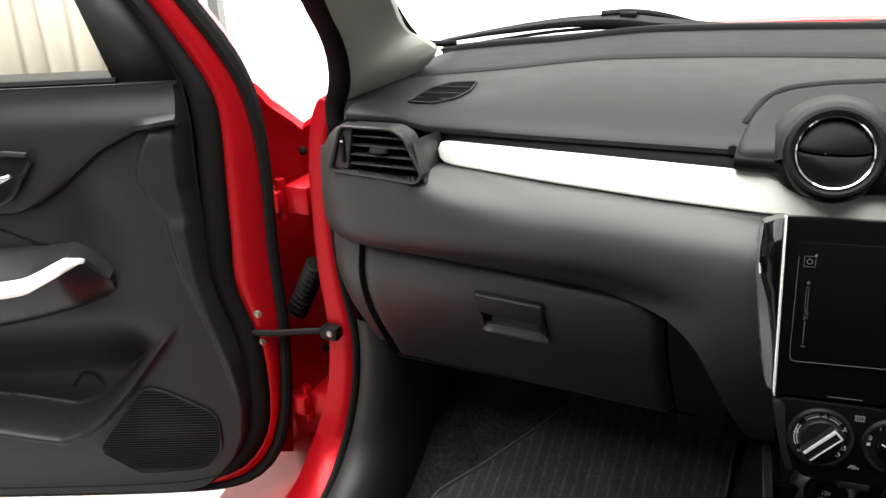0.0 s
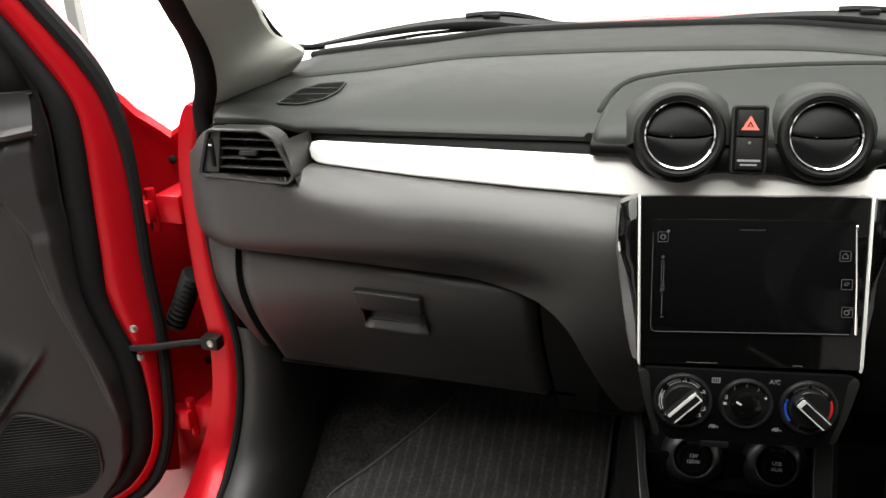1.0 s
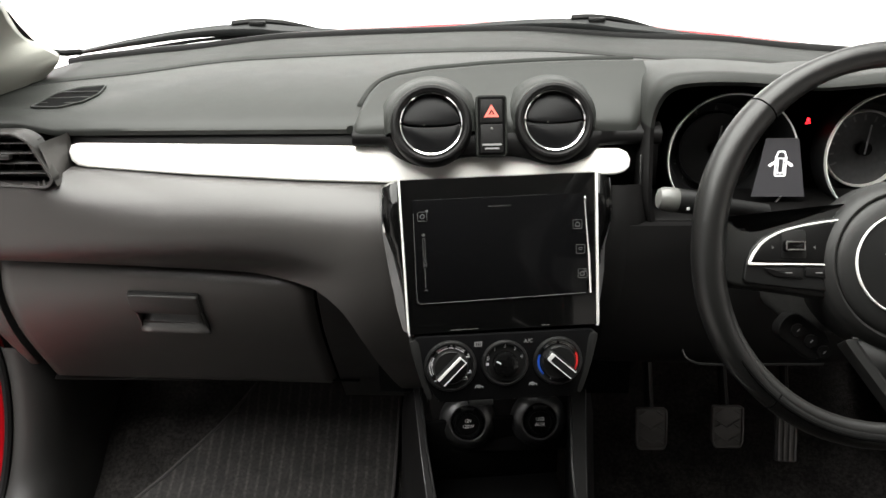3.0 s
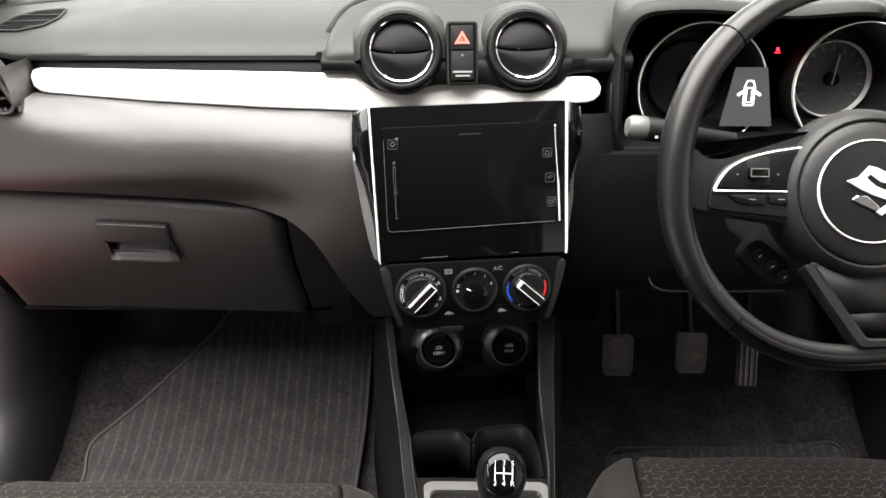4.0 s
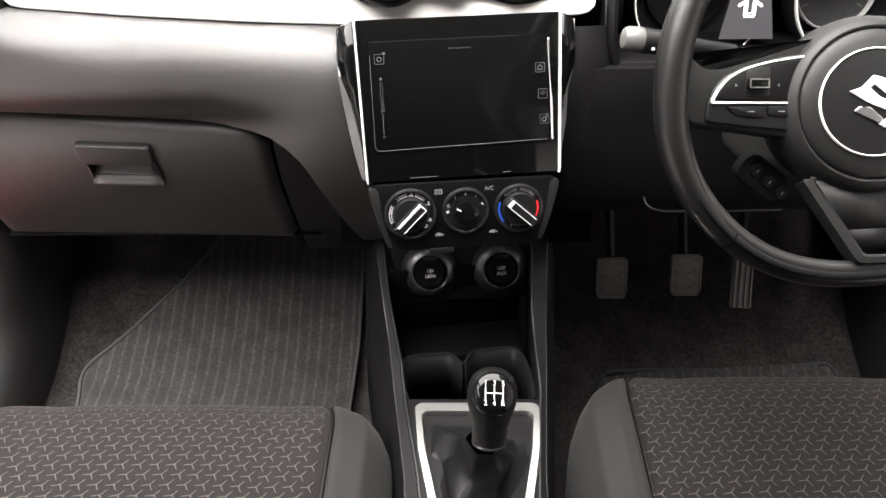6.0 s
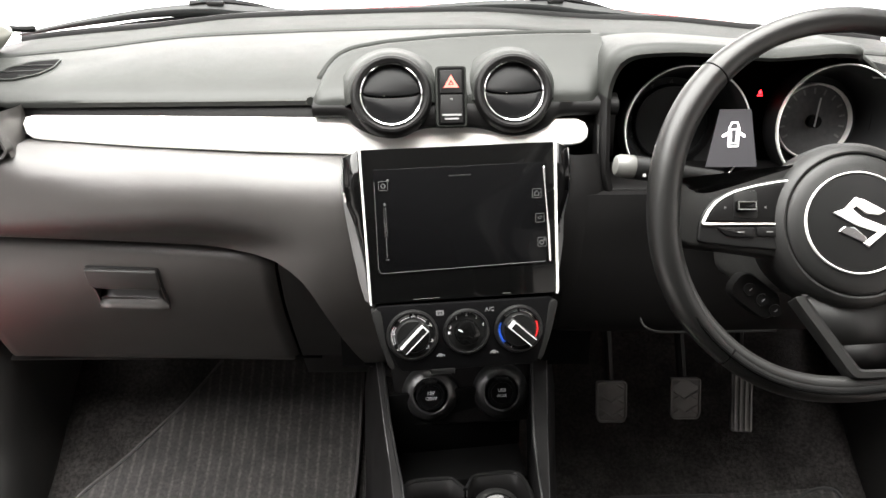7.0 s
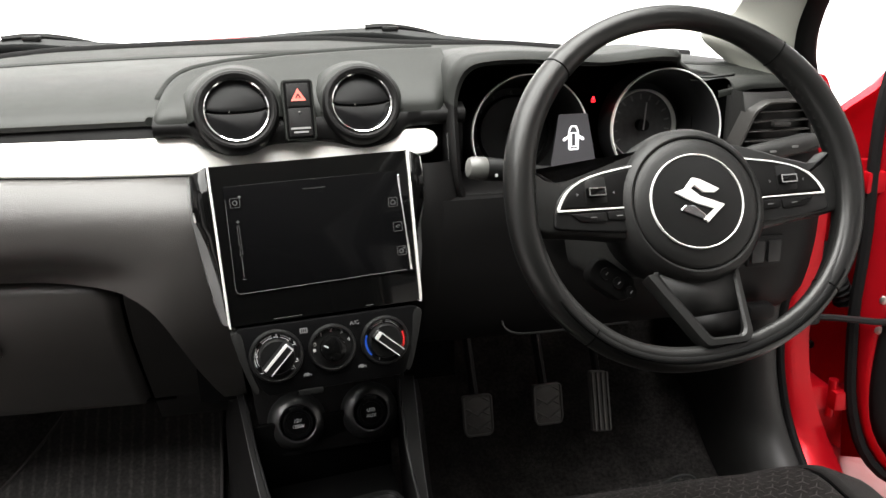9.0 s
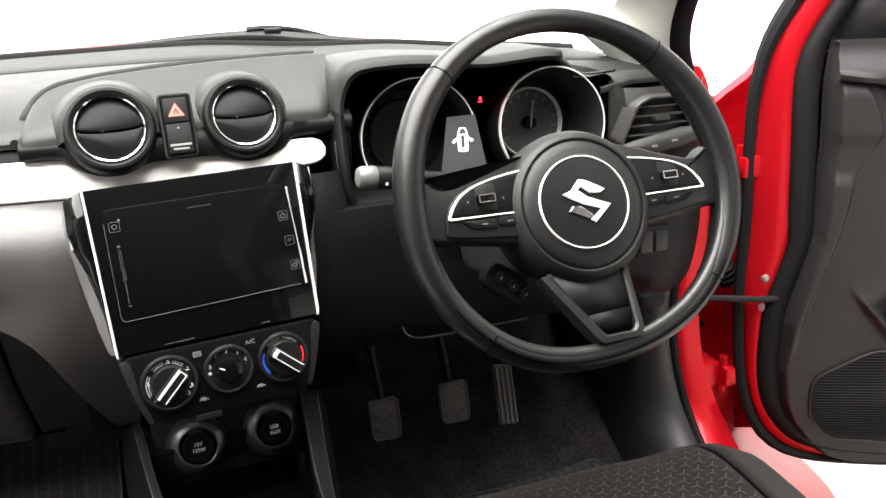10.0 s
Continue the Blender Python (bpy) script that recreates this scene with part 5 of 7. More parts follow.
def console():
    ob = thing("centre_console", "black plastic centre console with open tray and cup holders", "centre console")

    def rail_z(y):
        return lerp_table([(-0.50, 0.532), (-0.30, 0.536), (-0.10, 0.545), (0.0, 0.565), (0.08, 0.600), (0.14, 0.630), (0.2, 0.66)], y)

    def rail_x(y, s):
        """Outer and inner edge of the rail; the console narrows towards the seats."""
        if s < 0:
            return (lerp_table([(-0.50, -0.034), (-0.22, -0.056), (-0.14, -0.067), (-0.084, -0.075), (-0.01, -0.085), (0.05, -0.096), (0.19, -0.120)], y),
                    lerp_table([(-0.50, -0.012), (-0.222, -0.041), (-0.157, -0.052), (-0.107, -0.060), (-0.045, -0.068), (0.013, -0.080), (0.055, -0.089), (0.19, -0.110)], y))
        return (lerp_table([(-0.50, 0.085), (-0.22, 0.098), (-0.09, 0.1105), (-0.02, 0.1165), (0.055, 0.122), (0.19, 0.134)], y),
                lerp_table([(-0.50, 0.070), (-0.22, 0.090), (-0.09, 0.103), (-0.037, 0.102), (0.03, 0.101), (0.19, 0.110)], y))

    ys = np.linspace(-0.50, 0.19, 36)
    for s in (-1, 1):
        rows = []
        for y in ys:
            (xo, xi), z = rail_x(y, s), rail_z(y)
            rows.append([(xo + s * 0.026, y, 0.262), (xo + s * 0.016, y, z - 0.10), (xo + s * 0.002, y, z - 0.010), (xo, y, z - 0.004), (xi - s * -0.002, y, z), (xi, y, z - 0.001), (xi - s * 0.002, y, z - 0.004), (xi - s * 0.003, y, z - 0.10)])
        part("side_wall", sheet(rows), BLACK, ob, "dark grained side wall and rail", solid=0.0015, smooth=35)
        part("rail_joint", sweep([(rail_x(y, s)[0] + s * 0.0005, y, rail_z(y) - 0.0045) for y in ys], 0.0009, 5), COLLAR, ob, "fine joint along the rail")
        part("rail_edge", sweep([(rail_x(y, s)[1] + s * 0.0008, y, rail_z(y) - 0.0002) for y in ys], 0.0022, 6), SATIN, ob, "polished rail edge")
    # tray floor with cup holders
    def deck(outline, z, depth, mat, nm, label, bev=0.003):
        return part(nm, prism(outline, CS @ up(z), depth, bev), mat, ob, label)
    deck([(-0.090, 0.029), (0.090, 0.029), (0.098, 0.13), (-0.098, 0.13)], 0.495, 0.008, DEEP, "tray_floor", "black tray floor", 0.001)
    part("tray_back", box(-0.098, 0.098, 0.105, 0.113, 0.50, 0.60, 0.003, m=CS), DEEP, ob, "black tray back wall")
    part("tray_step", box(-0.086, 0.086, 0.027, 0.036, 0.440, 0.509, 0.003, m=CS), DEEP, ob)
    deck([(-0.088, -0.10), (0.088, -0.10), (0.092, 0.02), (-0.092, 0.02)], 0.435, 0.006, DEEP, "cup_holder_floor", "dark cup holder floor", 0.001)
    # cup holder rim: a plate with two scalloped wells
    for s in (-1, 1):
        arc = [tuple(CS @ Vector((s * p[0], p[1], 0.518))) for p in smooth_outline([(0.078, -0.085), (0.083, -0.03), (0.079, 0.008), (0.066, 0.021), (0.035, 0.0215), (0.016, 0.019), (0.007, 0.006), (0.001, -0.006)], 4, False)]
        part("cup_holder_rim", sweep(arc, 0.0026, 6), SATIN, ob, "rounded cup holder rim")
        wall = [[(p[0], p[1], z) for p in arc] for z in (0.440, 0.517)]
        part("cup_holder_wall", sheet(wall), BLACK, ob, "black cup holder wall", solid=0.002)
    part("gear_deck", prism(chamfered([(-0.061, -0.098), (0.1045, -0.098), (0.092, -0.22), (0.072, -0.50), (-0.014, -0.50), (-0.042, -0.22)], 0.006), up(0.528), 0.012, 0.003), BLACK, ob, "dark plastic deck round the gear lever")
    # satin frame round the gaiter
    outer = chamfered([(-0.0755, -0.112), (0.0755, -0.112), (0.0690, -0.19), (0.0485, -0.303), (-0.0485, -0.303), (-0.0690, -0.19)], 0.013, 5)
    inner = chamfered([(-0.0655, -0.1290), (0.0655, -0.1290), (0.0590, -0.19), (0.0390, -0.295), (-0.0390, -0.295), (-0.0590, -0.19)], 0.010, 5)
    bm = bmesh.new()
    loops = [[bm.verts.new((x, y, z)) for x, y in ring] for ring, z in ((outer, 0.538), (outer, 0.5445), ([(x * 0.985, -0.2 + (y + 0.2) * 0.985) for x, y in outer], 0.5465), ([(x * 1.02, -0.2 + (y + 0.2) * 1.02) for x, y in inner], 0.5465), (inner, 0.5435), (inner, 0.534))]
    for a, b in zip(loops, loops[1:]):
        for i in range(len(a)):
            bm.faces.new((a[i], a[(i + 1) % len(a)], b[(i + 1) % len(a)], b[i]))
    bm.transform(GC)
    part("gear_frame", bm, GEAR_FRAME, ob, "satin silver frame round the gear gaiter", smooth=35)


def gear_lever():
    ob = thing("gear_lever", "five-speed gear lever with black leather gaiter and gloss knob cap", "gear lever")
    rim = chamfered([(-0.0657, -0.1288), (0.0657, -0.1288), (0.0592, -0.19), (0.0392, -0.2952), (-0.0392, -0.2952), (-0.0592, -0.19)], 0.010, 14)
    rows = []
    n = len(rim)
    for k in range(25):
        t = k / 24
        c = Vector((0, -0.212, 0)).lerp(Vector((0.004, -0.232, 0)), t)
        z = 0.537 + 0.006 * math.sin(t * math.pi * 0.5) + 0.055 * t ** 1.25 - 0.012 * math.sin(t * math.pi) 
        row = []
        for i, (x, y) in enumerate(rim):
            a = math.atan2(y + 0.212, x)
            far = Vector((x, y))
            r = (far - Vector((0, -0.212))).length * (1 - t) ** 1.15 + 0.0195 * (1 - (1 - t) ** 1.15)
            fold = (0.006 * math.sin(a * 4 + 3.2 * math.sin(t * 4.2)) + 0.0035 * math.sin(a * 7 + 9 * t)) * math.sin(t * math.pi) + 0.005 * noise.noise(Vector((a * 1.4, t * 5, 3.1))) * math.sin(t * math.pi)
            r += fold
            row.append((c.x + r * math.cos(a), c.y + r * math.sin(a), z + 0.008 * math.sin(a * 3 + 5 * t) * math.sin(t * math.pi)))
        rows.append([tuple(GC @ Vector(p)) for p in row])
    part("gaiter", sheet(rows, closed=True), GAITER, ob, "creased black leather gaiter", smooth=70)
    m = GC @ Matrix.Translation((0.0085, -0.232, 0.594)) @ pose(0, 0, 0, -13, 3)
    part("collar", turned([(0.0170, 0.001), (0.0181, 0.002), (0.0182, 0.0038), (0.0172, 0.005)], m, 32), COLLAR, ob, "thin polished collar")
    part("knob", turned([(0.0172, 0.002), (0.0182, 0.010), (0.0190, 0.020), (0.0206, 0.031), (0.0234, 0.042), (0.0254, 0.051), (0.0259, 0.059), (0.0248, 0.068), (0.0215, 0.0758), (0.0160, 0.0812), (0.0080, 0.0838), (0.0, 0.0844)], m, 40), LEATHER, ob, "black leather gear knob")
    top = m @ pose(0, -0.002, 0.0570, 56) @ up(0.0208) @ Matrix.Diagonal((1.0, 1.06, 1, 1))
    cap = part("knob_cap", turned([(0.0212, -0.0045), (0.0208, 0.0005), (0.0190, 0.0032), (0.0130, 0.0050), (0.0065, 0.0058), (0.0, 0.0060)], top, 40), PIANO, ob, "gloss black cap with the gear pattern")
    g = top @ up(0.0050)
    for x0, x1, y0, y1 in ((-0.0088, 0.0088, -0.0006, 0.0006), (-0.0093, -0.0081, -0.006, 0.006), (-0.0006, 0.0006, -0.006, 0.006), (0.0081, 0.0093, -0.006, 0.006)):
        part("gear_line", box(x0, x1, y0, y1, -0.002, 0.0014, m=g), WHITE_INK, cap)
    for t, x, y in (("1", -0.0087, 0.0090), ("3", 0, 0.0093), ("5", 0.0087, 0.0090), ("2", -0.0087, -0.0092), ("4", 0, -0.0094), ("R", 0.0087, -0.0092)):
        writing(t, 0.0072, g @ pose(x, y, 0.0002), WHITE_INK, cap, depth=0.0012)


screen_unit()
climate_panel()
sockets()
console()
gear_lever()


# ---- instruments ----
def instruments():
    ob = thing("instrument_cluster", "twin-dial instrument cluster under a double-humped hood", "instrument cluster")
    rim = [(0.186, 0.885), (0.177, 0.915), (0.1755, 0.95), (0.1765, 0.989), (0.1785, 1.022), (0.1850, 1.047), (0.196, 1.0620), (0.216, 1.0690), (0.265, 1.0710), (0.325, 1.067), (0.375, 1.0625), (0.413, 1.0645), (0.453, 1.0675), (0.482, 1.065),
           (0.508, 1.055), (0.540, 1.036), (0.566, 1.010), (0.582, 0.980), (0.592, 0.940), (0.595, 0.905)]
    rim = smooth_outline(rim, 3, False)
    c = Vector((0.378, 0.965))

    def row(kx, y, kz=None, dz=0.0):
        kz = kx if kz is None else kz
        return [(c.x + (x - c.x) * (kx if x < c.x or kx > 1 else 1 - 0.3 * (1 - kx)), y + 0.085 * ease(x, 0.475, 0.535) * (1 - ease(y, 0.14, 0.26)) - 0.006 * ease(z, 1.0, 1.07) - 0.03 * (1 - ease(z, 0.92, 1.04)) * ease(-y, -0.2, -0.1), c.y + (z - c.y) * (kz if z > c.y else kx) + dz) for x, z in rim]
    rows = [row(1.04, 0.40, 0.90, -0.02), row(1.04, 0.32, 0.93, -0.01), row(1.035, 0.24, 0.965), row(1.02, 0.17, 0.985), row(1.008, 0.128, 0.998), row(1.0, 0.114, 1.0), row(0.985, 0.106, 0.965), row(0.965, 0.103, 0.91), row(0.938, 0.108, 0.86)]
    low = 11
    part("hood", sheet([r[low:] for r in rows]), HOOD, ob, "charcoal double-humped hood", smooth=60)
    # same hood below the lit part; its shade is put into a black colour
    part("hood_side", sheet([r[:low + 1] for r in rows]), BLACK, ob, "side of the hood, coloured black for its shade", smooth=60)
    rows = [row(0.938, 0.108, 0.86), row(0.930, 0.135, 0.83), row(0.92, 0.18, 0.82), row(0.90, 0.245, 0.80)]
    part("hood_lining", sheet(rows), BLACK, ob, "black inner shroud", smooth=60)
    part("hood_edge", sweep([tuple(Vector(p) + Vector((-0.001, -0.004, 0))) for p in row(1.0, 0.114)[:9]], 0.0011, 6), COLLAR, ob, "fine polished edge of the hood")
    part("back_plate", prism([(x, z) for x, z in ((0.20, 0.86), (0.595, 0.86), (0.59, 0.95), (0.57, 0.985), (0.535, 1.012), (0.49, 1.035), (0.23, 1.04), (0.20, 1.01))], axes((0, 0.243, 0), (1, 0, 0), (0, 0, 1)), 0.002), DEEP, ob, "black face of the cluster")
    part("lower_lip", box(0.19, 0.565, 0.075, 0.20, 0.885, 0.902, 0.006), BLACK, ob, "black lip under the dials")
    for x, nm, marks in ((0.299, "rev_counter", True), (0.4935, "speedometer", False)):
        m = axes((x, 0.163, 0.955), (1, 0, 0), (0, 0.12, 1)) @ Matrix.Diagonal((1.095, 1.095, 1, 1))
        d = part(nm, turned([(0.0745, -0.03), (0.0735, 0.016), (0.0722, 0.0175), (0.0708, 0.016), (0.066, -0.020), (0.056, -0.070), (0.0, -0.070)], m, 60), WELL, ob, "round dial in a deep dark well")
        # pale silver colour replaces the chrome's bright reflection
        part("chrome_ring", turned([(0.0738, 0.012), (0.0737, 0.0185), (0.0730, 0.0193), (0.0720, 0.0185), (0.0717, 0.012)], m, 60), TRIM, d, "slim dial ring, coloured pale for its reflection")
        part("inner_ring", turned([(0.0475, -0.069), (0.0472, -0.058), (0.0460, -0.0572), (0.0448, -0.059), (0.0445, -0.069)], m, 48), TRIM if not marks else SATIN, d, "inner ring")
        part("dial_face", turned([(0.0448, -0.0695), (0.0448, -0.0665), (0.0, -0.0665)], m, 48), material("dial_print", (0.055, 0.055, 0.056), 0.4, mottle=0.5, mottle_size=160) if not marks else SATIN, d, "grey dial face")
        part("needle_hub", turned([(0.0085, -0.0665), (0.008, -0.056), (0.0, -0.0555)], m, 20), BLACK, d)
        part("needle", box(-0.0009, 0.0009, -0.006, 0.030, -0.0565, -0.0555, m=m @ pose(0, 0, 0, 0, 0, -8)), WHITE_INK, d, "thin pale needle")
        if marks:
            for t, a in (("1", 222), ("2", 198), ("3", 174), ("4", 148), ("5", 120), ("6", 92), ("7", 66), ("8", 42)):
                writing(t, 0.0085, m @ pose(0.050 * math.cos(radians(a)), 0.050 * math.sin(radians(a)), -0.0660), GREY_INK, d)
        else:
            for a in range(-30, 211, 20):
                part("graduation", box(0.034, 0.041, -0.0012, 0.0012, -0.0664, -0.0660, m=m @ pose(0, 0, 0, 0, 0, a)), GREY_INK, d)
    m = axes((0.3555, 0.137, 0.951), (1, 0, 0), (0, 0.12, 1)) @ Matrix.Diagonal((0.96, 0.96, 1, 1))
    disp = part("trip_display", prism([(-0.0205, 0.034), (0.0205, 0.034), (0.034, -0.042), (-0.034, -0.042)], m @ up(-0.003), 0.003), DISPLAY, ob, "dim grey trip display showing open doors", smooth=0)
    w = DISPLAY_WHITE
    k = m @ pose(0, 0.0005, 0) @ Matrix.Diagonal((0.80, 0.70, 1, 1))
    for x0, x1, y0, y1 in ((-0.0092, -0.0070, -0.020, 0.012), (0.0070, 0.0092, -0.020, 0.012), (-0.0080, 0.0080, -0.0225, -0.0200), (-0.0050, 0.0050, 0.0225, 0.0250), (-0.0070, 0.0070, 0.0100, 0.0120), (-0.0070, 0.0070, -0.0165, -0.0148)):
        part("stroke", box(x0, x1, y0, y1, 0.0, 0.0006, m=k), w, disp, "white car outline")
    for s in (-1, 1):
        part("stroke", box(-0.0011, 0.0011, -0.0065, 0.0065, 0, 0.0006, m=k @ pose(s * 0.0066, 0.0178, 0, 0, 0, s * 20)), w, disp)
        part("stroke", prism([(s * 0.0082, 0.0075), (s * 0.0082, 0.0030), (s * 0.0165, -0.0045), (s * 0.0195, -0.0025), (s * 0.0185, 0.0005)], k, 0.0006), w, disp, smooth=0)
        part("stroke", box(s * 0.0045 - 0.0008, s * 0.0045 + 0.0008, -0.0140, 0.0090, 0, 0.0006, m=k), w, disp)
    lm = axes((0.402, 0.1895, 0.994), (1, 0, 0), (0, 0.0, 1))
    lamp = part("warning_lamp", turned([(0.0, 0.0), (0.0020, 0.0), (0.0014, 0.001), (0, 0.0012)], lm @ pose(0, 0.002, 0), 10), RED_LAMP, ob, "small red seat belt warning lamp")
    part("lamp_stroke", box(-0.0032, 0.0032, -0.0035, -0.0022, 0, 0.0006, m=lm), RED_LAMP, lamp)
    part("lamp_stroke", box(-0.0022, 0.0022, -0.0008, 0.0004, 0, 0.0006, m=lm), RED_LAMP, lamp)


instruments()


# ---- steering wheel ----
WM = axes((0.3765, -0.148, 0.9475), (1, 0, 0), (0, math.tan(radians(26)), 1))


def rim_path(n=96):
    """The rim's middle line: round above, with a flattened foot, the wheel turned a little."""
    table = [(-180, 0.1805), (-172, 0.1835), (-160, 0.1865), (-148, 0.1895), (-141, 0.1892), (-132, 0.1895), (-123, 0.1885), (-114, 0.1858), (-105, 0.1818), (-94, 0.1772), (-81, 0.1748),
             (-67, 0.1750), (-50, 0.1775), (-30, 0.1790), (0, 0.1798), (150, 0.1798), (180, 0.1805)]
    pts = []
    for i in range(n):
        a = (360.0 * i / n + 90 + 180) % 360 - 180
        r = lerp_table(table, a)
        pts.append((r * math.cos(radians(a)), 0.008 + r * math.sin(radians(a))))
    for _ in range(4):
        pts = [((pts[i - 1][0] + 2 * p[0] + pts[(i + 1) % n][0]) / 4, (pts[i - 1][1] + 2 * p[1] + pts[(i + 1) % n][1]) / 4) for i, p in enumerate(pts)]
    return pts


def steering_wheel():
    ob = thing("steering_wheel", "black leather three-spoke steering wheel with a flattened foot", "steering wheel")
    path = rim_path()
    n = len(path)
    nrm = (WM.to_3x3() @ Vector((0, 0, 1))).normalized()
    world_path = [tuple(WM @ Vector((x, y, 0.0))) for x, y in path]

    def thick(i):
        """Half the rim's width: slim at the crown, fuller where it is gripped."""
        a = min(i, n - i) / n * 360
        return lerp_table([(0, 0.0122), (25, 0.0122), (38, 0.0138), (55, 0.0156), (80, 0.0158), (105, 0.0148), (122, 0.0138), (134, 0.0120), (150, 0.0116), (180, 0.0116)], a)
    part("rim", sweep(world_path, [thick(i) for i in range(n)], 18, True, flat=1.2, up=nrm), LEATHER, ob, "black leather rim", smooth=60)
    # leather joints and the laced seam
    for i in (12, 85, 37, 61):
        p, q = Vector(world_path[i]), Vector(world_path[(i + 1) % n])
        d = (q - p).normalized()
        u = d.cross(nrm)
        ring = turned([(thick(i) * 0.98, -0.0009), (thick(i) + 0.0007, -0.0003), (thick(i) + 0.0007, 0.0003), (thick(i) * 0.98, 0.0009)], axes(p, u, nrm) @ Matrix.Diagonal((1, 1.2, 1, 1)), 24)
        part("leather_joint", ring, DEEP, ob)
    for i in range(72, 85):
        x, y = path[i]
        mid = Vector((x, y, 0))
        out = Vector((x, y - 0.008, 0)).normalized()
        side = Vector((-out.y, out.x, 0))
        r = thick(i)
        for w in (-1, 1):
            a = mid - out * (r * 0.88) + side * (0.0035 * w) + Vector((0, 0, 0.0065))
            b = mid - out * (r * 0.99) + side * (0.0010 * w) + Vector((0, 0, 0.0005))
            part("stitch", sweep([tuple(WM @ a), tuple(WM @ b)], 0.0008, 5), HARD, ob)
    # smooth inset along the lower half of the rim, with a fine seam on its outer side
    low = range(24, 74)
    inset = []
    for i in low:
        x, y = path[i]
        c = Vector((x, y - 0.008)).normalized()
        inset.append((x - c.x * 0.0060, y - c.y * 0.0060, 0.0060))
    part("rim_inset", sweep([tuple(WM @ Vector(p)) for p in inset], 0.0078, 12, flat=0.95, up=nrm), INSET, ob, "smooth satin inset in the lower rim", smooth=60)
    seam = []
    for i in low:
        x, y = path[i]
        c = Vector((x, y - 0.008)).normalized()
        seam.append(tuple(WM @ Vector((x + c.x * 0.0018, y + c.y * 0.0018, 0.0145))))
    part("rim_seam", sweep(seam, 0.0016, 6, up=nrm), DEEP, ob)
    # side spokes with their switch pads
    for s in (-1, 1):
        sp = [(s * 0.045, 0.050), (s * 0.0785, 0.0406), (s * 0.105, 0.0315), (s * 0.134, 0.0230), (s * 0.148, 0.0225), (s * 0.158, 0.030), (s * 0.168, 0.038), (s * 0.172, 0.010), (s * 0.170, -0.026), (s * 0.159, -0.0315), (s * 0.120, -0.0360), (s * 0.087, -0.0410), (s * 0.045, -0.048)]
        spoke = part("spoke", prism(chamfered(sp, 0.004, 3), WM @ up(-0.028), 0.029, 0.004, 3), SPOKE, ob, "satin black spoke")
        face = [(s * 0.060, 0.0325), (s * 0.085, 0.0288), (s * 0.115, 0.0215), (s * 0.134, 0.0120), (s * 0.1440, 0.0010), (s * 0.1485, -0.0120), (s * 0.1505, -0.0265), (s * 0.146, -0.0290), (s * 0.110, -0.0335), (s * 0.060, -0.0380)]
        part("pad_face", prism(chamfered(face, 0.004, 4), WM @ up(-0.004), 0.0085, 0.002, 3), SATIN, spoke, "satin black face of the spoke")
        pad = chamfered([(s * 0.060, 0.0285), (s * 0.112, 0.0195), (s * 0.132, 0.0075), (s * 0.1420, -0.0085), (s * 0.060, -0.0105)], 0.004)
        part("switch_pad", prism(pad, WM @ up(0.002), 0.0042, 0.001), BLACK, spoke, "black switch pad")
        edge = [(s * 0.060, 0.0296), (s * 0.083, 0.0263), (s * 0.100, 0.0230), (s * 0.116, 0.0182), (s * 0.130, 0.0105), (s * 0.1385, 0.0015), (s * 0.1435, -0.0070), (s * 0.1445, -0.0104), (s * 0.1405, -0.0114), (s * 0.110, -0.0116), (s * 0.085, -0.0119), (s * 0.066, -0.0122)]
        line = smooth_outline(edge, 5, False)
        # chrome edge in pale silver, so its reflection is part of the colour
        part("bright_edge", sweep([tuple(WM @ Vector((x, y, 0.0064))) for x, y in line], [lerp_table([(0, 0.0008), (0.25, 0.0009), (0.5, 0.0016), (0.68, 0.0015), (0.78, 0.0009), (1, 0.0007)], i / (len(line) - 1)) for i in range(len(line))], 8, flat=0.7, up=nrm), TRIM, spoke, "chrome edge round the switches, coloured pale for its reflection")
        part("rocker_base", prism(rounded(0.0225, 0.026, 0.002, cx=s * 0.1045, cy=0.007), WM @ up(0.0055), 0.0012, 0.0003), SATIN, spoke)
        b = part("rocker_switch", prism(rounded(0.0195, 0.0100, 0.002, cx=s * 0.1045, cy=0.0050), WM @ up(0.0055), 0.0065, 0.0015), PIANO, spoke, "rocker switch with bright frame")
        for x0, x1, y0, y1 in ((-0.0082, 0.0082, 0.0030, 0.0042), (-0.0082, 0.0082, -0.0042, -0.0030), (-0.0088, -0.0076, -0.0042, 0.0042), (0.0076, 0.0088, -0.0042, 0.0042)):
            part("frame_line", box(x0, x1, y0, y1, 0, 0.0007, m=WM @ pose(s * 0.1045, 0.0050, 0.0118)), CHROME_SATIN, b)
        for dx in (-0.0185, 0.0185):
            for t in (-40, 40):
                part("arrow_mark", box(-0.0018, 0.0006, -0.0003, 0.0003, 0, 0.0004, m=WM @ pose(s * 0.1045 + dx, 0.004, 0.0063, 0, 0, t + (180 if dx > 0 else 0))), GREY_INK, spoke)
        for x0, x1, x2, x3 in ((0.0705, 0.0945, 0.0945, 0.0705), (0.0965, 0.1330, 0.1225, 0.0965)):
            sw = part("push_switch", prism(chamfered([(s * x0, -0.0148), (s * x1, -0.0146), (s * x2, -0.0232), (s * x3, -0.0252)], 0.0025), WM @ up(0.002), 0.0045, 0.001), BLACK, spoke, "small push switch")
            part("switch_sign", box(-0.003, 0.003, -0.0005, 0.0005, 0, 0.0004, m=WM @ pose(s * (x0 + x2) / 2, -0.0195, 0.0064)), GREY_INK, sw)
    # lower spoke: a raised satin V round a sunken gloss panel
    vm = WM @ pose(0, -0.09, 0.003, -13)
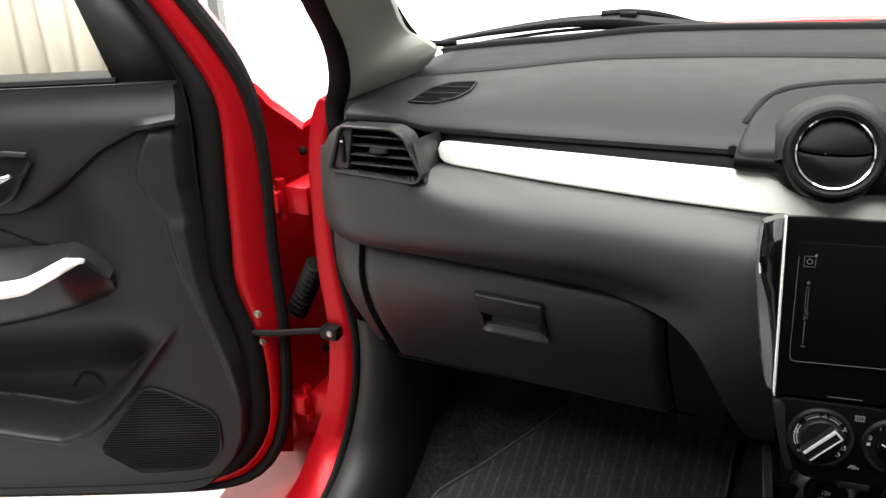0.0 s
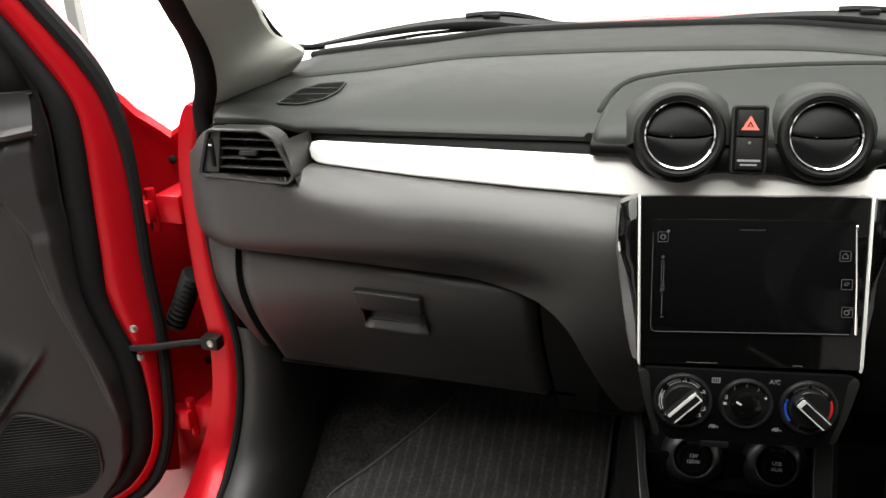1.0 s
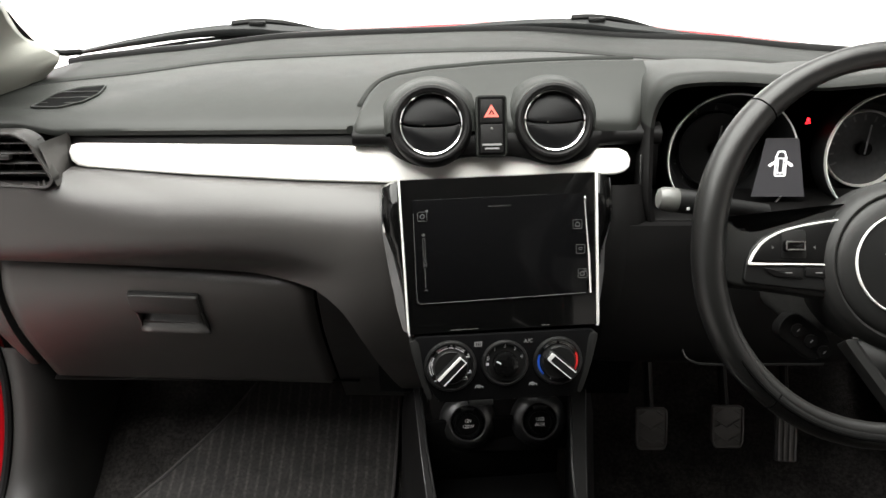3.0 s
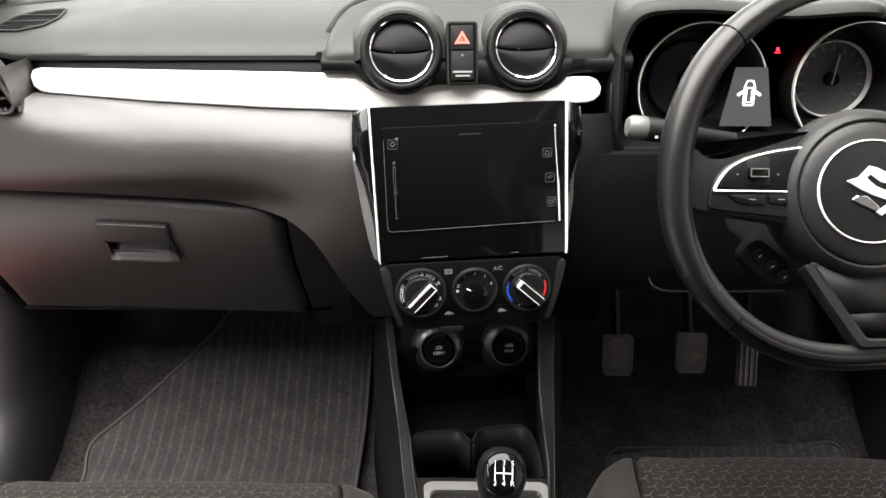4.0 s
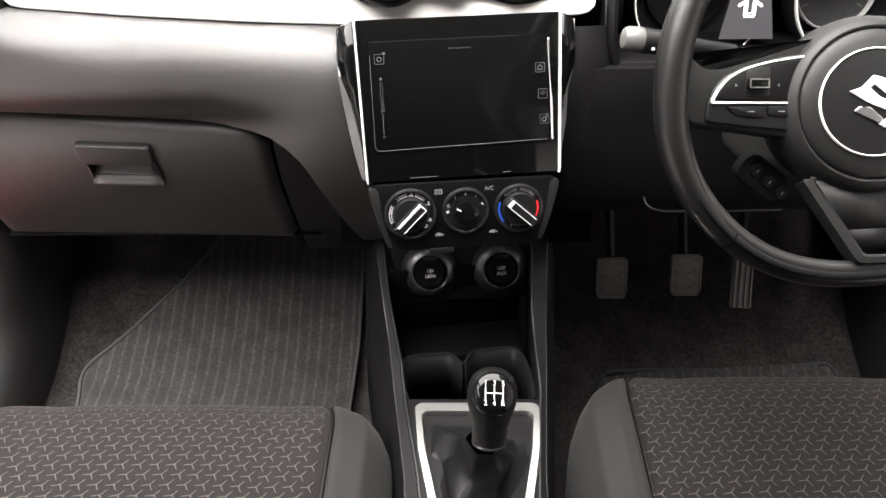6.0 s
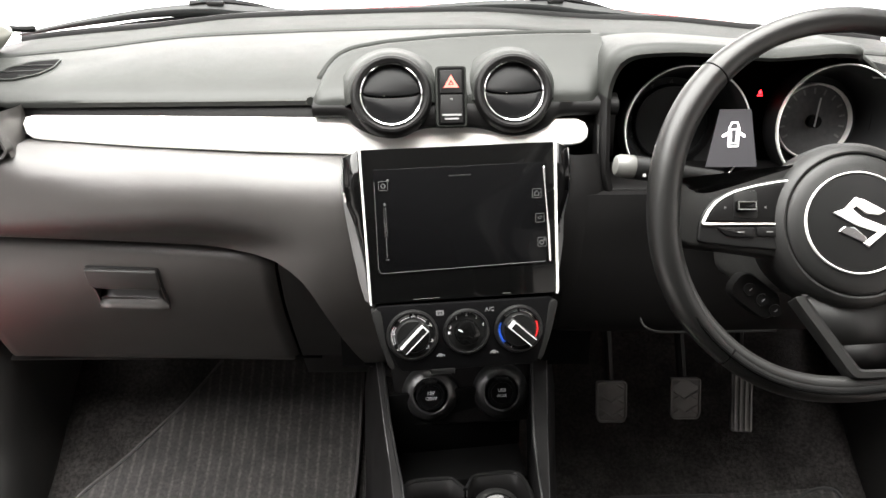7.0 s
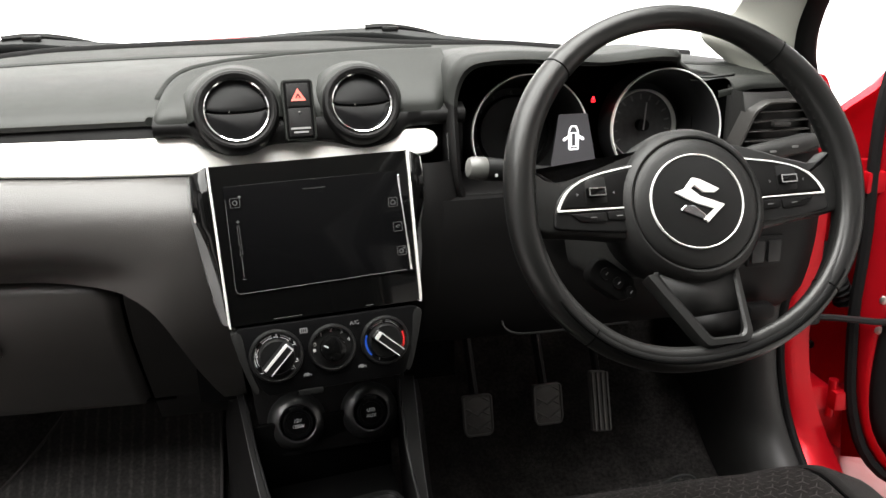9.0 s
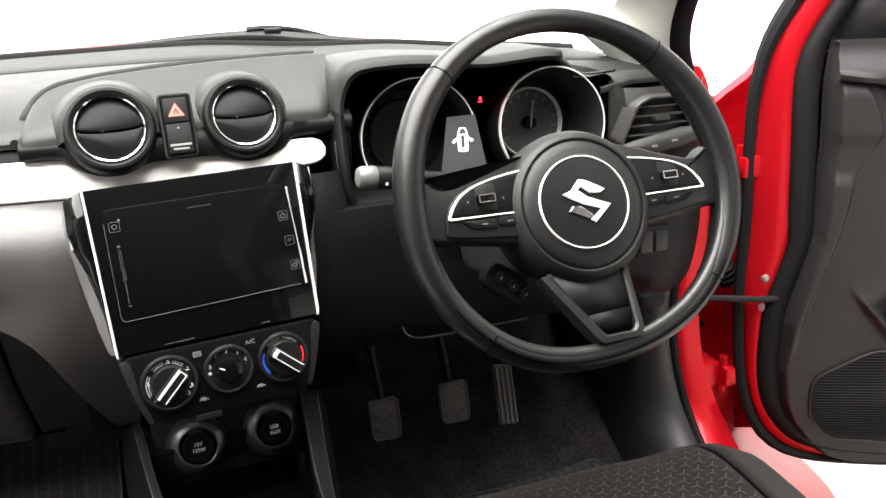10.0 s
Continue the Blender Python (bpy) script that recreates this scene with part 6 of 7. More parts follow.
    outer = chamfered([(-0.0600, 0.010), (-0.0514, -0.005), (-0.0197, -0.0593), (-0.0138, -0.0680), (0.0300, -0.0670), (0.0372, -0.0590), (0.0390, -0.004), (0.0400, 0.010)], 0.004, 4)
    inner = chamfered([(-0.0470, 0.010), (-0.0390, -0.006), (-0.0110, -0.0530), (-0.0070, -0.0595), (0.0240, -0.0592), (0.0285, -0.0540), (0.0315, -0.006), (0.0318, 0.010)], 0.004, 4)
    bm = bmesh.new()
    loops = [[bm.verts.new((x, y, z)) for x, y in ring] for ring, z in ((outer, -0.018), (outer, -0.003), ([(x * 0.93 + p * 0.07, y * 0.93 + q * 0.07) for (x, y), (p, q) in zip(outer, inner)], -0.0005), ([(x * 0.3 + p * 0.7, y * 0.3 + q * 0.7) for (x, y), (p, q) in zip(outer, inner)], 0.0005), (inner, -0.0015), (inner, -0.016))]
    for a, b in zip(loops, loops[1:]):
        for i in range(len(a)):
            bm.faces.new((a[i], a[(i + 1) % len(a)], b[(i + 1) % len(a)], b[i]))
    bm.transform(vm)
    sp = part("lower_spoke", bm, SPOKE, ob, "satin black raised edge of the lower spoke", smooth=35)
    part("upper_panel", sheet([[tuple(vm @ Vector(p)) for p in row] for row in (((-0.052, 0.012, -0.0005), (0.0328, 0.012, -0.0005)), ((-0.0335, -0.020, -0.0035), (0.0322, -0.020, -0.0035)), ((-0.0240, -0.0365, -0.0045), (0.0312, -0.0335, -0.0045)))]), HUB, sp, "grained upper panel", solid=0.002)
    part("lower_panel", sheet([[tuple(vm @ Vector(p)) for p in row] for row in (((-0.0240, -0.0367, -0.0047), (0.0312, -0.0337, -0.0047)), ((-0.0100, -0.0600, -0.0120), (0.0290, -0.0600, -0.0120)))]), BLACK, sp, "dark sunken panel", solid=0.002)
    # hub
    hm = WM @ pose(-0.0015, -0.0135, 0)
    hub = turned([(0.0, -0.07), (0.074, -0.066), (0.0820, -0.030), (0.0815, -0.010), (0.0790, 0.002), (0.0735, 0.0098), (0.0695, 0.0118), (0.0678, 0.0112), (0.0668, 0.0092), (0.0655, 0.0112), (0.0630, 0.0128), (0.056, 0.0155), (0.0, 0.0180)], hm, 80)
    h = part("hub", hub, HUB, ob, "round black airbag cover", smooth=30)
    EM = WM @ pose(-0.0035, -0.0125, 0) @ Matrix.Diagonal((1.0, 0.962, 1, 1))
    # emblem ring: the chrome's reflection is given as a pale colour
    part("emblem_ring", turned([(0.0501, 0.0140), (0.0500, 0.0180), (0.0494, 0.0187), (0.0486, 0.0183), (0.0484, 0.0140)], EM, 72), TRIM, h, "ring round the emblem, coloured pale for its reflection")
    part("emblem_field", turned([(0.0478, 0.0140), (0.0478, 0.0172), (0.030, 0.0190), (0.0, 0.0198)], EM, 56), SATIN, h, "black round emblem field")
    k = 0.000197
    hook = [(390, 235), (430, 245), (530, 300), (500, 318), (440, 312), (395, 275), (375, 290), (420, 330), (548, 382), (445, 468), (420, 450), (490, 400), (400, 370), (340, 340), (285, 305), (340, 288)]
    tail = [(305, 395), (330, 372), (380, 375), (436, 424), (437, 458), (390, 435)]
    # hook coloured pale for the white it reflects, tail in true chrome
    for pts, lift, mt in ((hook, 0.0032, TRIM), (tail, 0.0026, CHROME)):
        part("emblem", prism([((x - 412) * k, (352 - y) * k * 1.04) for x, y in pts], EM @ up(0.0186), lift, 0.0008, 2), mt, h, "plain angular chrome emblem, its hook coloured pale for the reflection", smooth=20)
    part("text_bar", box(-0.013, 0.013, -0.0790, -0.0770, 0.0100, 0.0118, m=WM), BLACK, h)


steering_wheel()


def column():
    ob = thing("steering_column", "black steering column shroud with two grey-tipped stalks", "steering column")
    m = axes((0.3775, -0.148, 0.945), (1, 0, 0), (0, math.tan(radians(20)), 1))
    rows = []
    for z, w, h0, h1 in ((-0.045, 0.060, -0.072, 0.035), (-0.06, 0.068, -0.080, 0.042), (-0.12, 0.072, -0.084, 0.045), (-0.22, 0.066, -0.070, 0.030)):
        rows.append([tuple(m @ Vector((x, y, z))) for x, y in chamfered([(-w, h1), (w, h1), (w * 0.92, h0), (-w * 0.92, h0)], 0.02, 4)])
    part("shroud", sheet(rows, closed=True), HARD, ob, "black column shroud", smooth=50)
    part("audio_pod", prism(rounded(0.052, 0.030, 0.012), m @ pose(-0.082, -0.080, -0.045, 0, 0, -38), 0.018, 0.004, 2), BLACK, ob, "black button pod on the column")
    for k in range(3):
        part("pod_button", turned([(0.0065, 0), (0.006, 0.003), (0.0, 0.0034)], m @ pose(-0.089 + 0.0125 * k, -0.0735 - 0.0105 * k, -0.0275), 16), BLACK, ob)
        part("pod_mark", box(-0.0018, 0.0018, -0.0005, 0.0005, 0, 0.0005, m=m @ pose(-0.089 + 0.0125 * k, -0.0735 - 0.0105 * k, -0.0240, 0, 0, 40)), GREY_INK, ob)
    # indicator stalk
    a, b = Vector((0.30, 0.006, 0.935)), Vector((0.176, -0.004, 0.954))
    st = part("indicator_stalk", sweep([tuple(a.lerp(b, t)) for t in (0, 0.3, 0.5, 0.75, 0.82)], [0.008, 0.009, 0.0125, 0.0135, 0.0135], 16), SATIN, ob, "black indicator stalk")
    part("stalk_tip", sweep([tuple(a.lerp(b, t)) for t in (0.815, 0.84, 0.95, 0.985, 1.0)], [0.0125, 0.0138, 0.0130, 0.0105, 0.005], 16), GREY_TIP, st, "grey end cap")
    for t, dz in ((0.66, 0.0005), (0.74, -0.004)):
        p = a.lerp(b, t) + Vector((0, -0.0132, dz))
        part("stalk_mark", box(-0.0016, 0.0016, -0.0005, 0.0005, -0.0016, 0.0016, m=Matrix.Translation(p)), WHITE_INK, st)
    # wiper stalk
    a, b = Vector((0.46, 0.0, 0.935)), Vector((0.612, -0.01, 0.962))
    st = part("wiper_stalk", sweep([tuple(a.lerp(b, t)) for t in (0, 0.3, 0.5, 0.9, 1.0)], [0.008, 0.009, 0.0115, 0.0125, 0.009], 16), HARD, ob, "grey wiper stalk")
    for t in (0.60, 0.78):
        p = a.lerp(b, t) + Vector((0, -0.0122, 0.002))
        part("stalk_mark", box(-0.004, 0.004, -0.0006, 0.0006, -0.0012, 0.0012, m=Matrix.Translation(p)), GREY_INK, st)


column()


# ---- pedals ----
def pedals():
    for x, y, z, lab in ((0.2620, 0.292, 0.4600, "clutch"), (0.3845, 0.292, 0.4655, "brake")):
        ob = thing("pedal", "worn rubber %s pedal hanging over the driver's carpet" % lab, "pedal", "driver's pedals")
        m = axes((x, y, z), (1, 0, 0), (0, 0.30, 1))
        outline = chamfered([(-0.0245, 0.034), (0.0245, 0.034), (0.0245, -0.025), (0.0205, -0.034), (-0.0205, -0.034), (-0.0245, -0.025)], 0.005, 4)
        part("pad", prism(outline, m @ up(-0.012), 0.011, 0.002, 2), PEDAL, ob, "ribbed rubber pad")
        part("pad_frame", sweep([tuple(m @ Vector((px * 0.97, py * 0.97, -0.0005))) for px, py in outline], 0.0020, 6, True), PEDAL, ob)
        # crossed diagonal ribs
        lines = []
        for k in range(-4, 5):
            for s in (-1, 1):
                a = (-0.020, 0.012 * k - s * 0.013)
                b = (0.020, 0.012 * k + s * 0.013)
                lines.append((a, b, s, k))
        for (ax, ay), (bx, by), s, k in lines:
            t0, t1 = (0.0, 0.52) if s < 0 else (0.48, 1.0)
            if k % 2:
                t0, t1 = (0.0, 0.30) if s > 0 else (0.70, 1.0)
            p0 = (ax + (bx - ax) * t0, ay + (by - ay) * t0)
            p1 = (ax + (bx - ax) * t1, ay + (by - ay) * t1)
            if min(p0[1], p1[1]) > -0.031 and max(p0[1], p1[1]) < 0.031:
                part("rib", sweep([tuple(m @ Vector((*p, -0.0002))) for p in (p0, p1)], 0.0017, 5), PEDAL, ob)
        part("arm", sweep([tuple(m @ Vector(p)) for p in ((0, 0.005, -0.014), (0, 0.05, -0.03), (0, 0.12, -0.05), (0.005, 0.22, -0.04))], 0.008, 8), DARK_METAL, ob, "black steel pedal arm")
    ob = thing("pedal", "tall ribbed rubber accelerator pedal beside the brake", "pedal", "driver's pedals")
    m = axes((0.4835, 0.300, 0.4480), (1, -0.05, -0.03), (-0.22, 0.40, 1))
    part("pad", prism(chamfered([(-0.018, 0.060), (0.013, 0.058), (0.019, -0.046), (-0.017, -0.046)], 0.005), m @ up(-0.010), 0.009, 0.002, 2), PEDAL, ob, "long ribbed rubber pad")
    for k in range(4):
        x = -0.0135 + 0.0088 * k
        part("rib", sweep([tuple(m @ Vector((x, 0.056, -0.0006))), tuple(m @ Vector((x + 0.0022, -0.043, -0.0006)))], 0.0026, 5), PEDAL, ob)
    part("arm", sweep([tuple(m @ Vector(p)) for p in ((0, 0.04, -0.012), (0, 0.10, -0.03), (0, 0.2, -0.03))], 0.007, 8), DARK_METAL, ob, "black steel pedal arm")


pedals()


# ---- carpets and mats ----
def floor_z(y):
    return lerp_table([(-2.3, 0.285), (-0.1, 0.282), (0.10, 0.285), (0.20, 0.305), (0.28, 0.345), (0.36, 0.405), (0.44, 0.475), (0.55, 0.58)], y)


def carpets():
    rows = []
    for y in np.linspace(-0.9, 0.56, 60):
        row = []
        for x in np.linspace(-0.705, 0.705, 72):
            z = floor_z(y) + 0.004 * noise.noise(Vector((x * 9, y * 9, 0.3)))
            z += 0.05 * (1 - ease(abs(x - 0.01), 0.10, 0.15))
            row.append((x, y, z))
        rows.append(row)
    c = part("carpet", sheet(rows), CARPET, None, "charcoal moulded floor carpet", solid=0.01)
    tagged(c, category="carpet", kind="structure")
    # footrest and heel mounds on the driver's side
    for s, cx, lab in ((-1, -0.40, "passenger"), (1, 0.36, "driver")):
        if s < 0:
            edge = [(-0.613, 0.160), (-0.630, 0.212), (-0.590, 0.252), (-0.533, 0.306), (-0.481, 0.352), (-0.440, 0.393), (-0.400, 0.440), (-0.370, 0.495), (-0.160, 0.495), (-0.161, 0.40), (-0.164, 0.25), (-0.170, 0.15), (-0.165, -0.55), (-0.60, -0.55), (-0.605, 0.0)]
        else:
            edge = [(0.240, 0.212), (0.430, 0.215), (0.450, 0.197), (0.545, 0.200), (0.585, 0.224), (0.630, 0.225), (0.640, 0.0), (0.62, -0.55), (0.20, -0.55), (0.22, 0.0)]
        edge = chamfered(edge, 0.025, 4)
        bm = bmesh.new()
        rows, n = [], 64
        ys = np.linspace(min(p[1] for p in edge) + 1e-4, max(p[1] for p in edge) - 1e-4, 70)
        for y in ys:
            hits = []
            for (x0, y0), (x1, y1) in zip(edge, edge[1:] + edge[:1]):
                if (y0 > y) != (y1 > y):
                    hits.append(x0 + (x1 - x0) * (y - y0) / (y1 - y0))
            a, b = min(hits), max(hits)
            rows.append([(a + (b - a) * i / n, y, floor_z(y) + 0.017 + 0.003 * noise.noise(Vector((i * 0.1, y * 6, s)))) for i in range(n + 1)])
        mat_ob = part("floor_mat", sheet(rows, bm), MAT, None, "%s's ribbed charcoal carpet floor mat" % lab, solid=0.008)
        tagged(mat_ob, category="floor mat", group="floor mats")
        pts = [(x, y, floor_z(y) + 0.018) for x, y in edge]
        part("mat_binding", sweep(pts, 0.0030, 6, True), material("mat_binding", (0.024, 0.022, 0.021) if s < 0 else (0.010, 0.010, 0.010), 0.8, grain=0.5, grain_size=500), mat_ob, "stitched mat edge")


MAT = material("ribbed_mat_carpet", (0.0165, 0.0152, 0.0142), 0.95, grain=1.0, grain_size=800, mottle=0.45, mottle_size=260, bump_dist=0.003)


def rib_mat(m):
    """Adds fine lengthwise ribs to the mat's pile."""
    nt = m.node_tree
    b = nt.nodes["Principled BSDF"]
    tc = nt.nodes.new("ShaderNodeTexCoord")
    wave = nt.nodes.new("ShaderNodeTexWave")
    wave.bands_direction = "X"
    wave.inputs["Scale"].default_value = 17
    wave.inputs["Distortion"].default_value = 0.7
    wave.inputs["Detail"].default_value = 3
    wave.inputs["Detail Scale"].default_value = 4
    nt.links.new(tc.outputs["Object"], wave.inputs["Vector"])
    src = b.inputs["Base Color"].links[0].from_socket
    mr = nt.nodes.new("ShaderNodeMapRange")
    mr.inputs["From Min"].default_value = 0.7
    mr.inputs["To Min"].default_value, mr.inputs["To Max"].default_value = 0.9, 1.9
    nt.links.new(wave.outputs["Fac"], mr.inputs["Value"])
    mx = nt.nodes.new("ShaderNodeMix")
    mx.data_type, mx.blend_type = "RGBA", "MULTIPLY"
    mx.inputs["Factor"].default_value = 1.0
    nt.links.new(src, mx.inputs["A"])
    nt.links.new(mr.outputs["Result"], mx.inputs["B"])
    nt.links.new(mx.outputs["Result"], b.inputs["Base Color"])


def pile(m, size, low, high):
    """Gives a carpet the uneven flecks of worn cut pile."""
    nt = m.node_tree
    b = nt.nodes["Principled BSDF"]
    tc = nt.nodes.new("ShaderNodeTexCoord")
    src = b.inputs["Base Color"].links[0].from_socket
    for scale, lo, hi in ((size, low, high), (size * 0.12, 0.75, 1.25)):
        fleck = nt.nodes.new("ShaderNodeTexNoise")
        fleck.inputs["Scale"].default_value = scale
        fleck.inputs["Detail"].default_value = 2
        nt.links.new(tc.outputs["Object"], fleck.inputs["Vector"])
        mr = nt.nodes.new("ShaderNodeMapRange")
        mr.inputs["From Min"].default_value, mr.inputs["From Max"].default_value = 0.36, 0.64
        mr.inputs["To Min"].default_value, mr.inputs["To Max"].default_value = lo, hi
        nt.links.new(fleck.outputs["Fac"], mr.inputs["Value"])
        mx = nt.nodes.new("ShaderNodeMix")
        mx.data_type, mx.blend_type = "RGBA", "MULTIPLY"
        mx.inputs["Factor"].default_value = 1.0
        nt.links.new(src, mx.inputs["A"])
        nt.links.new(mr.outputs["Result"], mx.inputs["B"])
        src = mx.outputs["Result"]
    nt.links.new(src, b.inputs["Base Color"])


rib_mat(MAT)
pile(MAT, 210, 0.65, 1.35)
pile(CARPET, 170, 0.68, 1.32)
carpets()


# ---- front seats ----
def seat(x0, x1, y_front, ztop, seam_in, seam_out, corner, label):
    """A front seat cushion between x0 and x1; corner rounds its front ends."""
    ob = thing("front_seat", label, "car seat", "front seats")
    cx, hw = (x0 + x1) / 2, (x1 - x0) / 2

    def surf(u, v):
        """u from -1 to 1 across, v metres back from the front edge."""
        a = abs(u)
        side = lerp_table([(0, 0.0), (0.5, 0.002), (0.68, 0.010), (0.80, 0.014), (0.90, 0.006), (0.96, -0.016), (1.0, -0.055), (1.02, -0.14)], a)
        r = 0.10
        t = min(v / r, 1.0)
        front = -0.085 * (1 - math.sqrt(max(0.0, 1 - (1 - t) ** 2)))
        sag = -0.05 * ease(v, 0.1, 0.6)
        bow = 0.034 * a ** 2.6 + corner * max(0.0, (a - 0.72) / 0.28) ** 2
        x = cx + hw * min(a, 1.0) * math.copysign(1, u) * (1 - 0.10 * (1 - t) ** 2)
        return Vector((x, y_front - v - bow - 0.02 * (1 - t) ** 2 * 0, ztop + side + front + sag))

    vs = [0.0, 0.002, 0.006, 0.012, 0.02, 0.03, 0.045, 0.06, 0.08, 0.10] + list(np.linspace(0.13, 0.72, 16))

    def u_of(x):
        return (x - cx) / hw
    sl, sr = u_of(seam_in if seam_in < seam_out else seam_out), u_of(max(seam_in, seam_out))

    def piece(nm, u0, u1, n, mat, lab, tuck0, tuck1):
        rows = []
        for v in vs:
            row = []
            for i in range(n + 1):
                u = u0 + (u1 - u0) * i / n
                p = surf(u, v)
                if (tuck0 and i == 0) or (tuck1 and i == n):
                    p.z -= 0.007
                row.append(tuple(p))
            rows.append(row)
        under = [[(p[0], p[1] - 0.012, max(0.30, p[2] - d)) for p in rows[0]] for d in (0.05, 0.20)]
        rows = [under[1], under[0]] + rows
        return part(nm, sheet(rows), mat, ob, lab, smooth=70)
    eps = 0.012
    piece("cushion", sl + eps, sr - eps, 40, FABRIC, "woven charcoal cushion with a three-armed star pattern", True, True)
    piece("bolster", -1.02, sl - eps * 0.2, 22, BOLSTER, "plain dark cloth bolster", False, True)
    piece("bolster", sr + eps * 0.2, 1.02, 22, BOLSTER, "plain dark cloth bolster", True, False)
    for u in (sl + eps * 0.4, sr - eps * 0.4):
        part("seam", sweep([tuple(surf(u, v) - Vector((0, 0, 0.0045))) for v in vs], 0.0022, 6), BLACK, ob, "dark piped seam")
    part("seat_base", box(x0 + 0.03, x1 - 0.03, y_front - 0.70, y_front - 0.06, 0.283, ztop - 0.10, 0.02), BLACK, ob, "black seat base")
    # three-armed stars woven into the cloth
    verts, faces = [], []
    pitch, lift = 0.0200, 0.0005
    row_h = pitch * 0.72
    arms = [(math.radians(a), 0.0096 if a == 188 else 0.0088) for a in (188, 52, -62)]
    for j in range(0, 90):
        v = 0.012 + j * row_h
        if v > 0.66:
            break
        lo, hi = cx + hw * (sl + 0.03), cx + hw * (sr - 0.03)
        n = int((hi - lo) / pitch)
        for i in range(n + 1):
            xx = lo + (i + 0.5 * (j % 2) * 0.9) * pitch
            if xx > hi:
                continue
            for ang, ln in arms:
                d = Vector((math.cos(ang), math.sin(ang)))
                sd = Vector((-d.y, d.x)) * 0.00075
                base = len(verts)
                for q in (sd, -sd, d * ln - sd * 0.7, d * ln + sd * 0.7):
                    vv = max(0.001, v - q.y)
                    p = surf(u_of(xx + q.x), vv)
                    verts.append((p.x, p.y, p.z + lift))
                faces.append((base, base + 1, base + 2, base + 3))
    me = bpy.data.meshes.new("woven_pattern")
    me.from_pydata(verts, [], faces)
    me.materials.append(THREAD)
    st = new("woven_pattern", me)
    st.parent = ob
    tagged(st, "grey three-armed stars woven into the cloth", kind="stuff")


seat(-0.660, -0.075, -0.030, 0.520, -0.145, -0.590, 0.0, "passenger's front seat cushion in patterned charcoal cloth with plain bolsters")
seat(0.138, 0.712, 0.024, 0.520, 0.214, 0.640, 0.03, "driver's front seat cushion in patterned charcoal cloth with plain bolsters")


# ---- wipers ----
def wiper(pts, label):
    ob = thing("windscreen_wiper", label, "wiper", "windscreen wipers")
    pts = [Vector((-0.025 + (x + 0.025) * 1.0875, y + 0.13, z - 0.0190)) for x, y, z in pts]
    line = smooth_outline([tuple(p) for p in pts], 6, False)
    m = len(line)
    rows = []
    for i, p in enumerate(line):
        t = i / (m - 1)
        h = lerp_table([(0, 0.004), (0.25, 0.013), (0.6, 0.021), (0.72, 0.024), (0.85, 0.014), (1, 0.005)], t)
        p = Vector(p)
        rows.append([tuple(p + Vector(q)) for q in ((0, -0.012, -h * 1.1), (0, -0.010, -h * 0.4), (0, 0.0, 0.0), (0, 0.020, -h * 0.3), (0, 0.024, -h * 1.1))])
    part("spoiler_blade", sheet(rows), BLADE, ob, "black spoiler blade", solid=0.002)
    part("rubber_lip", sweep([tuple(Vector(p) + Vector((0, -0.006, -0.020 - 0.004 * math.sin(math.pi * i / (m - 1))))) for i, p in enumerate(line)], 0.0035, 6), RUBBER, ob, "rubber wiping lip")
    k = int(m * 0.62)
    arm = [Vector(line[k - 3]) + Vector((0, 0.0, 0.001)), Vector(line[k]) + Vector((0.0, 0.004, 0.004)), Vector(line[min(m - 1, k + 4)]) + Vector((0.0, 0.02, 0.0)), Vector(line[-1]) + Vector((-0.03, 0.05, -0.022))]
    part("arm", sweep(smooth_outline([tuple(p) for p in arm], 4, False), 0.0055, 8), DARK_METAL, ob, "black wiper arm")
    part("clip", box(-0.018, 0.014, -0.008, 0.010, -0.006, 0.003, 0.003, m=Matrix.Translation(line[k]) @ pose(0, 0, 0.002)), SATIN, ob, "blade clip")


wiper([(-0.748, 0.58, 1.038), (-0.64, 0.60, 1.060), (-0.53, 0.62, 1.077), (-0.43, 0.63, 1.083), (-0.34, 0.635, 1.075), (-0.235, 0.64, 1.066)], "black wiper lying along the foot of the windscreen, passenger side")
wiper([(-0.130, 0.64, 1.066), (-0.03, 0.645, 1.076), (0.08, 0.64, 1.083), (0.17, 0.63, 1.083), (0.27, 0.62, 1.069), (0.40, 0.60, 1.050)], "black wiper lying along the foot of the windscreen, driver's side")


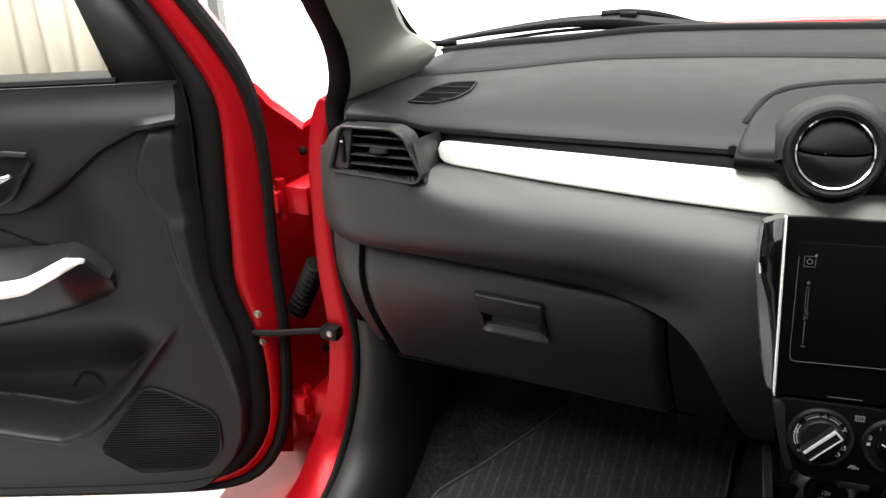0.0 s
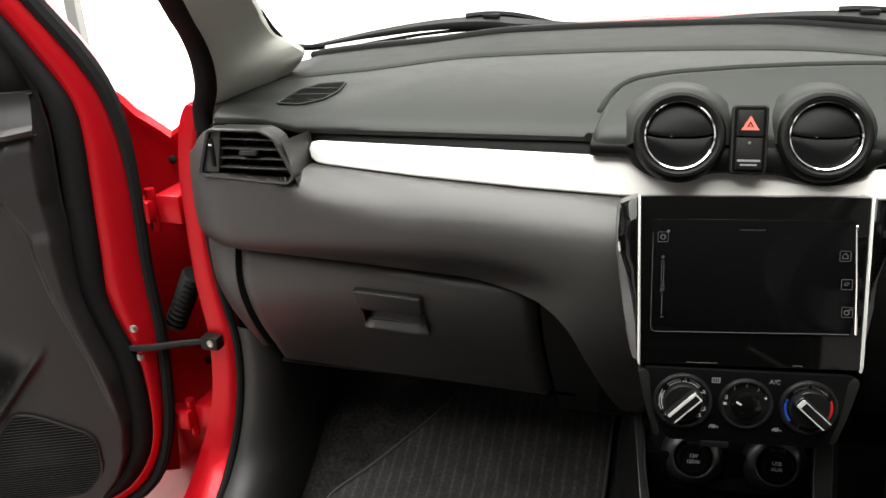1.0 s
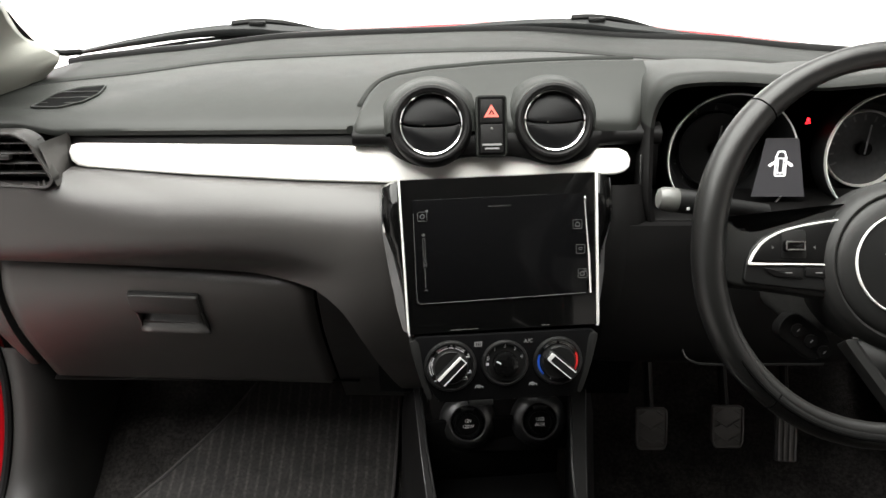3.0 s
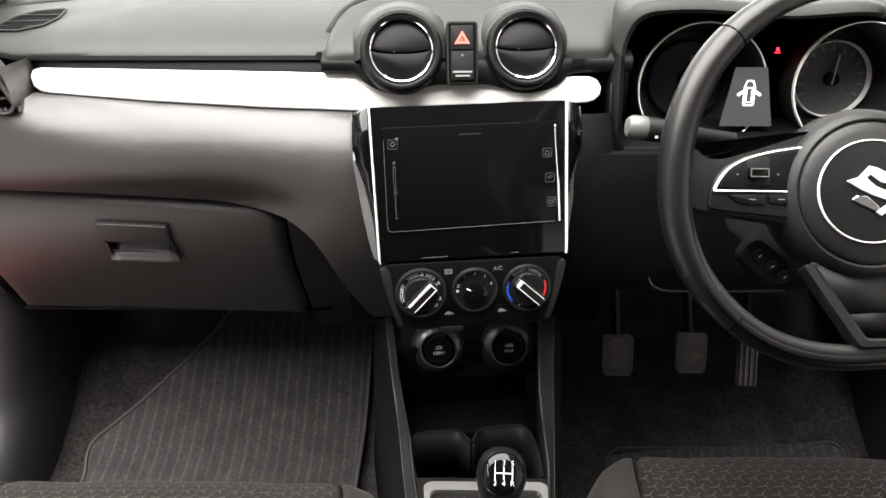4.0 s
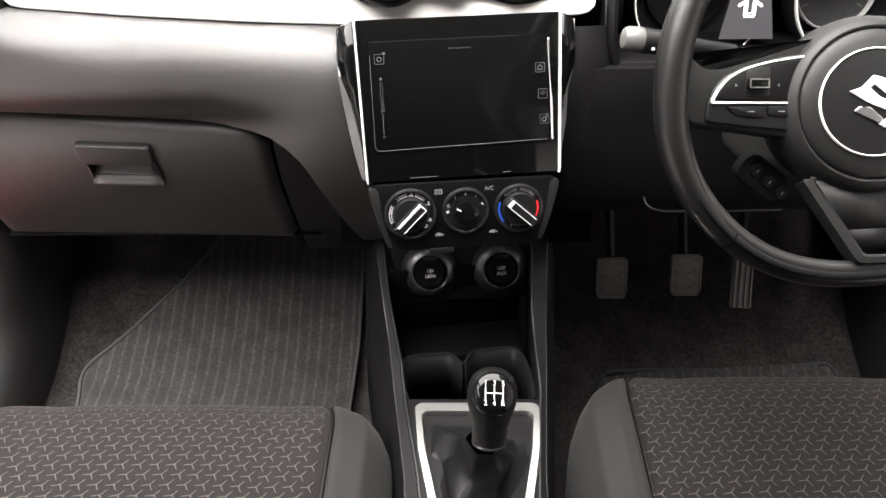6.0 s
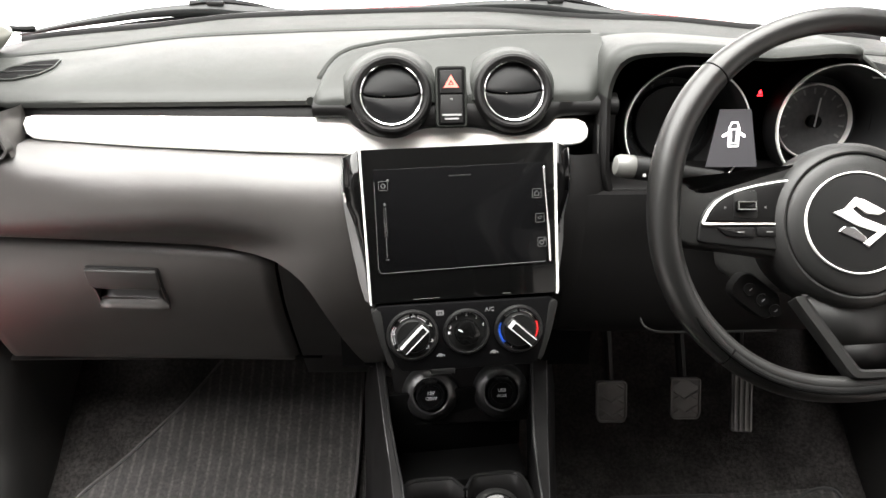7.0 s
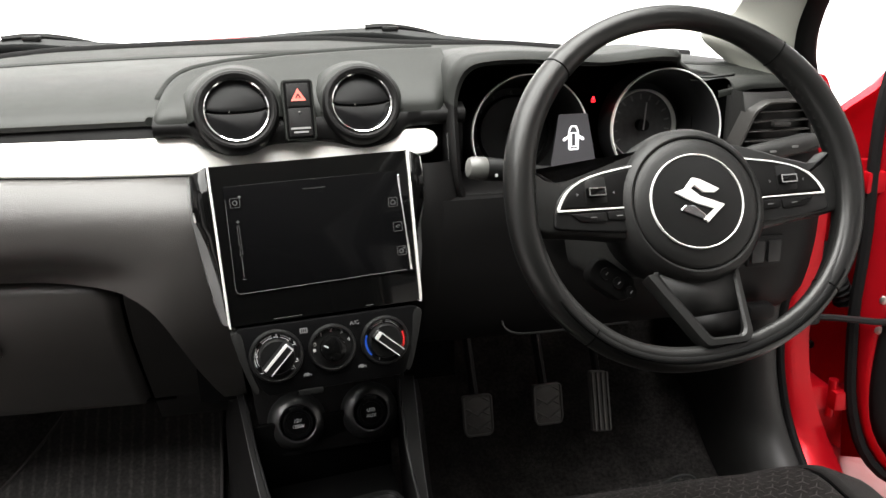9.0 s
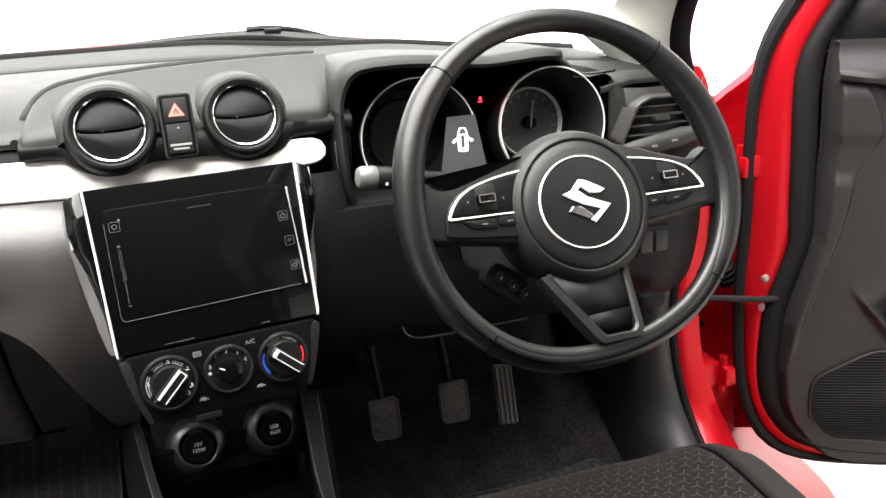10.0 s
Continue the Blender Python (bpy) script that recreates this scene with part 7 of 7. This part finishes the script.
# ---- doors ----
def door(s, label):
    u = Vector((s * 0.9143, -0.4051, 0)).normalized()
    nv = Vector((-s * 0.4051, -0.9143, 0)).normalized()
    o = Vector((-0.93, 0.157, 0)) if s < 0 else Vector((0.926, 0.166, 0))

    def P(a, c, b=0.0):
        """a along the door from the hinge, c up, b towards the cabin."""
        return tuple(o + u * a + nv * b + Vector((0, 0, c)))

    L = 1.02
    # red shell: front edge and foot
    front = [(0.115, 1.29), (0.023, 1.158), (-0.022, 1.10), (-0.054, 1.041), (-0.067, 0.97), (-0.069, 0.90), (-0.065, 0.80), (-0.058, 0.707), (-0.050, 0.60), (-0.040, 0.49), (-0.024, 0.42), (-0.004, 0.372), (0.03, 0.332), (0.086, 0.307), (0.20, 0.298), (0.45, 0.296), (L, 0.298)]
    front = [(a + 0.013 * ease(c, 0.60, 0.80) * (1 - ease(c, 1.05, 1.2)), c) for a, c in smooth_outline(front, 4, False)]
    inn = [(0.18, 1.29), (0.088, 1.161), (0.046, 1.09), (0.008, 1.023), (0.004, 0.96), (0.008, 0.90), (0.014, 0.80), (0.015, 0.72), (-0.004, 0.655), (-0.020, 0.60), (-0.022, 0.50), (-0.010, 0.425), (0.020, 0.372), (0.055, 0.340), (0.11, 0.322), (0.22, 0.315), (0.45, 0.313), (L, 0.315)]
    inn = [(a - 0.012 * ease(c, 0.62, 0.80) - 0.006 * ease(c, 1.0, 1.1), c) for a, c in smooth_outline(inn, 4, False)]

    def even(line, n=72):
        """The same line at even steps."""
        d = [0.0]
        for p, q in zip(line, line[1:]):
            d.append(d[-1] + math.hypot(q[0] - p[0], q[1] - p[1]))
        return [(float(np.interp(d[-1] * k / (n - 1), d, [p[0] for p in line])), float(np.interp(d[-1] * k / (n - 1), d, [p[1] for p in line]))) for k in range(n)]
    front, inn = even(front), even(inn)
    rows = [[P(a + 0.034, c + 0.006, -0.16) for a, c in front], [P(a + 0.022, c + 0.004, -0.12) for a, c in front], [P(a + 0.004, c, -0.035) for a, c in front], [P(a, c, -0.008) for a, c in front],
            [P((a * 0.55 + p * 0.45), (c * 0.55 + q * 0.45), 0.004) for (a, c), (p, q) in zip(front, inn)], [P(p, q, 0.004) for p, q in inn], [P(p + 0.02, q + 0.012, -0.01) for p, q in inn]]
    ob = part("door", sheet(rows), RED, body, label, solid=0.002, smooth=60)
    skin = []
    for c, b in ((0.30, -0.10), (0.42, -0.155), (0.65, -0.175), (0.90, -0.165), (1.02, -0.12)):
        skin.append([P(a, c, b) for a in np.linspace(-0.02, L, 8)])
    part("door_skin", sheet(skin), RED, ob, "red outer door skin", solid=0.003)
    # rubber seals
    part("outer_seal", sweep([P(a - 0.010, c, 0.0) for a, c in front], [0.0095 + 0.004 * ease(c, 0.9, 1.1) for a, c in front], 8, up=tuple(nv)), RUBBER, ob, "black rubber weather seal")
    part("trim_seal", sheet([[P(p - 0.002, q - 0.002, 0.003) for p, q in inn], [P(p + 0.005, q + 0.003, 0.016) for p, q in inn], [P(p + 0.018, q + 0.007, 0.022) for p, q in inn], [P(p + 0.034, q + 0.011, 0.016) for p, q in inn], [P(p + 0.042, q + 0.013, 0.002) for p, q in inn]]), RUBBER, ob, "broad black rubber door seal", solid=0.002, smooth=60)
    # inner trim panel as a relief over (a, c)
    def edge_a(c):
        return lerp_table([(0.305, 0.14), (0.315, 0.10), (0.345, 0.065), (0.386, 0.033), (0.43, 0.012), (0.492, 0.002), (0.582, 0.006), (0.65, 0.022), (0.731, 0.038), (0.80, 0.041), (0.877, 0.042), (0.985, 0.036), (1.04, 0.040)], c)

    def swoosh(a):
        return lerp_table([(0.0, 0.988), (0.04, 0.988), (0.106, 0.979), (0.165, 0.951), (0.24, 0.894), (0.275, 0.872), (0.312, 0.859), (0.368, 0.857), (0.5, 0.87), (1.1, 0.88)], a)

    def ridge(a):
        return lerp_table([(0.10, 0.66), (0.123, 0.635), (0.149, 0.605), (0.195, 0.550), (0.259, 0.485), (0.302, 0.456), (0.342, 0.444), (0.392, 0.454), (0.449, 0.466), (0.60, 0.48), (1.1, 0.48)], a)

    def crease(c):
        return lerp_table([(0.50, 0.018), (0.617, 0.037), (0.679, 0.055), (0.732, 0.070), (0.79, 0.080), (0.836, 0.083), (0.885, 0.108), (0.902, 0.116), (0.928, 0.112), (0.963, 0.095), (1.0, 0.07)], c)

    def relief(a, c):
        b = 0.020 + 0.020 * ease(c, 0.32, 0.45)
        b -= 0.018 * ease(c, 0.985, 1.04)
        # hollow in front of the arm rest
        b -= 0.014 * math.exp(-((a - 0.20) / 0.045) ** 2 - ((c - 0.845) / 0.07) ** 2)
        # map pocket hollow behind the ridge
        inside = ease(c - ridge(a), 0.0, 0.018) * ease(0.690 - c, 0.0, 0.17) * ease(a, 0.118, 0.20)
        b -= 0.080 * inside
        # rounded fold along the pocket's edge
        b += 0.014 * math.exp(-((c - ridge(a) + 0.005) / 0.0085) ** 2) * ease(a, 0.10, 0.14)
        # raised border that fades in along the front edge
        b += 0.011 * (1 - ease(a - crease(c), -0.002, 0.009)) * (0.35 + 0.65 * ease(abs(c - 0.865), 0.015, 0.045)) * (1 - ease(c, 0.96, 1.0)) * ease(c, 0.50, 0.62)
        d = ease(a - edge_a(c), 0.0, 0.018)
        return 0.004 + (b - 0.004) * d
    bm = bmesh.new()
    cs = np.linspace(0.305, 1.045, 240)
    rows = []
    for c in cs:
        e = edge_a(c)
        rows.append([P(e + (L - e) * (i / 240) ** 1.35, c, relief(e + (L - e) * (i / 240) ** 1.35, c)) for i in range(241)])
    part("inner_panel", sheet(rows), DOOR_TRIM, ob, "moulded charcoal door trim", smooth=60)
    rows = [[P(a, 1.043, b) for a in np.linspace(0.046, L, 10)] for b in (0.02, -0.02, -0.06, -0.12)]
    part("window_ledge", sheet(rows), DOOR_TRIM, ob, "window ledge", solid=0.003)
    # upper trim standing proud of the panel, with a crisp lower edge
    rows = []
    for i in range(90):
        a = 0.042 + (L - 0.042) * (i / 89) ** 1.2
        z0 = swoosh(a)
        proud = 0.012
        ra = max(a, 0.062)
        row = [P(a, z0 + 0.001, relief(ra, z0) - 0.004), P(a, z0, relief(ra, z0) + 0.5 * proud), P(a, z0 + 0.003, relief(ra, z0) + proud), P(a, z0 + 0.010, relief(ra, z0) + proud + 0.003)]
        for k in range(1, 13):
            c = z0 + 0.010 + (1.045 - z0 - 0.010) * k / 12
            row.append(P(a, c, relief(ra, min(c, 1.04)) + proud + 0.003))
        rows.append(row)
    part("upper_trim", sheet(rows), DOOR_TRIM, ob, "charcoal upper door trim", smooth=40)
    part("trim_joint", sweep([P(a, swoosh(a) - 0.002, relief(a, swoosh(a)) + 0.001) for a in np.linspace(0.06, 0.95, 70)], 0.0018, 5), BLACK, ob)
    # window frame, glass and sail panel
    fr = [(0.20, 1.30), (0.095, 1.17), (0.050, 1.085), (0.040, 1.03)]
    part("window_frame", sweep([P(a, c, -0.03) for a, c in smooth_outline(fr, 4, False)], 0.030, 8, flat=0.8), RUBBER, ob, "black window frame")
    part("sail_panel", sheet([[P(0.142, 1.030, -0.012), P(0.165, 1.10, -0.018), P(0.205, 1.22, -0.03)], [P(0.100, 1.026, -0.008), P(0.115, 1.10, -0.012), P(0.165, 1.22, -0.022)], [P(0.040, 1.024, -0.010), P(0.065, 1.10, -0.018), P(0.135, 1.22, -0.03)]]), DOOR_TRIM, ob, "triangular charcoal mirror panel", solid=0.006)
    part("ledge_lip", sweep([P(a, 1.046, 0.0) for a in np.linspace(0.14, L, 12)], 0.006, 6), RUBBER, ob, "window wiper strip")
    g = part("door_glass", sheet([[P(0.145, 1.04, -0.022), P(L, 1.04, -0.022)], [P(0.24, 1.34, -0.06), P(L, 1.38, -0.06)]]), GLASS, ob, "side window glass")
    g.visible_shadow = False
    # handle bowl
    bez = [(0.268, 0.955), (0.38, 0.957), (0.46, 0.957), (0.47, 0.89), (0.365, 0.881), (0.330, 0.881), (0.305, 0.893), (0.285, 0.92)]
    bez = smooth_outline(bez, 3)
    ring = [P(a, c, relief(a, c) + 0.024) for a, c in bez]
    part("handle_bezel", sweep(ring, 0.0045, 8, True), SATIN, ob, "black bezel of the door handle")
    bm = bmesh.new()
    bm.faces.new([bm.verts.new(P(a, c, relief(a, c) + 0.0225)) for a, c in bez])
    part("handle_bowl", bm, BLACK, ob, "dark handle bowl")
    part("lever", sweep([P(a, c, 0.082) for a, c in ((0.290, 0.929), (0.31, 0.922), (0.35, 0.915), (0.43, 0.910))], [0.003, 0.0065, 0.009, 0.010], 10), CHROME_SATIN, ob, "satin silver lever")
    # arm rest
    def arm_line(table, a):
        return lerp_table(table, a)
    rim_z = [(0.188, 0.752), (0.200, 0.768), (0.221, 0.789), (0.240, 0.799), (0.255, 0.799), (0.341, 0.797), (L, 0.79)]
    strip_z = [(0.188, 0.750), (0.205, 0.771), (0.216, 0.790), (0.237, 0.7985), (0.275, 0.780), (0.304, 0.767), (0.345, 0.760), (0.45, 0.752), (L, 0.75)]
    foot_z = [(0.188, 0.748), (0.205, 0.766), (0.216, 0.786), (0.237, 0.778), (0.260, 0.766), (0.305, 0.743), (0.346, 0.735), (0.45, 0.728), (L, 0.726)]
    low_z = [(0.188, 0.731), (0.205, 0.722), (0.239, 0.707), (0.303, 0.689), (0.368, 0.674), (0.5, 0.66), (L, 0.65)]
    cols = []
    for a in list(np.linspace(0.188, 0.30, 22)) + list(np.linspace(0.31, 0.96, 22)):
        k = 0.30 + 0.70 * ease(a, 0.186, 0.25)
        zr, zs, zf, zl = (arm_line(t, a) for t in (rim_z, strip_z, foot_z, low_z))
        base = relief(a, zl - 0.02)
        row = [(zr + 0.006, base - 0.004), (zr, base + 0.020 * k), (zs + 0.002, base + 0.046 * k), (zs, base + 0.050 * k), (zf, base + 0.060 * k), (zf - 0.003, base + 0.060 * k), (zl + 0.015, base + 0.048 * k), (zl, base + 0.030 * k), (zl - 0.012, base - 0.004)]
        cols.append([P(a, c, b) for c, b in row])
    part("arm_rest_top", sheet([r[0:4] for r in cols]), DOOR_TRIM, ob, "charcoal arm rest", smooth=50)
    part("arm_rest_strip", sheet([r[3:5] for r in cols[5:]]), TRIM, ob, "bright silver strip on the arm rest", solid=0.002)
    part("arm_rest_pull", sheet([r[4:] for r in cols]), SATIN, ob, "satin black arm rest underside", smooth=50)
    part("arm_rest_nose", sheet([r[3:5] for r in cols[:6]] ), SATIN, ob, "black arm rest nose", smooth=50)
    bm = bmesh.new()
    bm.faces.new([bm.verts.new(p) for p in cols[0]])
    part("arm_rest_end", bm, SATIN, ob)
    # recess line above the arm rest
    part("recess_line", sweep([P(a, c, relief(a, c) + 0.0005) for a, c in ((0.274, 0.800), (0.296, 0.806), (0.318, 0.815), (0.353, 0.832), (0.42, 0.865))], 0.0018, 5), BLACK, ob)
    # small ledge on the pocket's floor
    part("pocket_ledge", sweep([P(a, c, relief(a, c) + 0.004) for a, c in ((0.292, 0.505), (0.300, 0.520), (0.325, 0.523), (0.345, 0.500))], 0.0022, 6), SATIN, ob, "small ledge inside the door pocket")
    # speaker grille
    spk = chamfered([(0.180, 0.540), (0.145, 0.531), (0.062, 0.482), (0.064, 0.410), (0.104, 0.360), (0.225, 0.350), (0.286, 0.414)], 0.022, 4)
    bm = bmesh.new()
    lo = [bm.verts.new(P(a, c, relief(a, c) - 0.002)) for a, c in spk]
    hi = [bm.verts.new(P(a, c, relief(a, c) + 0.004)) for a, c in spk]
    for i in range(len(spk)):
        bm.faces.new((lo[i], lo[(i + 1) % len(spk)], hi[(i + 1) % len(spk)], hi[i]))
    mid = bm.verts.new(P(0.165, 0.445, relief(0.165, 0.445) + 0.006))
    for i in range(len(spk)):
        bm.faces.new((hi[i], hi[(i + 1) % len(spk)], mid))
    part("speaker_grille", bm, BLACK, ob, "black speaker grille", smooth=60)
    part("grille_edge", sweep([P(a, c, relief(a, c) + 0.003) for a, c in spk], 0.0022, 6, True), DOOR_TRIM, ob)
    for k in range(34):
        c = 0.365 + k * 0.0053
        hits = []
        for (a0, c0), (a1, c1) in zip(spk, spk[1:] + spk[:1]):
            if (c0 > c) != (c1 > c):
                hits.append(a0 + (a1 - a0) * (c - c0) / (c1 - c0))
        if len(hits) >= 2:
            a0, a1 = min(hits) + 0.004, max(hits) - 0.004
            if a1 - a0 > 0.01:
                part("grille_rib", sweep([P(a, c, relief(a, c) + 0.0055) for a in np.linspace(a0, a1, 5)], 0.0010, 4), RUBBER, ob)
    # bolt heads and hinge leaves on the front edge
    for c in (0.653, 0.60):
        part("bolt", turned([(0, 0), (0.0075, 0), (0.0075, 0.004), (0.004, 0.006), (0, 0.006)], axes(P(-0.022, c, 0.003), u, (0, 0, 1)) if s > 0 else axes(P(-0.022, c, 0.003), -u, (0, 0, 1)), 8), STEEL, ob, "zinc plated bolt head")


door(-1, "open red passenger door with charcoal inner trim and speaker grille")
door(1, "open red driver's door with charcoal inner trim and speaker grille")
